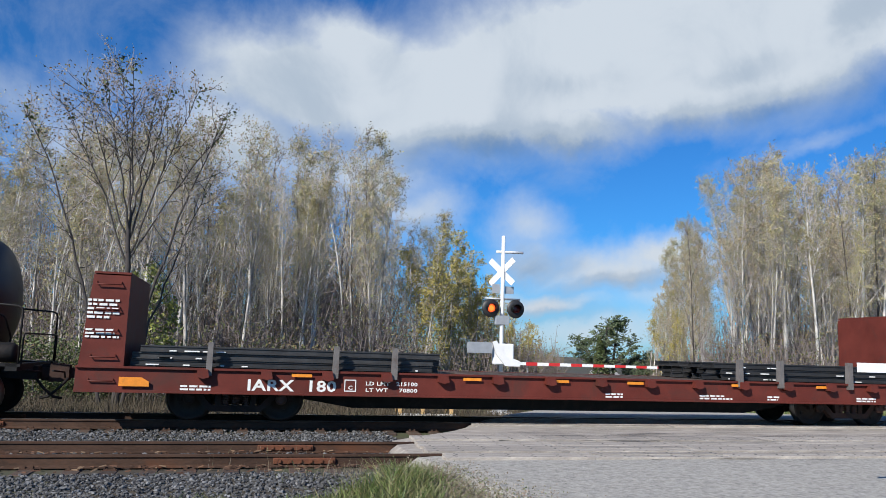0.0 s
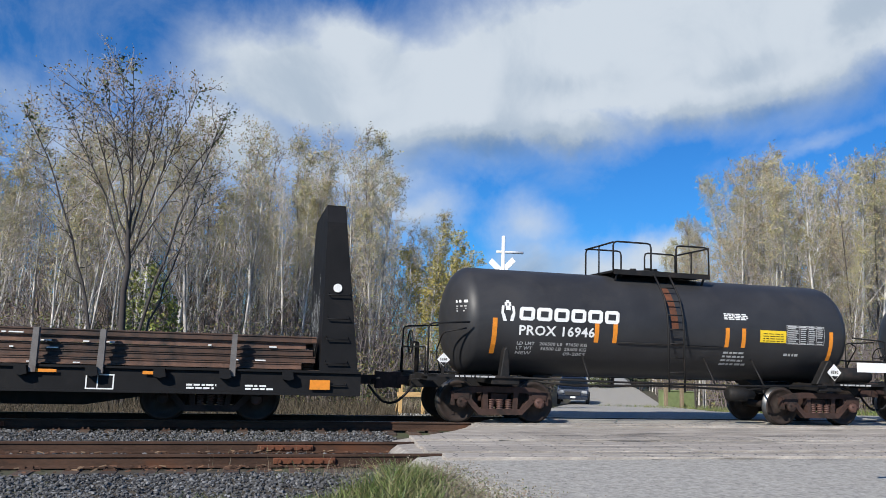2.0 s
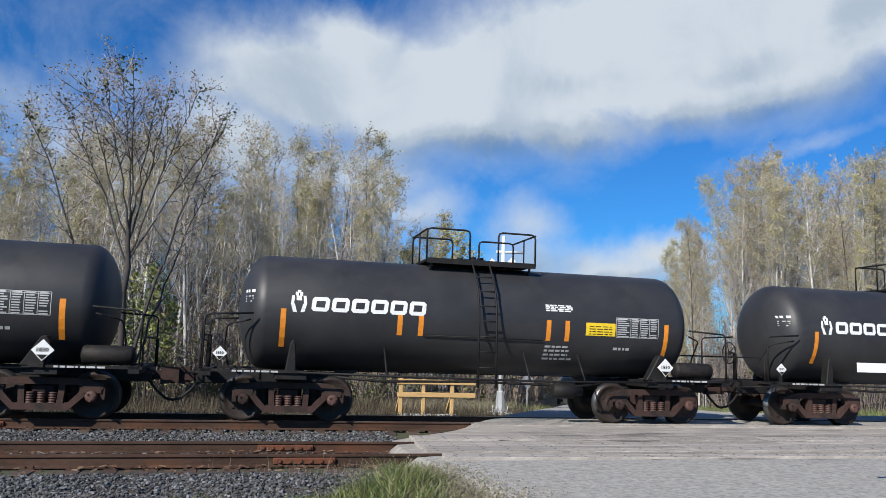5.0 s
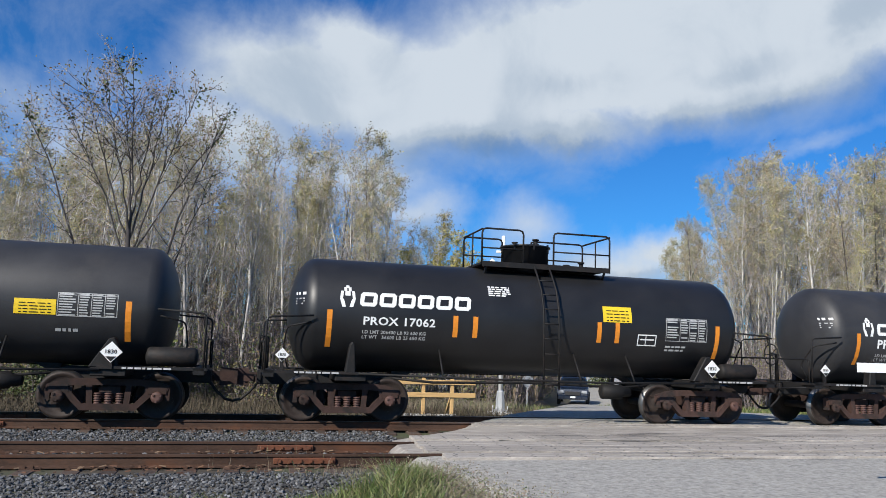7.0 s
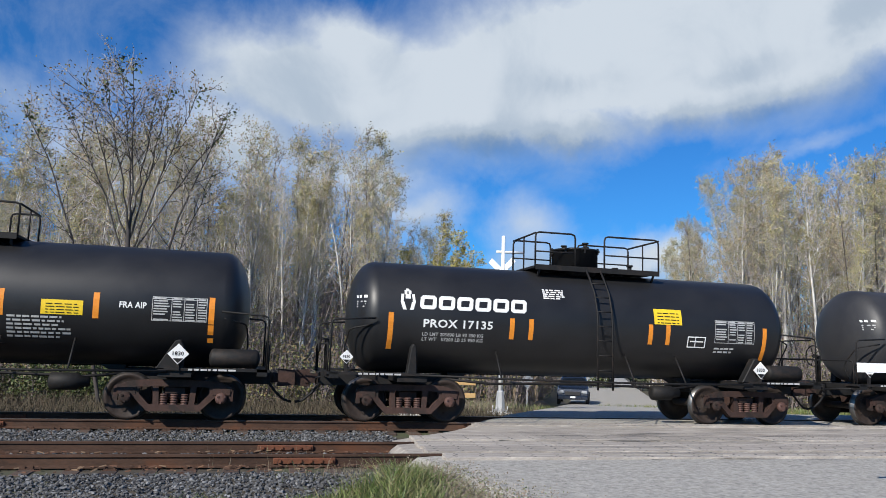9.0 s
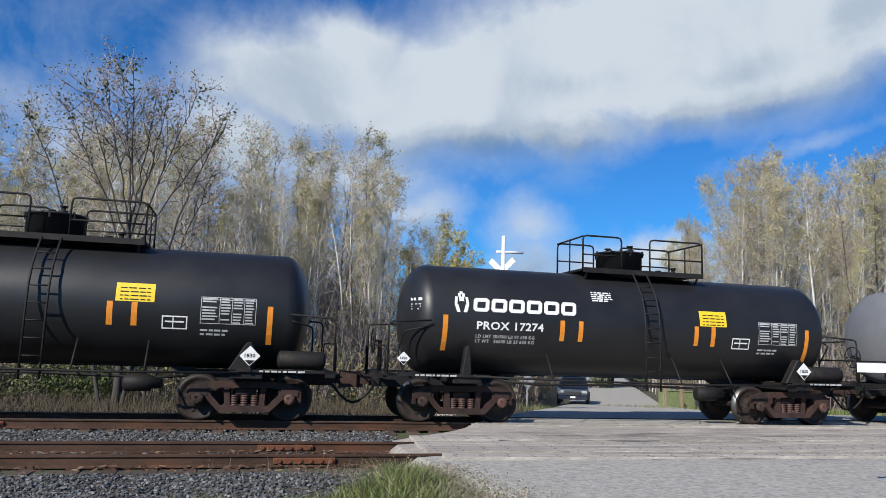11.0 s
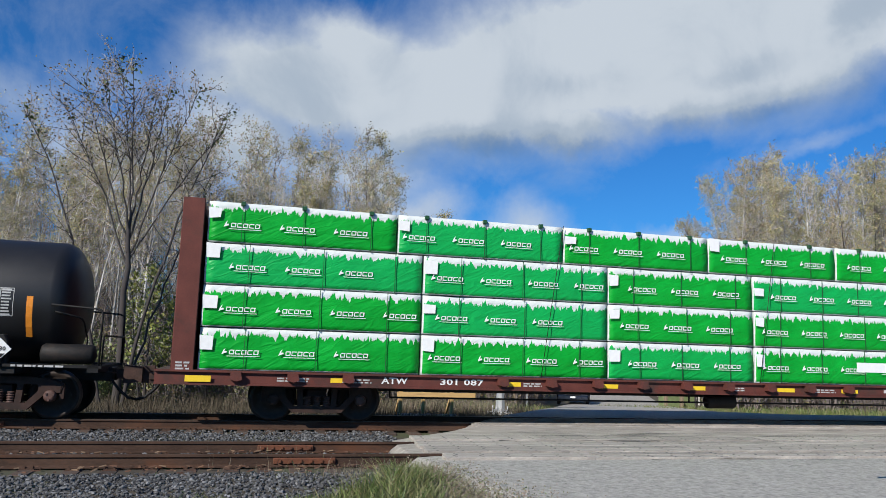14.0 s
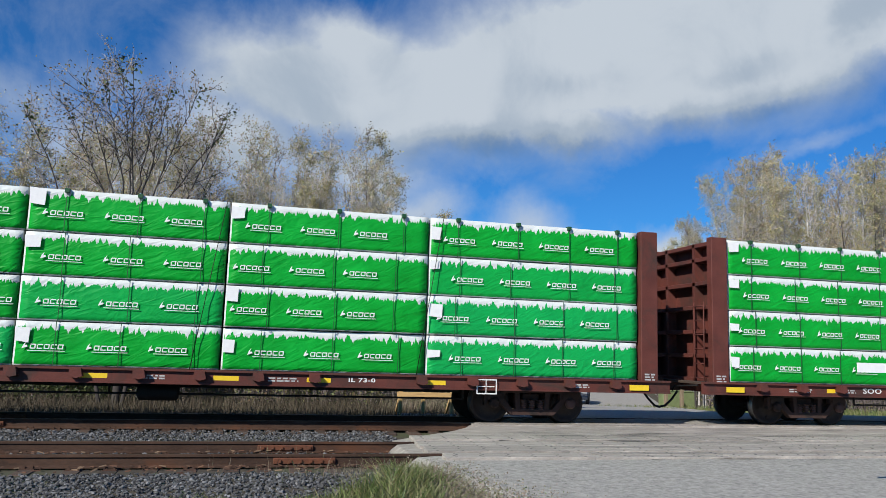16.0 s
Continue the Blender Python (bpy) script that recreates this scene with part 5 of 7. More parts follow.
        roll(car, cx)
        for tier, lens in enumerate(tiers):
            k = (22.3 - 0.04 * len(lens)) / sum(lens)
            x = -11.13
            for pi, L in enumerate(lens):
                L = round(L * k, 2)
                seed = ci * 100 + tier * 10 + pi
                jit = random.Random(seed).uniform(-0.02, 0.02)
                lumber_package(L, cx, x, -1.40 + jit, tier, seed)
                lumber_package(L, cx, x, 0.06, tier, seed + 1000, False)
                x += L + 0.04
        for e in (-4.0, 1.5, 6.0):
            part("load_cable", tubes([[(e, -1.52, 1.0), (e + 0.5, -1.50, 4.40)]], 0.008, 5), STEEL, car)


build_tanks()
build_flats()
build_lumber_cars()

# ---- ground, road and tracks ----


def lerp_table(x, table):
    if x <= table[0][0]:
        return table[0][1]
    for (a, p), (b, q) in zip(table, table[1:]):
        if x <= b:
            return p + (q - p) * (x - a) / (b - a)
    return table[-1][1]


def road_z(y):
    return lerp_table(y, [(-40, -0.12), (-9, -0.05), (-3, -0.02), (2.6, -0.02), (6, -0.14), (12, -0.5), (28, -1.42), (60, -1.7), (3000, -1.9)])


def ground_z(x, y):
    base = lerp_table(y, [(-60, -0.3), (-9, -0.26), (-6.3, -0.235), (2.7, -0.235), (4.2, -0.42), (7, -0.45), (12, -0.68), (28, -1.62), (60, -1.9), (3000, -2.1)])
    if 4 < y < 80:
        base += 0.05 * noise.noise((x * 0.35, y * 0.35, 0))
    return base


def build_ground():
    xs = np.unique(np.concatenate([np.linspace(-2500, -60, 10), np.linspace(-60, 90, 101), np.linspace(90, 2500, 10)]))
    ys = np.unique(np.concatenate([np.linspace(-400, -20, 6), np.linspace(-20, 40, 81), np.linspace(40, 120, 21), np.linspace(120, 3000, 10)]))
    v = [(x, y, ground_z(x, y)) for y in ys for x in xs]
    n = len(xs)
    f = [(j * n + i, j * n + i + 1, (j + 1) * n + i + 1, (j + 1) * n + i) for j in range(len(ys) - 1) for i in range(n - 1)]
    thing("ground", "dry autumn verge and forest floor", "ground", data=soup("ground", v, f, SOIL), kind="structure")


LEFT = [(-60, 3.2), (-9.0, 3.2), (-4.9, 2.62), (-3.0, 2.60), (-1.4, 4.2), (0.2, 5.1), (6, 8.9), (3000, 8.9 + 2994 * 0.488)]
RIGHT = [(-60, 60), (1.5, 60), (4.5, 17.0), (6, 15.4), (3000, 15.4 + 2994 * 0.488)]


def build_road():
    rd = thing("road", "pale weathered asphalt road over the crossing", "road", kind="structure")
    cuts = [-40, -4.79 - 0.085, -4.79 + 0.075, -3.29 - 0.085, -3.29 + 0.075, -0.085, 0.075, 1.415, 1.585, 160]
    for a, b in zip(cuts[::2], cuts[1::2]):
        ys = sorted({a, b, *[y for y in (-20, -12, -9, -7, -6, -5.4, -4.2, -3.6, -3.0, -2.4, -1.8, -1.4, -0.8, -0.3, 0.2, 0.8, 2.6, 3.5, 4.5, 6, 9, 12, 16, 20, 28, 40, 60, 100) if a < y < b]})
        bm = bmesh.new()
        rows = []
        for y in ys:
            l, r = lerp_table(y, LEFT), lerp_table(y, RIGHT)
            l += 0.08 * noise.noise((y * 1.7, 3, 0))
            z = road_z(y) - (0.03 if -4.9 < y < -3.2 else 0.012 if -6 < y < -2.8 else 0)
            pts = [(l - 0.24, z - 0.26), (l - 0.1, z - 0.09), (l, z - 0.02)] + [(l + 0.3 + (r - l - 0.6) * (k / 12) ** 1.6, z + 0.008 * noise.noise((k, y, 1))) for k in range(13)] + [(r, z - 0.02), (r + 0.25, z - 0.3)]
            rows.append([bm.verts.new((x, y, zz)) for x, zz in pts])
        for p, q in zip(rows, rows[1:]):
            for i in range(len(p) - 1):
                bm.faces.new((p[i], p[i + 1], q[i + 1], q[i]))
        for row in (rows[0], rows[-1]):
            low = [bm.verts.new((v.co.x, v.co.y, v.co.z - 0.16)) for v in row]
            for i in range(len(row) - 1):
                bm.faces.new((row[i], row[i + 1], low[i + 1], low[i]))
        part("pavement_slab", bm, CROSSING if -4.9 < a < 0 else ASPHALT, rd)
    rnd = random.Random(3)
    seams = [(3.3 + 0.4 * k, 8 + 2.1 * (k % 5), -3.0 + 0.235 * k + (-1.6 if k > 8 else 0), 0.012 + 0.006 * (k % 3), 0.18) for k in range(13)] + [(6.2, 26, -5.62, 0.05, 0.30), (3.9, 24, -4.93, 0.055, 0.08), (4.5, 26, -3.14, 0.05, 0.08), (9, 22, -2.35, 0.03, 0.2), (3.4, 7.5, -2.6, 0.02, 0.25), (4.4, 12, -0.22, 0.03, 0.05), (5, 9, -3.9, 0.025, 0.2)]
    for x0, x1, y0, w, amp in seams:
        bm = bmesh.new()
        last = None
        x = x0
        while x < x1:
            y = y0 + amp * noise.noise((x * 0.35, y0, 0)) + 0.03 * noise.noise((x * 3, y0, 5))
            ww = w * max(0.02, 0.5 + noise.noise((x * 0.8, y0, 9)) * 1.1)
            z = road_z(y) + (0.0 if -6 < y < -2.8 else 0.012) + 0.004
            cur = [bm.verts.new((x, y - ww, z)), bm.verts.new((x, y + ww, z))]
            if last:
                bm.faces.new((last[0], cur[0], cur[1], last[1]))
            last = cur
            x += 0.15
        part("tar_seam", bm, TAR, rd, "dark tar seam")


def build_planks():
    """Worn timber planks between and beside the rails, spiked down along both edges."""
    rd = bpy.data.objects["road"]
    rnd = random.Random(12)
    for y0, y1, n, z in ((-5.42, -4.90, 2, -0.030), (-4.68, -3.40, 4, -0.030), (-3.18, -2.66, 2, -0.022), (-0.62, -0.11, 2, -0.012)):
        w = (y1 - y0) / n
        bm = bevel(boxes((0.004, 2.376, 0.003, w - 0.003, -0.05, 0.022)), 0.005)
        for k in range(6):
            for v in (0.06, w - 0.06):
                box(bm, 0.16 + k * 0.41, 0.195 + k * 0.41, v - 0.010, v + 0.010, 0.019, 0.0245)
        for f in bm.faces:
            f.material_index = 1 if f.calc_area() < 0.0012 and f.calc_center_median().z > 0.0185 else 0
        plank = mesh_of("plank", bm, [CROSSING, TAR])
        for i in range(n):
            x = lerp_table(y0 + i * w, LEFT) + 0.12 + rnd.uniform(0, 0.25)
            while x < 21:
                part("plank", plank, None, rd, at=pose(x, y0 + i * w, z + rnd.uniform(-0.004, 0.006), rnd.uniform(-0.5, 0.5), 0, rnd.uniform(-0.12, 0.12)))
                x += 2.38


RAIL_PROFILE = [(-0.07, -0.18), (0.07, -0.18), (0.07, -0.165), (0.012, -0.145), (0.012, -0.045), (0.036, -0.035), (0.036, -0.004), (0.03, 0.0), (-0.03, 0.0), (-0.036, -0.004), (-0.036, -0.035), (-0.012, -0.045), (-0.012, -0.145), (-0.07, -0.165)]


def build_track(name, label, y0, y1, z, worn, seed):
    rnd = random.Random(seed)
    track = thing(name, label, "railway track", kind="structure")
    for y in (y0, y1):
        bm = bmesh.new()
        a = [bm.verts.new((-90, y + p, z + q)) for p, q in RAIL_PROFILE]
        b = [bm.verts.new((140, y + p, z + q)) for p, q in RAIL_PROFILE]
        n = len(a)
        for i in range(n):
            f = bm.faces.new((a[i], b[i], b[(i + 1) % n], a[(i + 1) % n]))
            if worn and i in (6, 7, 8):
                f.material_index = 1
        part("rail", bm, [RUSTRAIL, RAILHEAD], track, "rusty steel rail")
        for x in ((0.95 if y < -4 else 0.75, -7.2) if not worn else (-4.8,)):
            bm = boxes((x - 0.45, x + 0.45, y - 0.06, y - 0.014, z - 0.14, z - 0.05), round_by=0.008)
            for k in range(6):
                box(bm, x - 0.38 + k * 0.15, x - 0.34 + k * 0.15, y - 0.085, y - 0.06, z - 0.115, z - 0.075)
            part("joint_bar", bm, JOINT, track, "bolted joint bar")
    mid = (y0 + y1) / 2
    bm = bevel(boxes((-0.115, 0.115, -1.3, 1.3, -0.17, 0.0)), 0.012)
    tie = mesh_of("tie", bm, TIE)
    bm = boxes((-0.09, 0.09, -0.16, 0.16, 0, 0.014))
    for k in (-0.05, 0.05):
        box(bm, k - 0.015, k + 0.015, -0.105, -0.075, 0.014, 0.05)
        box(bm, k - 0.015, k + 0.015, 0.075, 0.105, 0.014, 0.05)
    plate = mesh_of("tie_plate", bm, RUSTRAIL)
    x = -14.0
    while x < 3.1 + (1.2 if y0 > -1 else 0):
        t = part("tie", tie, None, track, at=pose(x, mid + rnd.uniform(-0.06, 0.06), z - 0.182 - rnd.uniform(0.0, 0.012), 0, 0, rnd.uniform(-1.5, 1.5)))
        for y in (y0, y1):
            part("tie_plate", plate, None, t, at=Matrix.Translation((0, y - mid, -0.004)))
        x += 0.51 + rnd.uniform(-0.04, 0.04)


def stones(n, region, z, size, seed):
    """Crushed stone strewn over a strip: many small angular lumps in one mesh."""
    rs = np.random.RandomState(seed)
    phi = (1 + 5 ** 0.5) / 2
    base = np.array([(-1, phi, 0), (1, phi, 0), (-1, -phi, 0), (1, -phi, 0), (0, -1, phi), (0, 1, phi), (0, -1, -phi), (0, 1, -phi), (phi, 0, -1), (phi, 0, 1), (-phi, 0, -1), (-phi, 0, 1)]) / 1.9
    tri = np.array([(0, 11, 5), (0, 5, 1), (0, 1, 7), (0, 7, 10), (0, 10, 11), (1, 5, 9), (5, 11, 4), (11, 10, 2), (10, 7, 6), (7, 1, 8), (3, 9, 4), (3, 4, 2), (3, 2, 6), (3, 6, 8), (3, 8, 9), (4, 9, 5), (2, 4, 11), (6, 2, 10), (8, 6, 7), (9, 8, 1)])
    x0, x1, y0, y1 = region
    pos = np.stack([rs.uniform(x0, x1, n), rs.uniform(y0, y1, n), np.zeros(n)], 1)
    pos[:, 2] = z(pos[:, 0], pos[:, 1]) + rs.uniform(-0.012, 0.022, n)
    jit = base[None] * (1 + rs.uniform(-0.5, 0.5, (n, 12, 1)))
    s = rs.uniform(0.55, 1.25, (n, 1, 1)) * size * np.array([1, 1, 0.75])[None, None] * rs.uniform(0.7, 1.2, (n, 1, 3))
    a = rs.uniform(0, 6.28, n)
    c, d = np.cos(a)[:, None], np.sin(a)[:, None]
    v = jit * s
    v = np.stack([v[..., 0] * c - v[..., 1] * d, v[..., 0] * d + v[..., 1] * c, v[..., 2]], -1) + pos[:, None]
    f = tri[None] + 12 * np.arange(n)[:, None, None]
    return v.reshape(-1, 3), f.reshape(-1, 3)


def build_ballast():
    vs, fs, k = [], [], 0
    flat = lambda h: (lambda x, y: np.full_like(x, h))
    slope = lambda x, y: np.where(y > -6.3, -0.225, -0.225 - (-6.3 - y) * 0.03)
    for n, reg, z, size, seed in ((24000, (-9, 3.1, -9.6, -5.35), slope, 0.024, 1), (11000, (-10, 3.0, -3.2, -0.12), flat(-0.21), 0.025, 2),
                                  (3000, (-10, 3.1, -4.7, -3.38), flat(-0.225), 0.026, 3), (2200, (-10, 3.6, 0.1, 1.4), flat(-0.22), 0.026, 4), (2500, (-10, 4.6, 1.6, 4.0), flat(-0.23), 0.03, 5)):
        v, f = stones(n, reg, z, size, seed)
        vs.append(v)
        fs.append(f + k)
        k += len(v)
    thing("ballast", "grey crushed stone ballast along the tracks", "ballast", data=soup("ballast", np.concatenate(vs), np.concatenate(fs), BALLAST, True), kind="stuff")


def build_chips():
    rs = np.random.RandomState(8)
    v, f = [], []
    for i in range(420):
        x, y = rs.uniform(-9, 3), rs.choice([rs.uniform(-3.55, -3.35), rs.uniform(-5.05, -4.86), rs.uniform(-4.7, -3.4), rs.uniform(-5.5, -5.1)])
        z, a, L, w = -0.19 + rs.uniform(0, 0.02), rs.normal(0, 0.5), rs.uniform(0.012, 0.06), rs.uniform(0.005, 0.016)
        d, e = np.array([math.cos(a), math.sin(a), rs.normal(0, 0.15)]) * L, np.array([-math.sin(a), math.cos(a), 0.3]) * w
        p = np.array([x, y, z])
        k = len(v)
        v += [p - d - e, p + d - e, p + d + e, p - d + e, p + (0, 0, 0.01) - d * 0.8, p + (0, 0, 0.014) + d * 0.8]
        f += [(k, k + 1, k + 2, k + 3), (k, k + 1, k + 5, k + 4), (k + 3, k + 2, k + 5, k + 4)]
    thing("rust_debris", "rust flakes and wood splinters along the siding", "debris", data=soup("rust_debris", v, f, DEBRIS, True), kind="stuff")


def blades(n, centre, spread, height, width, zfun, seed, lean=0.35, keep=None):
    """Grass blades: bent three-part strips, joined in one mesh."""
    rs = np.random.RandomState(seed)
    pos = np.array(centre)[None] + rs.normal(0, 1, (n, 2)) * np.array(spread)[None] if keep is None else np.stack([rs.uniform(*keep[0], n), rs.uniform(*keep[1], n)], 1)
    z = np.array([zfun(x, y) for x, y in pos])
    h = rs.uniform(0.45, 1.1, n) * height
    a = rs.uniform(0, 6.28, n)
    side = np.stack([np.cos(a), np.sin(a), np.zeros(n)], 1) * (width * rs.uniform(0.6, 1.3, n))[:, None]
    b = rs.uniform(0, 6.28, n)
    bend = np.stack([np.cos(b), np.sin(b), np.zeros(n)], 1) * (h * lean * rs.uniform(0.2, 1.3, n))[:, None]
    p0 = np.concatenate([pos, z[:, None] - 0.02], 1)
    up = np.zeros((n, 3))
    up[:, 2] = h
    p1, p2 = p0 + up * 0.55 + bend * 0.3, p0 + up * 0.95 + bend
    v = np.stack([p0 - side, p0 + side, p1 - side * 0.8, p1 + side * 0.8, p2 - side * 0.12, p2 + side * 0.12], 1)
    f = np.array([(0, 1, 3, 2), (2, 3, 5, 4)])[None] + 6 * np.arange(n)[:, None, None]
    return v.reshape(-1, 3), f.reshape(-1, 4)


def grass_thing(name, label, groups, mat):
    vs, fs, k = [], [], 0
    for v, f in groups:
        vs.append(v)
        fs.append(f + k)
        k += len(v)
    return thing(name, label, "grass", data=soup(name, np.concatenate(vs), np.concatenate(fs), mat), kind="stuff")


def build_grass():
    g = lambda x, y: -0.27
    grass_thing("grass_tuft", "tall green grass tuft at the road edge",
                [*[blades(300, (cx, cy), (0.13, 0.16), h, 0.0075, g, 40 + k, 0.75) for k, (cx, cy, h) in enumerate(((0.75, -7.7, 0.2), (1.05, -7.9, 0.25), (1.25, -7.6, 0.27), (1.5, -7.2, 0.36), (1.8, -7.4, 0.42), (1.95, -6.8, 0.46), (2.2, -7.0, 0.40), (1.7, -8.0, 0.36), (1.35, -8.2, 0.24), (2.1, -7.8, 0.33), (1.0, -8.3, 0.22), (1.6, -8.6, 0.26), (2.0, -8.5, 0.26), (2.25, -6.4, 0.36), (0.85, -8.8, 0.2), (1.3, -8.9, 0.2)))], blades(1500, (1.55, -8.0), (0.5, 0.6), 0.15, 0.005, g, 3, 0.8),
                 *[blades(n, (cx, cy), (0.16, 0.12), 0.11, 0.005, g, 70 + k, 0.9) for k, (cx, cy, n) in enumerate(((-0.85, -8.0, 420), (-0.6, -8.35, 420), (-0.2, -8.65, 520), (0.25, -8.5, 520), (-1.3, -8.7, 300), (0.55, -7.8, 360), (0.0, -8.9, 420), (-1.9, -8.9, 200)))],
                 blades(900, (0.6, -8.7), (0.4, 0.3), 0.15, 0.004, g, 4, 0.7), blades(450, (-1.4, -7.9), (0.3, 0.25), 0.13, 0.004, g, 5, 0.8), blades(300, (-0.4, -7.2), (0.2, 0.2), 0.12, 0.004, g, 6, 0.8), blades(400, (-2.6, -8.6), (0.5, 0.25), 0.12, 0.004, g, 7, 0.8)], GRASS)
    weeds = grass_thing("weed_patch", "grey-brown dry weeds beside the asphalt",
                        [blades(2600, (2.75, -7.7), (0.30, 0.75), 0.27, 0.004, g, 11, 0.9), blades(2400, (2.65, -6.3), (0.28, 0.5), 0.27, 0.004, g, 12, 0.9), blades(1500, (3.1, -8.7), (0.3, 0.5), 0.22, 0.004, g, 16, 0.9),
                         blades(420, (2.0, -5.7), (0.7, 0.2), 0.30, 0.003, g, 13, 0.5), blades(60, (-3.5, -6.1), (0.12, 0.2), 0.5, 0.003, g, 14, 0.5), blades(60, (0.6, -4.8), (0.9, 0.5), 0.32, 0.003, g, 15, 0.5)], WEED)
    q = np.random.RandomState(17)
    at = np.concatenate([np.stack([q.normal(cx, sx, n), q.normal(cy, sy, n), -0.25 + 0.26 * q.rand(n) ** 1.4], 1) for cx, cy, sx, sy, n in ((2.8, -7.6, 0.30, 0.75, 5200), (2.65, -6.4, 0.26, 0.45, 3200), (3.15, -8.7, 0.28, 0.45, 2600))])
    tagged(part("weed_leaves", soup("weed_leaves", *leaf_quads(q, at, 0.013), WEED), None, weeds, "small dry seed heads and leaves"), kind="stuff")
    keep = ((-14, 9), (3.6, 12.5))
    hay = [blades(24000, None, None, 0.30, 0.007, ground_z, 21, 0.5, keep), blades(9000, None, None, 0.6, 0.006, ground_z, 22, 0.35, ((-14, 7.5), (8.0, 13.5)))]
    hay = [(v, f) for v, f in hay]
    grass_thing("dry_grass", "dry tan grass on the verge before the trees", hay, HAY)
    grass_thing("verge_grass", "green roadside grass beyond the crossing",
                [blades(2600, None, None, 0.3, 0.008, ground_z, 31, 0.5, ((9.6, 12.0), (9.6, 17))), blades(9000, None, None, 0.35, 0.01, ground_z, 32, 0.5, ((17.5, 34), (8, 20))), ], GRASS)
    grass_thing("brown_brush", "low russet brush beside the signal", [blades(5000, None, None, 0.5, 0.007, ground_z, 33, 0.5, ((5.0, 10.0), (8.6, 15)))], WEED)


# ---- trees ----


class Limbs:
    def __init__(self):
        self.v, self.f, self.n = [], [], 0

    def tube(self, pts, r0, r1, sides):
        pts = np.asarray(pts, float)
        m = len(pts)
        d = np.gradient(pts, axis=0)
        d /= np.linalg.norm(d, axis=1)[:, None] + 1e-9
        ref = np.array([0.31, 0.77, 0.12]) if abs(d[0][2]) > 0.5 else np.array([0, 0.1, 1.0])
        a = np.cross(d, ref)
        a /= np.linalg.norm(a, axis=1)[:, None] + 1e-9
        b = np.cross(d, a)
        r = np.linspace(r0, r1, m)[:, None, None]
        k = np.arange(sides) * math.tau / sides
        ring = pts[:, None] + r * (a[:, None] * np.cos(k)[None, :, None] + b[:, None] * np.sin(k)[None, :, None])
        self.v.append(ring.reshape(-1, 3))
        i, j = np.meshgrid(np.arange(m - 1), np.arange(sides), indexing="ij")
        j2 = (j + 1) % sides
        f = np.stack([i * sides + j, i * sides + j2, (i + 1) * sides + j2, (i + 1) * sides + j], -1).reshape(-1, 4)
        self.f.append(f + self.n)
        self.n += m * sides

    def arrays(self):
        return np.concatenate(self.v), np.concatenate(self.f)


def grow(rs, base, direction, length, steps, wobble, lift):
    p, d = np.array(base, float), np.array(direction, float)
    pts = [p.copy()]
    for _ in range(steps):
        d = d + rs.normal(0, wobble, 3)
        d[2] += lift
        d /= np.linalg.norm(d)
        p = p + d * length / steps
        pts.append(p.copy())
    return np.array(pts)


def leaf_quads(rs, points, size):
    n = len(points)
    a = rs.normal(0, 1, (n, 3))
    a /= np.linalg.norm(a, axis=1)[:, None]
    b = np.cross(a, rs.normal(0, 1, (n, 3)))
    b /= np.linalg.norm(b, axis=1)[:, None] + 1e-9
    s = (size * rs.uniform(0.6, 1.4, n))[:, None]
    p = np.asarray(points)
    v = np.stack([p - a * s, p + b * s * 0.6, p + a * s, p - b * s * 0.6], 1)
    return v.reshape(-1, 3), np.arange(4 * n).reshape(-1, 4)


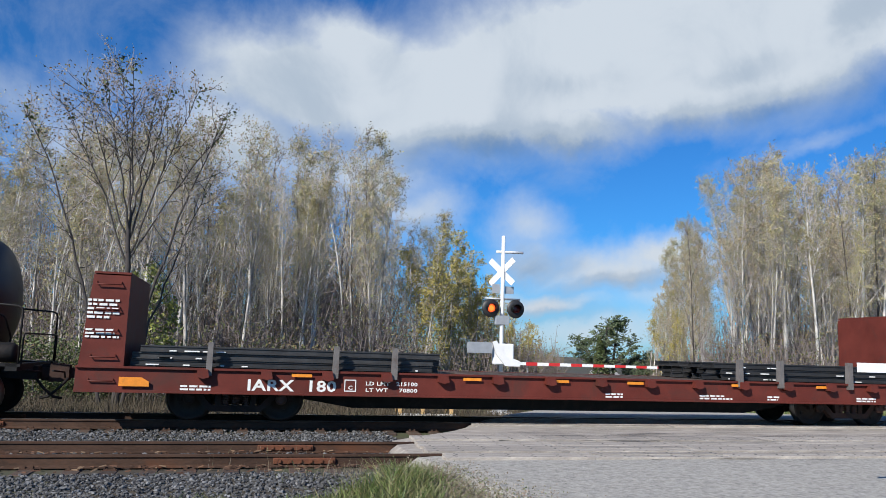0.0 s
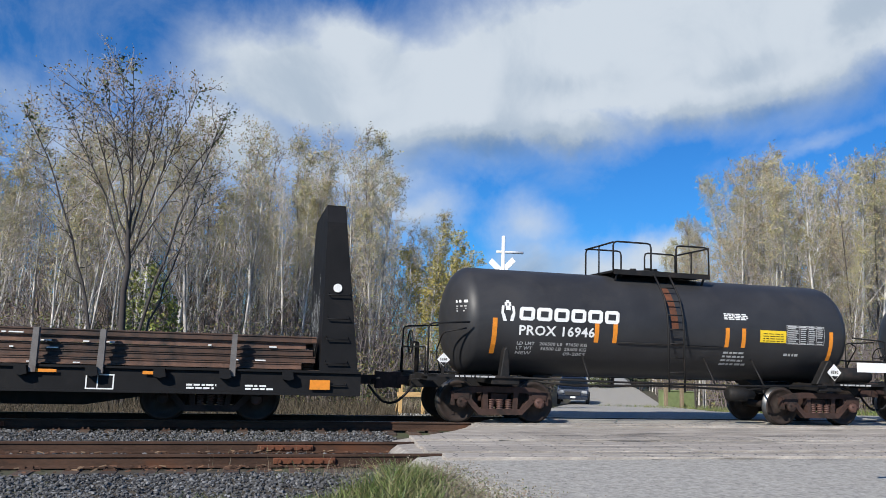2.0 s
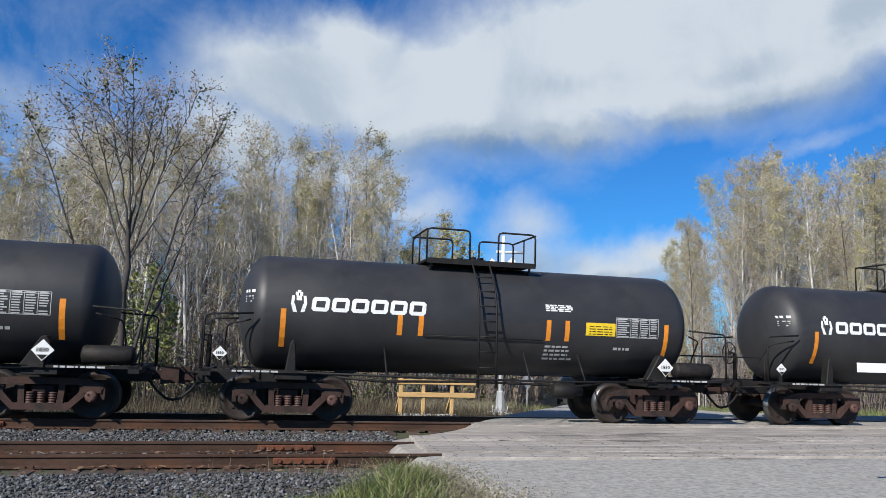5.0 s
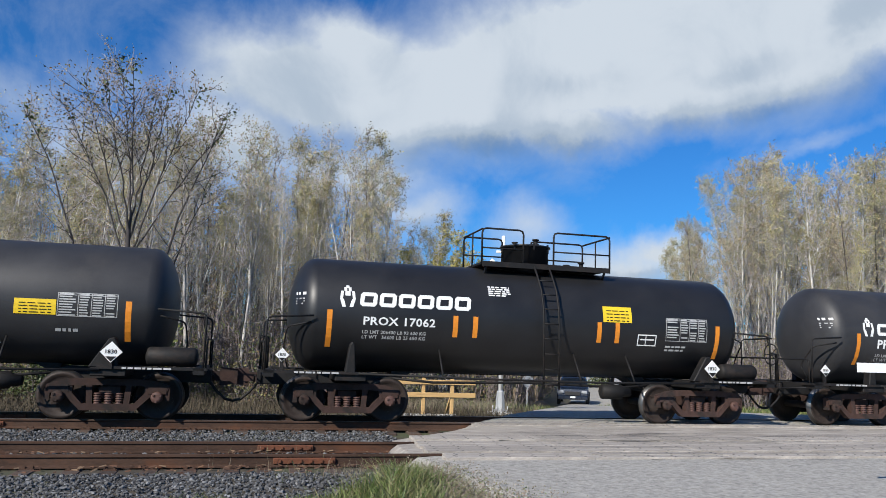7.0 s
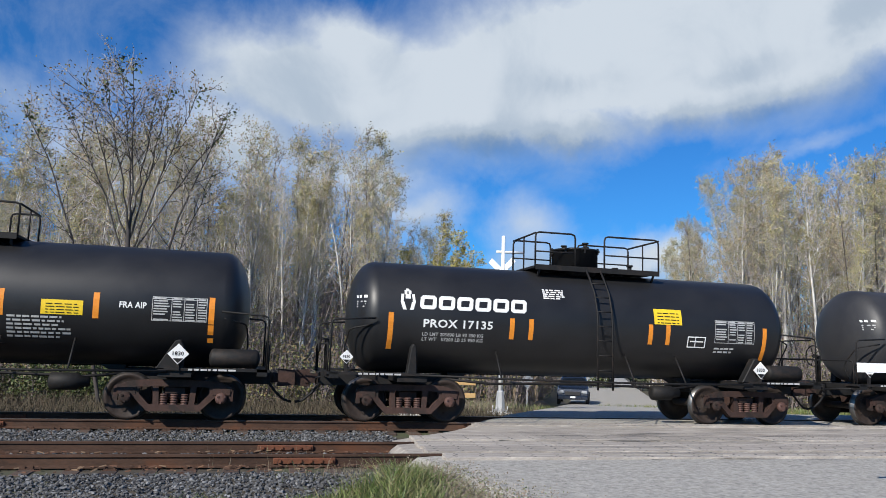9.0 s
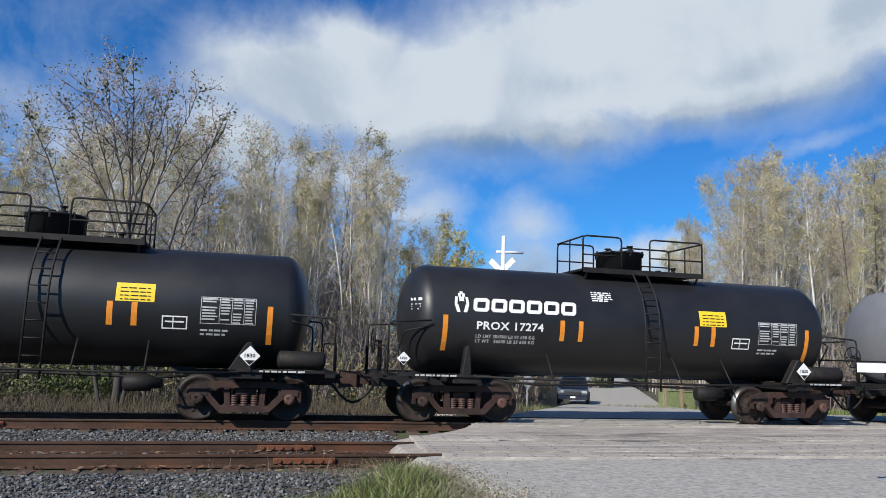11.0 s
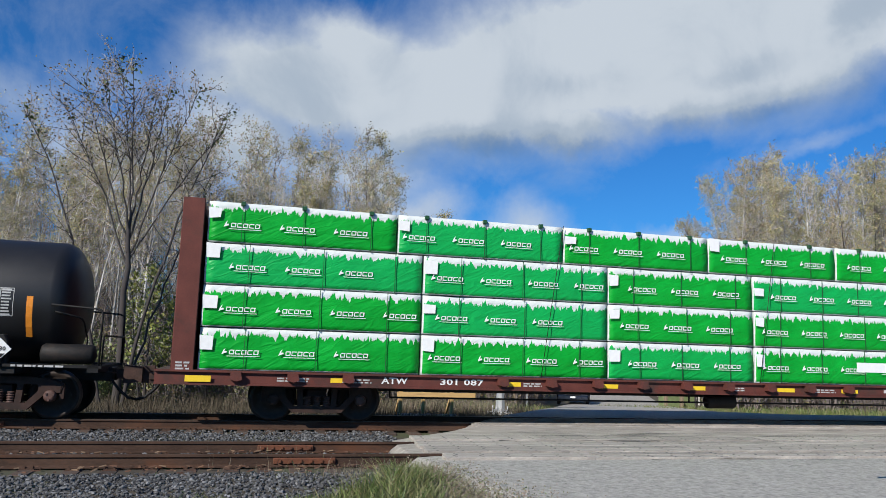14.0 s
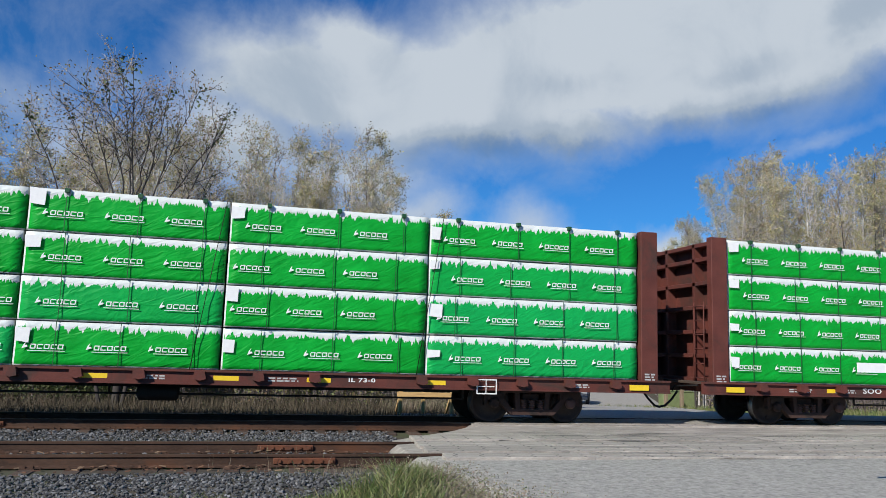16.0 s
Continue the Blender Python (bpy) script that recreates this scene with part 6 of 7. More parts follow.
def tree_proto(name, seed, height, r, stems=1, first=0.25, boughs=26, reach=0.24, up=0.9, twigs=6, sprays=4, leaves=1500, leaf=0.06, bark=None, twig=None, leafmat=None, spread=0.12, lean=0.0, tip_bias=0.0):
    rs = np.random.RandomState(seed)
    trunk, fine = Limbs(), Limbs()
    tips = []
    for s in range(stems):
        ang = rs.uniform(0, 6.28) if stems == 1 else s * math.tau / stems + rs.uniform(-0.3, 0.3)
        tilt = lean if stems == 1 else spread * (rs.uniform(0.4, 1.2) if stems < 5 else 0.12 + 1.15 * s / (stems - 1))
        if stems >= 5:
            ang = s * 2.4 + 0.5
        d = np.array([math.cos(ang) * tilt, math.sin(ang) * tilt, 1.0])
        H = height * (1 if s == 0 else rs.uniform(0.75, 0.98))
        line = grow(rs, (math.cos(ang) * 0.08 * (stems > 1), math.sin(ang) * 0.08 * (stems > 1), -0.15), d / np.linalg.norm(d), H, 12, 0.02 if stems == 1 else (0.04 if stems < 5 else 0.075), 0.02)
        trunk.tube(line, r if stems == 1 else r * (0.75 if stems < 5 else 0.5), r * 0.10, 7)
        for i in range(boughs // stems):
            u = first + (1 - first) * ((i + rs.uniform(0, 1)) / (boughs // stems)) ** 0.9
            k = min(11, int(u * 12))
            p = line[k] + (line[k + 1] - line[k]) * (u * 12 - k)
            a = rs.uniform(0, 6.28)
            L = height * reach * (1.12 - u) ** (0.6 if stems < 5 else 0.3) * rs.uniform(0.6, 1.2)
            bd = np.array([math.cos(a), math.sin(a), up * rs.uniform(0.6, 1.4)])
            bl = grow(rs, p, bd / np.linalg.norm(bd), L, 5, 0.12, 0.06)
            trunk.tube(bl, r * 0.28 * (1.15 - u), 0.008, 4)
            for _ in range(twigs):
                q = bl[rs.randint(1, 6)]
                td = (bl[-1] - bl[0]) / L + rs.normal(0, 0.55, 3)
                td[2] += 0.10
                tl = grow(rs, q, td / np.linalg.norm(td), L * rs.uniform(0.25, 0.55), 3, 0.18, 0.05)
                fine.tube(tl, 0.011, 0.005, 3)
                for _ in range(sprays):
                    q2 = tl[rs.randint(1, 4)]
                    sd = (tl[-1] - tl[0]) + rs.normal(0, 0.5, 3)
                    sd /= np.linalg.norm(sd)
                    sl = np.stack([q2, q2 + sd * rs.uniform(0.2, 0.55) * height / 13])
                    fine.tube(sl, 0.006, 0.003, 3)
                    tips.append(sl[1])
                    tips.append((sl[0] + sl[1]) / 2)
    tips = np.array(tips)
    root = new(name)
    v, f = trunk.arrays()
    part("trunk", soup("trunk", v, f, bark), None, root)
    v, f = fine.arrays()
    tagged(part("branchwork", soup("branchwork", v, f, twig), None, root), kind="stuff")
    if leaves:
        if tip_bias:
            w = np.clip(tips[:, 2] - tip_bias * height, 0.02, None)
            idx = rs.choice(len(tips), leaves, p=w / w.sum())
        else:
            idx = rs.randint(0, len(tips), leaves)
        v, f = leaf_quads(rs, tips[idx] + rs.normal(0, 0.08, (leaves, 3)), leaf)
        part("crown", soup("crown", v, f, leafmat), None, root)
    return root


def drop(root):
    for o in [*root.children_recursive, root]:
        bpy.data.objects.remove(o)


def broad_tree():
    """A spreading tree: a forked trunk, two low side stems and a fan of ascending limbs."""
    q = np.random.RandomState(77)
    root = new("broad_tree")
    tagged(root, "broad multi-stemmed tree with thinning brown leaves beside the track", "tree")
    wood, fine, tips = Limbs(), Limbs(), []

    def bend(a, b, c, n=12):
        u = np.linspace(0, 1, n)[:, None]
        a, b, c = (np.array(v, float) for v in (a, b, c))
        line = a * (1 - u) ** 2 + 2 * b * u * (1 - u) + c * u ** 2
        line[1:-1] += q.normal(0, 0.035, (n - 2, 3))
        return line

    fork = (0.0, 0.0, 6.2)
    wood.tube(bend((0.05, 0, -0.2), (0.12, 0, 3.0), fork, 9), 0.125, 0.065, 9)
    limbs = [(bend((-0.35, 0.1, -0.2), (-1.15, 0.2, 5.4), (-3.35, 0.3, 9.9), 16), 0.07),
             (bend((0.2, -0.1, -0.2), (0.85, -0.2, 5.4), (2.9, -0.4, 10.4), 16), 0.07),
             (bend((0.25, 0.1, 0.3), (1.1, 1.0, 4.4), (2.3, 2.2, 8.6), 14), 0.05)]
    for ex, ey, ez, bx in ((-0.75, 0.2, 11.9, -0.05), (-0.2, -0.5, 11.5, 0.1), (0.9, 0.4, 11.0, 0.5), (1.9, -0.5, 10.9, 0.9), (-1.6, -0.4, 10.8, -0.7), (-2.3, 0.5, 10.2, -1.1), (2.6, 0.6, 9.6, 1.3), (0.3, 1.5, 11.0, 0.2), (-0.8, -1.4, 10.4, -0.3)):
        limbs.append((bend((0.04, 0, 6.2 - 1.5 * min(1, abs(bx))), (bx, ey * 0.4, 7.9), (ex, ey, ez), 12), 0.036))
    for line, r in limbs:
        wood.tube(line, r, 0.009, 6)
        m, L = len(line), np.linalg.norm(line[-1] - line[0])
        for i in range(15):
            u = 0.38 + 0.60 * (i + q.rand()) / 15
            k = min(m - 2, int(u * (m - 1)))
            p = line[k] + (line[k + 1] - line[k]) * (u * (m - 1) - k)
            axis = line[k + 1] - line[k]
            axis /= np.linalg.norm(axis)
            d = axis * 0.6 + q.normal(0, 0.60, 3)
            d[2] = abs(d[2]) + 0.15
            bl = grow(q, p, d / np.linalg.norm(d), (1.35 - u) * 2.1 * q.uniform(0.6, 1.2), 5, 0.12, 0.05)
            wood.tube(bl, 0.015, 0.005, 4)
            for _ in range(5):
                td = bl[-1] - bl[0] + q.normal(0, 0.45, 3) * np.linalg.norm(bl[-1] - bl[0])
                td[2] += 0.2
                tl = grow(q, bl[q.randint(1, 6)], td / np.linalg.norm(td), q.uniform(0.35, 0.8), 3, 0.18, 0.05)
                fine.tube(tl, 0.009, 0.004, 3)
                tips += [tl[-1], tl[2], tl[1]]
        tips += [line[-1] + q.normal(0, 0.14, 3) for _ in range(10)]
    tips = np.array(tips)
    part("trunk", soup("trunk", *wood.arrays(), BARK), None, root)
    tagged(part("branchwork", soup("branchwork", *fine.arrays(), BIGTWIG), None, root), kind="stuff")
    pick = tips[q.randint(0, len(tips), 4600)] + q.normal(0, 0.09, (4600, 3))
    part("crown", soup("crown", *leaf_quads(q, pick, 0.040), LEAF_BROWN), None, root)
    ends = np.concatenate([line[-1] - (line[-1] - line[-3]) * q.uniform(0, 0.8, (26, 1)) + q.normal(0, 0.09, (26, 3)) for line, _ in limbs])
    part("tip_leaves", soup("tip_leaves", *leaf_quads(q, ends, 0.062), LEAF_GREEN), None, root, "last dark green leaves at the tips")
    root.matrix_basis = pose(-3.9, 9.6, ground_z(-3.9, 9.6)) @ Matrix.Diagonal((1.04, 1.0, 0.965, 1.0))


# rise of the wood's outline against its bearing, on either side of the road
WOOD_LEFT = [(-0.33, 0.275), (-0.236, 0.256), (-0.11, 0.265), (-0.045, 0.27), (-0.028, 0.285), (0.0, 0.262), (0.023, 0.277), (0.038, 0.25), (0.059, 0.293), (0.086, 0.296), (0.104, 0.245), (0.135, 0.283), (0.158, 0.285), (0.168, 0.24)]
WOOD_RIGHT = [(0.54, 0.05), (0.57, 0.082), (0.606, 0.098), (0.625, 0.165), (0.656, 0.187), (0.70, 0.195), (0.715, 0.245), (0.758, 0.264), (0.787, 0.23), (0.82, 0.252), (0.861, 0.227), (0.949, 0.243), (1.06, 0.235)]


def build_trees():
    rs = random.Random(11)
    thin = dict(twigs=5, sprays=2)
    birches = [tree_proto("birch_tree", 1, 12.5, 0.115, boughs=24, reach=0.20, up=1.25, leaves=2300, leaf=0.040, bark=BIRCH, twig=BIGTWIG, leafmat=LEAF_PALE, first=0.40, tip_bias=0.3, **thin),
               tree_proto("birch_tree", 2, 12.5, 0.095, boughs=28, reach=0.18, up=1.35, leaves=3200, leaf=0.040, bark=BIRCH, twig=BIGTWIG, leafmat=LEAF_Y, first=0.36, tip_bias=0.25, **thin),
               tree_proto("birch_tree", 3, 12.5, 0.105, boughs=24, reach=0.19, up=1.3, leaves=1300, leaf=0.034, bark=BIRCH, twig=TWIG, leafmat=LEAF_PALE, first=0.42, tip_bias=0.3, **thin),
               tree_proto("birch_tree", 4, 12.5, 0.07, boughs=26, reach=0.17, up=1.4, leaves=2600, leaf=0.040, bark=BIRCH, twig=BIGTWIG, leafmat=LEAF_WOOD, first=0.32, tip_bias=0.2, **thin),
               tree_proto("birch_tree", 5, 12.5, 0.065, boughs=26, reach=0.20, up=1.25, leaves=1500, leaf=0.036, bark=BARK, twig=DARKTWIG, leafmat=LEAF_WOOD, first=0.22, **thin),
               tree_proto("birch_tree", 6, 12.5, 0.085, stems=2, boughs=30, reach=0.18, up=1.3, leaves=2300, leaf=0.040, bark=BIRCH, twig=TWIG, leafmat=LEAF_PALE, spread=0.07, first=0.38, tip_bias=0.3, **thin)]
    words = ["white-barked birch with thin pale leaves in the wood", "slender birch with yellowing leaves in the wood", "nearly bare white birch in the wood",
             "thin grey aspen with yellow-green leaves in the wood", "dark-twigged sapling with brown leaves in the wood", "twin-stemmed pale birch in the wood"]

    def plant(k, x, y, h):
        m = Matrix.LocRotScale((x, y, ground_z(x, y)), Euler((radians(rs.uniform(-1.3, 1.3)), radians(rs.uniform(-1.3, 1.3)), rs.uniform(0, 6.28))), None)
        s = h / 12.5
        c = copy_thing(birches[k], m)
        c.scale = (s, s, s)
        tagged(c, words[k], "tree", "birch wood")

    def far_top(x, y, table, part_of):
        """Height at which a tree here just reaches the wood's outline."""
        d = y - EYE.y
        return EYE.z + lerp_table(x / d, table) * (d if part_of else math.hypot(x, d)) - ground_z(x, y)

    # wood beyond the track, left of the road
    for n in range(118):
        y = 14.0 + 20 * rs.random() ** 1.1
        b = rs.uniform(-0.33, 0.166)
        x = b * (y - EYE.y)
        plant(rs.choice((0, 0, 1, 1, 2, 2, 3, 4, 5)), x, y, far_top(x, y, WOOD_LEFT, True) * (rs.uniform(0.94, 1.03) if n % 3 == 0 else rs.uniform(0.62, 0.92)))
    for n in range(14):
        y = rs.uniform(24, 44)
        x = rs.uniform(0.175, 0.225) * (y - EYE.y)
        plant(rs.choice((0, 2, 4, 3)), x, y, (EYE.z + 0.145 * (y - EYE.y) - ground_z(x, y)) * rs.uniform(0.75, 1.0))
    # wood to the right of the road
    for n in range(104):
        y = 17.5 + 24 * rs.random() ** 1.1
        b = rs.uniform(0.632, 1.06)
        x = b * (y - EYE.y)
        plant(rs.choice((0, 1, 1, 2, 3, 3, 3, 4, 5)), x, y, far_top(x, y, WOOD_RIGHT, False) * (rs.uniform(0.93, 1.02) if n % 3 == 0 else rs.uniform(0.6, 0.9)))
    # low trees where the road meets the far wood
    for n in range(26):
        y = rs.uniform(46, 74)
        b = rs.uniform(0.555, 0.645)
        x = b * (y - EYE.y)
        if x > lerp_table(y, RIGHT) + 1.2:
            plant(rs.choice((0, 1, 1, 3)), x, y, far_top(x, y, WOOD_RIGHT, False) * rs.uniform(0.75, 1.0))
    # lower trees by the road
    for x, y, h, k in ((8.6, 21, 9.6, 1), (9.6, 23, 9.2, 1), (9.0, 24, 9.4, 3), (10.6, 25, 8.8, 0), (11.4, 27, 8.6, 1), (12.6, 30, 8.2, 3), (13.4, 34, 7.6, 4), (14.2, 33, 7.4, 0), (16.0, 38, 6.6, 4), (17.4, 42, 6.2, 3), (18.6, 44, 5.6, 4), (20.6, 50, 5.4, 4), (22.0, 52, 5.0, 1),
                       (11.2, 25.5, 7.8, 0), (12.4, 28.5, 7.4, 1), (13.0, 31, 7.0, 0), (15.0, 35.5, 6.6, 1), (15.2, 38.5, 6.4, 0), (17.6, 45, 5.8, 1), (19.4, 47, 5.6, 4), (21.2, 54, 5.2, 0), (23.5, 58, 5.0, 4), (37.5, 40, 8.4, 2), (39.5, 42, 9.4, 0), (38.6, 49, 6.8, 0), (42.5, 48, 8.2, 1), (44.5, 52, 8, 0), (46, 60, 6.5, 3), (36, 42, 7.5, 1), (38, 46, 7.0, 3), (35, 38, 8.5, 0), (41, 50, 7.2, 3), (43, 54, 6.5, 1), (40, 44, 9, 2)):
        plant(k, x, y, h)
    for b in birches:
        drop(b)

    broad_tree()

    y_tree = tree_proto("yellow_tree", 31, 8.3, 0.09, stems=3, boughs=36, reach=0.2, up=1.3, twigs=7, sprays=4, leaves=6500, leaf=0.05, bark=BIRCH, twig=BIGTWIG, leafmat=LEAF_GOLD, spread=0.14, first=0.2)
    tagged(y_tree, "small golden-leaved tree at the wood's edge", "tree")
    y_tree.matrix_basis = pose(7.9, 18.0, ground_z(7.9, 18.0))
    for x, y, k in ((11.3, 22.5, 0.98), (12.6, 24.5, 0.95), (9.6, 20.5, 1.02), (14.6, 29, 0.85), (16.6, 32, 0.78), (18.9, 36, 0.72), (21.0, 40, 0.68), (23.4, 45, 0.62), (36.5, 44, 0.9), (39.5, 47, 0.85), (42, 52, 0.8)):
        c = copy_thing(y_tree, pose(x, y, ground_z(x, y), 0, 0, x * 70))
        c.scale = (k, k, k)
        tagged(c, "small golden-leaved tree beside the road", "tree", "roadside trees")
    shrub = tree_proto("green_shrub", 51, 4.9, 0.05, stems=4, boughs=40, reach=0.22, up=1.0, twigs=5, sprays=3, leaves=2600, leaf=0.06, bark=BARK, twig=BIGTWIG, leafmat=LEAF_LIME, spread=0.22, first=0.2)
    tagged(shrub, "leafy yellow-green shrub before the wood", "shrub")
    shrub.matrix_basis = pose(-3.25, 11.6, ground_z(-3.25, 11.6), 0, 0, 100)

    far = tree_proto("round_tree", 41, 7.6, 0.2, stems=3, boughs=48, reach=0.36, up=0.7, twigs=7, sprays=4, leaves=6500, leaf=0.10, bark=BARK, twig=DARKTWIG, leafmat=LEAF_FAR, spread=0.3, first=0.25)
    tagged(far, "round dark green tree far down the road", "tree")
    far.matrix_basis = pose(38.6, 60, ground_z(38.6, 60)) @ Matrix.Diagonal((1.55, 1.55, 1.0, 1.0))
    for x, y, k in ((42.6, 62, 0.5), (45.0, 63, 0.55), (40.6, 57, 0.38)):
        bush = copy_thing(far, pose(x, y, ground_z(x, y), 0, 0, x * 50))
        bush.scale = (k * 1.3, k * 1.3, k)
        tagged(bush, "low green bush far down the road", "bush")
    con = new("spruce_tree")
    fine, tips, q = Limbs(), [], np.random.RandomState(9)
    for i in range(150):
        u = i / 150
        a, L = i * 2.4, 1.25 * (1 - u) + 0.08
        p = np.array([0, 0, 0.5 + u * 5.0])
        e = p + np.array([math.cos(a) * L, math.sin(a) * L, -0.25 * L])
        fine.tube(np.stack([p, (p + e) / 2 + (0, 0, 0.05), e]), 0.03, 0.008, 3)
        tips += [p + (e - p) * k for k in q.uniform(0.25, 1, 16)]
    tr = Limbs()
    tr.tube(np.array([(0, 0, -0.1), (0, 0, 5.6)]), 0.1, 0.02, 6)
    part("trunk", soup("trunk", *tr.arrays(), BARK), None, con)
    tagged(part("branchwork", soup("branchwork", *fine.arrays(), DARKTWIG), None, con), kind="stuff")
    part("crown", soup("crown", *leaf_quads(q, np.array(tips) + q.normal(0, 0.06, (len(tips), 3)), 0.11), LEAF_GREEN), None, con)
    tagged(con, "small dark spruce far down the road", "tree")
    con.matrix_basis = pose(36.4, 58, ground_z(36, 58))


def build_scrub():
    """Undergrowth and deep wood behind the front trees, each in one joined mesh."""
    rs = np.random.RandomState(5)
    shrub, tips = Limbs(), []
    for i in range(12):
        a = rs.uniform(0, 6.28)
        line = grow(rs, (math.cos(a) * 0.12, math.sin(a) * 0.12, -0.1), (math.cos(a) * 0.35, math.sin(a) * 0.35, 1), 1.0, 4, 0.12, 0.04)
        shrub.tube(line, 0.011, 0.004, 3)
        for _ in range(5):
            p = line[rs.randint(1, 5)]
            e = p + rs.normal(0, 0.16, 3) + (0, 0, 0.12)
            shrub.tube(np.stack([p, e]), 0.005, 0.002, 3)
            tips += [e, (e + p) / 2]
    sv, sf = shrub.arrays()
    tips = np.array(tips)
    spots = []
    while len(spots) < 900:
        u = rs.rand()
        if u < 0.16:
            y = rs.uniform(16, 62)
            x = 8.9 + 0.488 * (y - 6) - rs.uniform(1.5, 6.5) - 0.03 * y
        elif u < 0.24:
            y = rs.uniform(36, 70)
            x = 15.4 + 0.488 * (y - 6) + rs.uniform(1.5, 9)
        elif u < 0.66:
            y = 11.8 + 20 * rs.rand()
            x = rs.uniform(-0.31 * (y + 16.4) - 1, 0.20 * (y + 16.4) + 0.6)
        else:
            y = 15 + 26 * rs.rand()
            x = rs.uniform(0.63 * (y + 16.4) + 2.2, 1.04 * (y + 16.4) + 1)
        spots.append((x, y, rs.uniform(1.2, 4.2) * (0.6 if y < 14 else 1.0), rs.uniform(0, 6.28)))
    for i in range(330):
        if i < 200:
            y = rs.uniform(24, 56)
            x = rs.uniform(-0.31 * (y + 16.4) - 1, 0.185 * (y + 16.4) - 0.5)
        else:
            y = rs.uniform(30, 60)
            x = rs.uniform(0.66 * (y + 16.4) + 3, 1.05 * (y + 16.4) + 2)
        spots.append((x, y, rs.uniform(4.0, 7.5), rs.uniform(0, 6.28)))
    vs, fs, ls, k = [], [], [], 0
    for x, y, s, a in spots:
        c, d = math.cos(a), math.sin(a)
        rot = np.array([[c, d, 0], [-d, c, 0], [0, 0, 1]])
        wide = np.array([0.75, 0.75, 1.0]) * s
        at = np.array([x, y, ground_z(x, y)])
        vs.append((sv * wide) @ rot + at)
        fs.append(sf + k)
        k += len(sv)
        m = int((90 if s > 4.2 else 190) + 200 * rs.rand())
        ls.append((tips[rs.randint(0, len(tips), m)] * wide) @ rot + at + rs.normal(0, 0.1, (m, 3)))
    scrub = thing("undergrowth", "bare and yellowing undergrowth between the trees", "undergrowth", data=soup("undergrowth", np.concatenate(vs), np.concatenate(fs), DARKTWIG), kind="stuff")
    part("scrub_leaves", soup("scrub_leaves", *leaf_quads(rs, np.concatenate(ls), 0.05), LEAF_SCRUB), None, scrub, "yellow, green and russet scrub leaves")
    low = []
    for _ in range(46):
        x, y, h = rs.uniform(-9.5, -3.6), rs.uniform(11.6, 13.6), rs.uniform(0.9, 2.5)
        c = np.array([x, y, ground_z(x, y)])
        n = int(150 * h)
        low.append(c + np.stack([rs.normal(0, 0.32, n), rs.normal(0, 0.32, n), h * (0.15 + 0.85 * rs.rand(n))], 1))
    for _ in range(40):
        y = rs.uniform(12.5, 18)
        x, h = rs.uniform(-0.05, 0.19) * (y + 16.4), rs.uniform(0.8, 2.4)
        c = np.array([x, y, ground_z(x, y)])
        n = int(70 * h)
        low.append(c + np.stack([rs.normal(0, 0.4, n), rs.normal(0, 0.4, n), h * (0.1 + 0.9 * rs.rand(n))], 1))
    tagged(part("green_scrub_leaves", soup("green_scrub_leaves", *leaf_quads(rs, np.concatenate(low), 0.045), LEAF_GREEN), None, scrub, "green leaves of low scrub"), kind="stuff")
    # deep wood: thin stems and haze of twigs further back
    deep, pts = Limbs(), []
    for i in range(900):
        if i < 560:
            y = rs.uniform(30, 58)
            x = rs.uniform(-0.31 * (y + 16.4) - 2, 0.185 * (y + 16.4) - 1)
        else:
            y = rs.uniform(34, 64)
            x = rs.uniform(0.66 * (y + 16.4) + 5, 1.05 * (y + 16.4) + 2)
        h = math.hypot(x, y + 16.4) * rs.uniform(0.17, 0.25)
        z = ground_z(x, y)
        line = np.array([(x, y, z), (x + rs.normal(0, 0.2), y, z + h * 0.5), (x + rs.normal(0, 0.4), y, z + h)])
        deep.tube(line, 0.05, 0.012, 3)
        for _ in range(14):
            u = rs.uniform(0.1, 1)
            p = line[0] + (line[2] - line[0]) * u
            e = p + np.array([rs.normal(0, 0.8), rs.normal(0, 0.8), rs.uniform(0.4, 1.8)]) * (1.2 - u * 0.6)
            deep.tube(np.stack([p, e]), 0.018, 0.006, 3)
            pts += [p + (e - p) * q for q in rs.uniform(0.2, 1.2, 8)]
    for i in range(260):
        y = rs.uniform(110, 230)
        edge = 8.9 + 0.488 * (y - 6)
        x = edge - rs.uniform(6, 90) if i % 2 else edge + 14 + rs.uniform(4, 120)
        z, h = ground_z(x, y), rs.uniform(3.0, 6.0)
        deep.tube(np.array([(x, y, z), (x, y, z + h * 0.6), (x + rs.normal(0, 0.4), y, z + h)]), 0.16, 0.03, 3)
        for _ in range(10):
            p = np.array([x, y, z + h * rs.uniform(0.1, 0.9)])
            e = p + np.array([rs.normal(0, 1.6), rs.normal(0, 1.6), rs.uniform(0.2, 1.6)])
            deep.tube(np.stack([p, e]), 0.04, 0.015, 3)
            pts += [p + (e - p) * q for q in rs.uniform(0.2, 1.1, 5)]
    wood = thing("deep_wood", "grey haze of bare stems deep in the wood", "woods", data=soup("deep_wood", *deep.arrays(), DARKTWIG), kind="stuff")
    part("deep_leaves", soup("deep_leaves", *leaf_quads(rs, np.array(pts) + rs.normal(0, 0.25, (len(pts), 3)), 0.065), LEAF_WOOD), None, wood, "thin olive and russet leaves")


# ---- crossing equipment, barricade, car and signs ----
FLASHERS = []


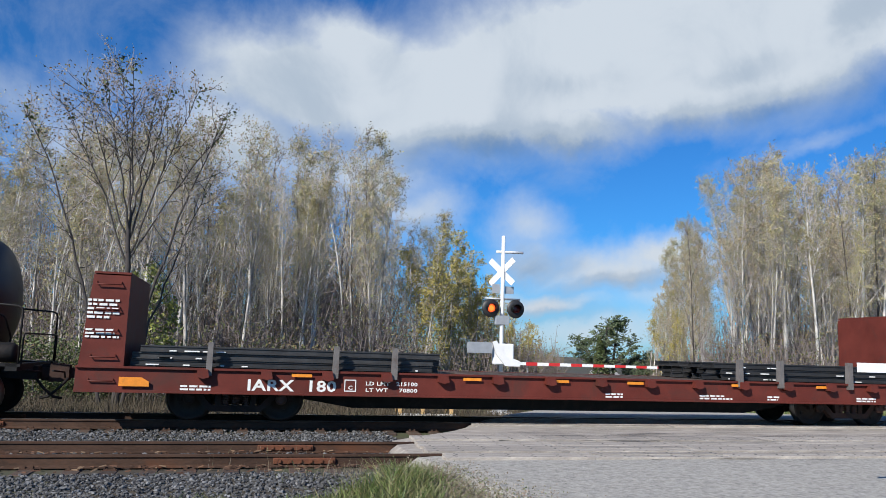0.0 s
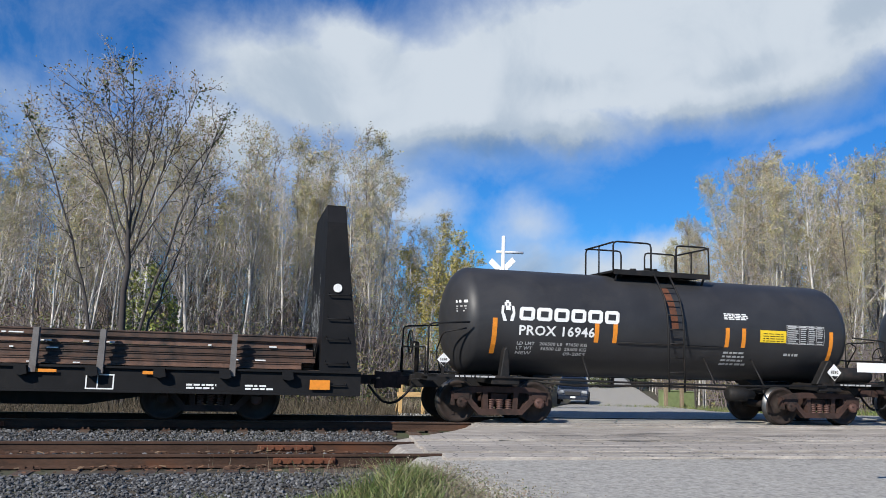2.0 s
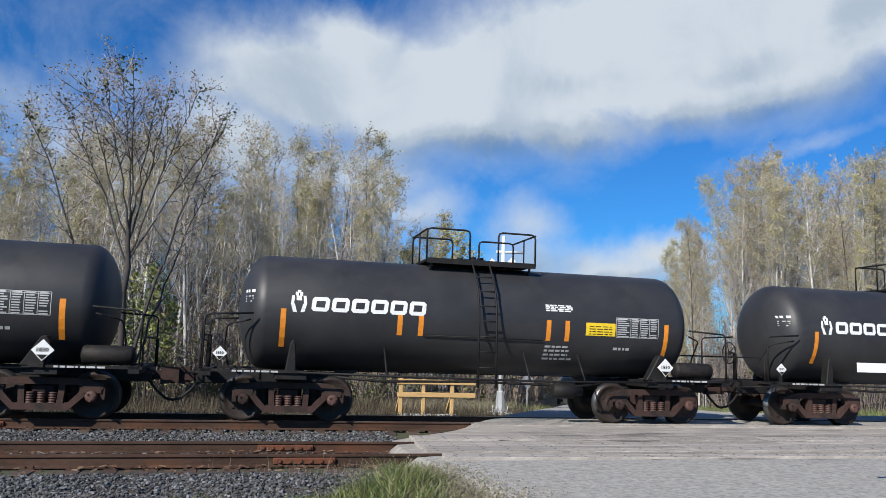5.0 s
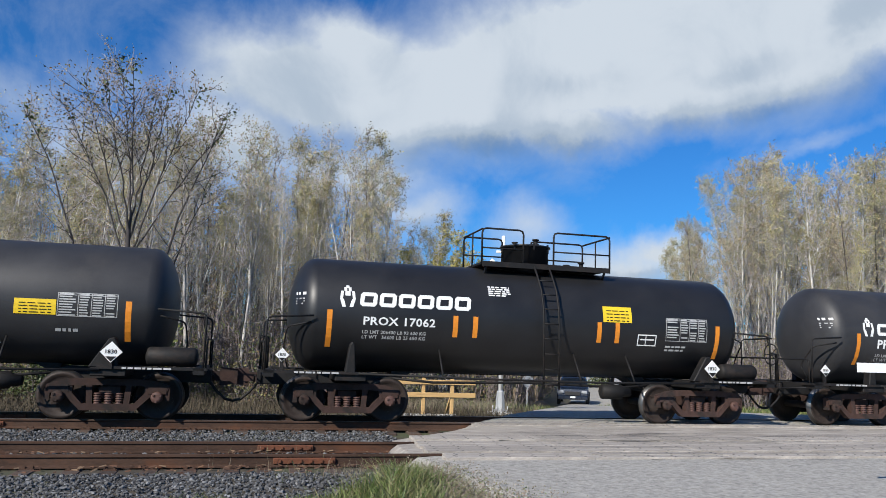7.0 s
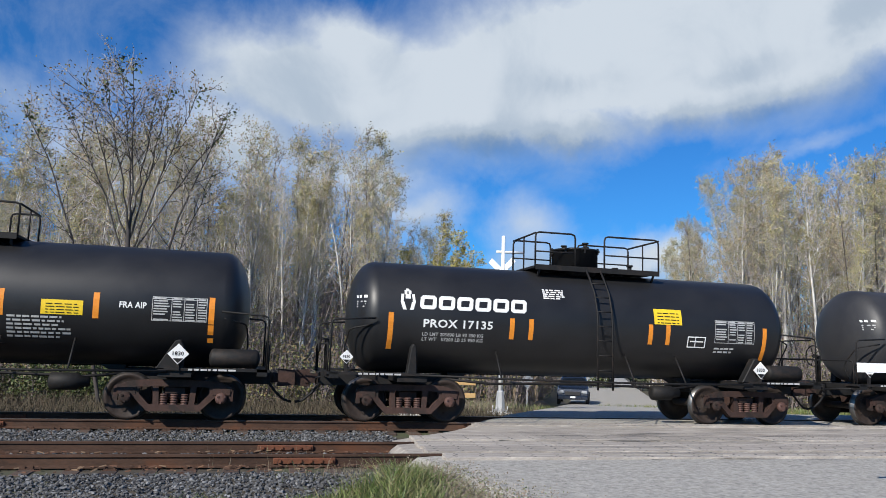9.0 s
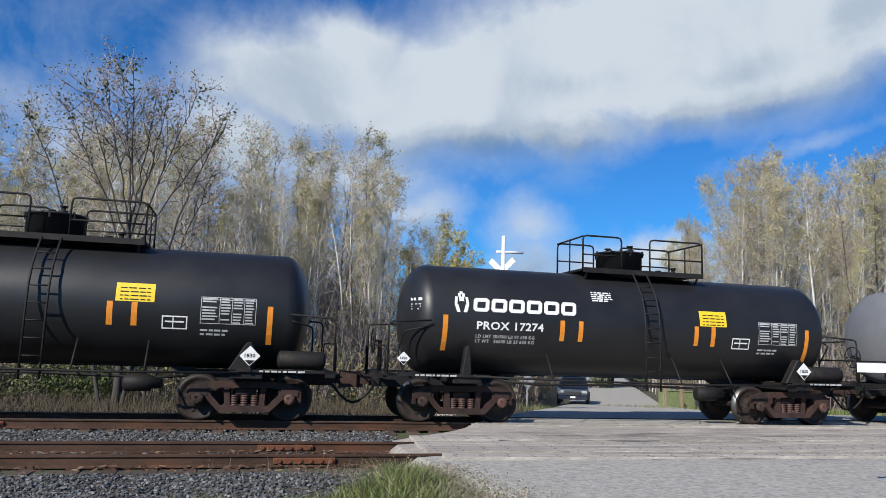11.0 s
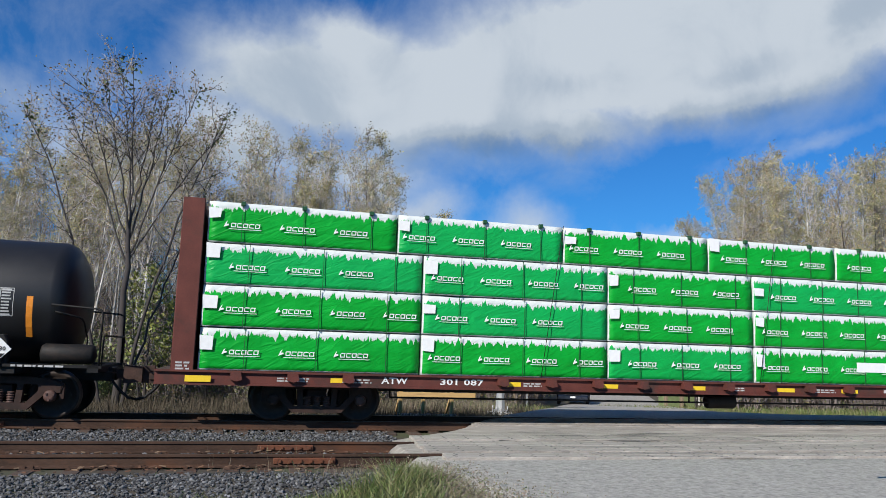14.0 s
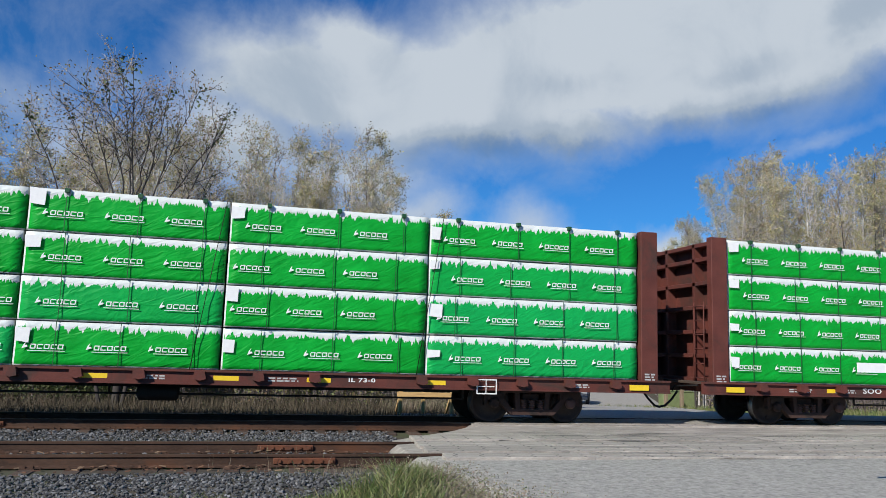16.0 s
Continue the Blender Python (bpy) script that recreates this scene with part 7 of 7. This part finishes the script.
def build_signal():
    x, y = 8.33, 8.0
    z0 = ground_z(x, y)
    sig = thing("crossing_signal", "white level crossing mast with flashing lamps and crossbuck", "crossing signal", at=pose(x, y, 0))
    bm = bmesh.new()
    lathe(bm, [(z0 + 0.1, 0.075), (5.5, 0.062), (5.53, 0.03)], "z", (0, 0, 0), 16)
    part("mast", bm, MASTWHITE, sig, "white painted steel mast")
    bm = boxes((-0.36, 0.36, -0.36, 0.36, z0 - 0.1, z0 + 0.10), round_by=0.02)
    part("foundation", bm, CONCRETE, sig, "pale concrete footing")
    bm = bmesh.new()
    lathe(bm, [(z0 + 0.10, 0.24), (z0 + 0.16, 0.24), (z0 + 0.18, 0.17), (z0 + 0.75, 0.13), (z0 + 0.8, 0.09)], "z", (0, 0, 0), 8, False)
    part("base_casting", bm, GALV, sig, "grey cast mast base")
    for k in range(4):
        a = k * math.tau / 4 + 0.785
        part("anchor_bolt", tubes([[(math.cos(a) * 0.27, math.sin(a) * 0.27, z0 + 0.1), (math.cos(a) * 0.27, math.sin(a) * 0.27, z0 + 0.3)]], 0.02, 6), GALV, sig)
    # crossbuck: two white blades turned to the road
    for s in (-1, 1):
        bm = boxes((-0.61, 0.61, -0.012, 0.012, -0.10, 0.10), round_by=0.005)
        b = part("crossbuck_blade", bm, MASTWHITE, sig, "white crossbuck blade", at=pose(0.0, 0.11 + 0.02 * s, 4.30) @ pose(0, 0, 0, 0, 0, -48) @ pose(0, 0, 0, 0, 42 * s, 0))
    part("top_arm", tubes([[(-0.25, 0, 4.96), (0.72, 0, 4.98)]], 0.045, 8), MASTWHITE, sig, "white horizontal arm")
    part("track_sign", boxes((-0.36, -0.08, 0.05, 0.07, 3.55, 3.86), (0.1, 0.42, 0.05, 0.07, 3.55, 3.80), round_by=0.005), GALV, sig, "grey back of a sign plate")
    part("lamp_arm", tubes([[(-0.62, 0, 3.36), (0.62, 0, 3.36)], [(-0.44, 0, 3.36), (-0.44, 0, 3.22)], [(0.44, 0, 3.36), (0.44, 0, 3.22)]], 0.035, 8), GALV, sig)
    part("junction_box", boxes((-0.26, 0.24, -0.10, 0.10, 2.48, 2.80), round_by=0.02), GALV, sig, "grey junction box")
    for s in (-1, 1):
        cx, cz = 0.44 * s, 3.03
        bm = bmesh.new()
        lathe(bm, [(-0.02, 0.16), (-0.02, 0.305), (0.0, 0.31), (0.01, 0.16)], "y", (cx, -0.10, cz), 32)
        lamp = part("background_disc", bm, SIGNALBLACK, sig, "round black lamp background")
        bm = bmesh.new()
        ring = []
        for j, (yy, r) in enumerate(((-0.12, 0.165), (-0.36, 0.15))):
            ring.append([bm.verts.new((cx + math.cos(a) * r, yy + (0.10 if j and math.sin(a) < 0 else 0), cz + math.sin(a) * r)) for a in [radians(-30 + k * 20) for k in range(13)]])
        for a, b in zip(range(12), range(1, 13)):
            bm.faces.new((ring[0][a], ring[0][b], ring[1][b], ring[1][a]))
        bmesh.ops.solidify(bm, geom=list(bm.faces), thickness=0.006)
        part("hood", bm, SIGNALBLACK, lamp)
        bm = bmesh.new()
        lathe(bm, [(0.0, 0.10), (0.0, 0.16), (0.16, 0.16), (0.2, 0.1)], "y", (cx, -0.09, cz), 24)
        part("lamp_housing", bm, SIGNALBLACK, lamp)
        # added drum imitates a switched lamp: one half glows, the other is dark
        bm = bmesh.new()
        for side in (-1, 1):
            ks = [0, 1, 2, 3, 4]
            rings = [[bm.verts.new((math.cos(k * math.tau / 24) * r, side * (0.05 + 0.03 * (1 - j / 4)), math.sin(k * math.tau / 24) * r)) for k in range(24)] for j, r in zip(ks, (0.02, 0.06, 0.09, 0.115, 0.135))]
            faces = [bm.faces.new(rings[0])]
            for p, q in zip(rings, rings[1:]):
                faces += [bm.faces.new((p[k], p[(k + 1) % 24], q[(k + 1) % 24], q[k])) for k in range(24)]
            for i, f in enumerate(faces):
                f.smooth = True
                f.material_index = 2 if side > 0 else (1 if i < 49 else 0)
        drum = part("lamp_drum", bm, [LAMP_ON, LAMP_CORE, LAMP_OFF], lamp, "red lamp drum turned to imitate flashing", at=pose(cx, -0.13, cz))
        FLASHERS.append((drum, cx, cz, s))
    # gate mechanism, counterweight arm and lowered boom
    part("gate_mechanism", boxes((-0.36, 0.34, -0.32, -0.08, 1.16, 1.86), round_by=0.03), MASTWHITE, sig, "white gate machine case")
    bm = prism(bmesh.new(), [(-0.45, 1.90), (-0.30, 1.95), (0.05, 1.45), (0.52, 1.30), (0.52, 1.12), (0.02, 1.12), (-0.3, 1.5)], -0.40, -0.33)
    part("gate_arm_bracket", bm, MASTWHITE, sig)
    bm = boxes((-1.30, -0.45, -0.42, -0.34, 1.52, 1.88), round_by=0.01)
    part("counterweight", bm, GALV, sig, "grey counterweight plate")
    boom = part("boom", boxes((0.52, 0.75, -0.38, -0.35, 1.17, 1.27)), MASTWHITE, sig, "lowered red and white gate boom")
    for k in range(16):
        a = 0.75 + k * 0.405
        w = 0.055 - 0.0012 * k
        part("boom_stripe", boxes((a, a + 0.405, -0.375, -0.355, 1.215 - w, 1.215 + w)), GATERED if k % 2 == 0 else MASTWHITE, boom)


def build_near_gate():
    """The lowered gate on the near side of the crossing; its boom reaches over the road."""
    x, y = 14.4, -9.17
    z0 = road_z(y) - 0.1
    gate = thing("crossing_gate", "white lowered crossing gate with striped boom beside the road", "crossing gate", at=pose(x, y, 0))
    bm = bmesh.new()
    lathe(bm, [(z0 + 0.1, 0.075), (4.2, 0.062), (4.23, 0.03)], "z", (0, 0, 0), 16)
    part("mast", bm, MASTWHITE, gate, "white painted steel mast")
    part("foundation", boxes((-0.36, 0.36, -0.36, 0.36, z0 - 0.1, z0 + 0.14), round_by=0.02), CONCRETE, gate, "pale concrete footing")
    part("gate_mechanism", boxes((-0.34, 0.34, 0.08, 0.34, 1.16, 1.84), round_by=0.03), MASTWHITE, gate, "white gate machine case")
    part("gate_arm_bracket", prism(bmesh.new(), [(0.45, 1.75), (0.25, 1.85), (-0.1, 1.60), (-0.6, 1.56), (-0.6, 1.41), (0.05, 1.38)], 0.35, 0.40), MASTWHITE, gate)
    boom = part("boom", boxes((-0.9, -0.55, 0.355, 0.385, 1.425, 1.545), round_by=0.006), MASTWHITE, gate, "lowered red and white gate boom")
    stripe = (7.35 - 0.9) / 16
    for k in range(16):
        a = -0.9 - (k + 1) * stripe
        part("boom_stripe", boxes((a, a + stripe, 0.36, 0.38, 1.431, 1.543)), GATERED if k % 2 == 0 else MASTWHITE, boom)


def build_barricade():
    b = thing("timber_barricade", "new timber barricade with three posts beside the crossing", "barricade", at=pose(0, 6.4, 0))
    z = ground_z(5, 6.4)
    for x in (4.62, 5.32, 6.22):
        part("post", bevel(boxes((x - 0.05, x + 0.05, -0.05, 0.05, z - 0.1, 0.72)), 0.006), LUMBER, b)
    for x0, x1, zz in ((4.5, 6.95, 0.22), (4.5, 6.95, 0.60)):
        part("board", bevel(boxes((x0, x1, -0.09, -0.052, zz - 0.07, zz + 0.07)), 0.005), LUMBER, b)
    for x in (4.62, 6.22):
        part("brace", tubes([[(x, 0, 0.3), (x, 0.7, z)]], 0.04, 4), LUMBER, b)
    part("base_rail", bevel(boxes((4.55, 6.35, -0.12, 0.12, z - 0.08, z + 0.07)), 0.01), CONCRETE, b, "white concrete base rail")


GLASS = material("dark_car_glass", (0.015, 0.02, 0.025), 0.08, vary=0.1, bump=0, spec=0.8)
CARPAINT = material("dark_blue_car_paint", (0.012, 0.018, 0.032), 0.25, vary=0.1, grain=1, bump=0, coat=0.6)
HEADLIGHT = material("clear_headlight", (0.35, 0.37, 0.40), 0.15, 0.2, vary=0.1, bump=0)
RUBBER = material("tyre_rubber", (0.02, 0.02, 0.02), 0.85, vary=0.2, bump=0.1)
CHROME = material("bright_trim", (0.6, 0.6, 0.6), 0.2, 1.0, vary=0.05, bump=0)
PEDESTAL = material("green_utility_paint", (0.16, 0.20, 0.09), 0.6, vary=0.2, grain=4, bump=0.05)
WOODPOST = material("weathered_post_wood", (0.22, 0.17, 0.11), 0.9, vary=0.3, grain=3, bump=0.3, stretch=(4, 4, 1))


def build_car():
    """A dark sport utility vehicle that waits behind the gate, facing the crossing (its front is -y)."""
    x, y = 20.25, 28.6
    car = thing("waiting_car", "dark blue sport utility car waiting on the road", "car", at=pose(x, y, road_z(y), 0, 0, -26))
    prof = [(-2.25, 0.42), (-2.3, 0.7), (-2.2, 0.95), (-1.2, 1.08), (-0.55, 1.66), (0.6, 1.72), (1.9, 1.62), (2.25, 1.0), (2.25, 0.4)]
    bm = bmesh.new()
    rows = []
    for sx, inset in ((-1, 0.0), (1, 0.0)):
        rows.append([bm.verts.new((sx * (0.93 if z < 1.1 else 0.72), yy, z)) for yy, z in prof])
    n = len(prof)
    bm.faces.new(rows[0])
    bm.faces.new(rows[1][::-1])
    for i in range(n):
        bm.faces.new((rows[0][i], rows[1][i], rows[1][(i + 1) % n], rows[0][(i + 1) % n]))
    bmesh.ops.bevel(bm, geom=list(bm.edges), offset=0.06, segments=2, affect="EDGES")
    part("body", bm, CARPAINT, car)
    bm = bmesh.new()
    vs = [bm.verts.new(p) for p in ((-0.78, -1.14, 1.14), (0.78, -1.14, 1.14), (0.66, -0.62, 1.60), (-0.66, -0.62, 1.60))]
    bm.faces.new(vs)
    bmesh.ops.solidify(bm, geom=list(bm.faces), thickness=0.02)
    part("windscreen", bm, GLASS, car)
    part("grille", boxes((-0.45, 0.45, -2.34, -2.28, 0.62, 0.84), round_by=0.01), SIGNALBLACK, car)
    part("bumper", boxes((-0.9, 0.9, -2.38, -2.24, 0.36, 0.58), round_by=0.03), CARPAINT, car)
    part("plate_blank", boxes((-0.16, 0.16, -2.40, -2.385, 0.46, 0.56)), MASTWHITE, car, "blank white plate")
    for s in (-1, 1):
        a, b = sorted((s * 0.52, s * 0.86))
        part("headlight", boxes((a, b, -2.33, -2.24, 0.74, 0.90), round_by=0.02), HEADLIGHT, car, "clear headlight")
        a, b = sorted((s * 0.94, s * 1.12))
        part("mirror", boxes((a, b, -0.95, -0.85, 1.06, 1.2), round_by=0.02), CARPAINT, car)
        for yy in (-1.4, 1.4):
            bm = bmesh.new()
            lathe(bm, [(-0.11, 0.2), (-0.11, 0.33), (-0.08, 0.36), (0.08, 0.36), (0.11, 0.33), (0.11, 0.2)], "x", (s * 0.86, yy, 0.36), 24)
            w = part("wheel", bm, RUBBER, car, "black tyre")
            bm = bmesh.new()
            lathe(bm, [(-0.10, 0.2), (0.10, 0.2), (0.115, 0.12), (0.115, 0.04)], "x", (s * 0.86, yy, 0.36), 16)
            part("rim", bm, CHROME, w)


def build_roadside():
    x, y = 14.6, 22.0
    s = thing("diamond_sign", "grey back of a diamond road sign on a post", "road sign", at=pose(x, y, ground_z(x, y)))
    part("post", boxes((-0.04, 0.04, -0.03, 0.03, -0.1, 2.1), round_by=0.006), GALV, s)
    part("plate", prism(bmesh.new(), [(0, 1.0), (0.42, 1.42), (0, 1.84), (-0.42, 1.42)], -0.06, -0.04), GALV, s, "aluminium diamond plate back")
    for x, y, h in ((15.9, 24, 1.3), (13.2, 20, 1.0), (22.8, 22, 1.4), (24.1, 22.5, 1.4)):
        p = thing("roadside_post", "weathered wooden post on the road verge", "post", "roadside posts", at=pose(x, y, ground_z(x, y)))
        part("shaft", bevel(boxes((-0.09, 0.09, -0.09, 0.09, -0.1, h)), 0.02), WOODPOST, p)
    for x, y, w in ((24.8, 25, 0.55), (26.6, 26, 0.5)):
        p = thing("utility_pedestal", "green utility cabinet standing in roadside grass", "utility cabinet", "utility cabinets", at=pose(x, y, ground_z(x, y)))
        part("cabinet_body", boxes((-w, w, -0.3, 0.3, -0.05, 1.05), round_by=0.03), PEDESTAL, p)
        part("lid", boxes((-w - 0.03, w + 0.03, -0.33, 0.33, 1.05, 1.12), round_by=0.02), PEDESTAL, p)
    x, y = 13.4, 17.0
    r = thing("boulder", "dark boulder at the verge end", "rock", at=pose(x, y, ground_z(x, y)))
    bm = bmesh.new()
    bmesh.ops.create_icosphere(bm, subdivisions=2, radius=0.42)
    for v in bm.verts:
        v.co *= 1 + 0.25 * noise.noise(v.co * 2.2)
        v.co.z *= 0.7
        v.co.z += 0.15
    part("rock", bm, STEEL, r)


build_ground()
build_near_gate()
build_signal()
build_barricade()
build_car()
build_roadside()
build_trees()
build_scrub()
build_grass()
build_ballast()
build_chips()
build_road()
build_planks()
build_track("main_track", "rusty main line rails on weathered ties", 0.0, 1.5, 0.0, True, 1)
build_track("siding_track", "rust-brown siding rails on weathered ties", -4.79, -3.29, -0.035, False, 2)


def motions():
    for o, x, y, z in MOVERS:
        walk(o, [(0.0, pose(x, y, z)), (SECONDS, pose(x - SPEED * SECONDS, y, z))])
    # wheels roll while their car is in sight
    step = 1 / FPS
    for o, x in WHEELSETS:
        e = o.matrix_basis.translation.copy()
        t0 = max(0.0, round((x - 34) / SPEED * FPS) / FPS)
        t1 = min(SECONDS, round((x + 26) / SPEED * FPS) / FPS)
        turn = math.degrees(SPEED * step / 0.457)
        if t1 <= t0 or turn >= 90:
            continue
        rows = [(0.0, pose(*e))] if t0 > 0 else []
        n = int(round((t1 - t0) * FPS))
        rows += [(t0 + k * step, pose(*e, 0, -turn * k, 0)) for k in range(n + 1)]
        if t1 < SECONDS:
            rows.append((SECONDS, rows[-1][1]))
        walk(o, rows)
    # the two lamps glow by turns, half a second each: the added drum turns its lit half to the front
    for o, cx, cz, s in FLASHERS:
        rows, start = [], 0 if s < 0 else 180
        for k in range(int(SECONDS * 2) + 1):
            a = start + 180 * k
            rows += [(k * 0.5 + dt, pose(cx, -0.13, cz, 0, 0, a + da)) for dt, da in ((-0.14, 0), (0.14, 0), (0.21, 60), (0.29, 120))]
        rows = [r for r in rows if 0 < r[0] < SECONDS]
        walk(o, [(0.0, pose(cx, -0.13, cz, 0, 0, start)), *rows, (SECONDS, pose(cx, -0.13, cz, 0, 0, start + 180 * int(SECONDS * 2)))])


motions()
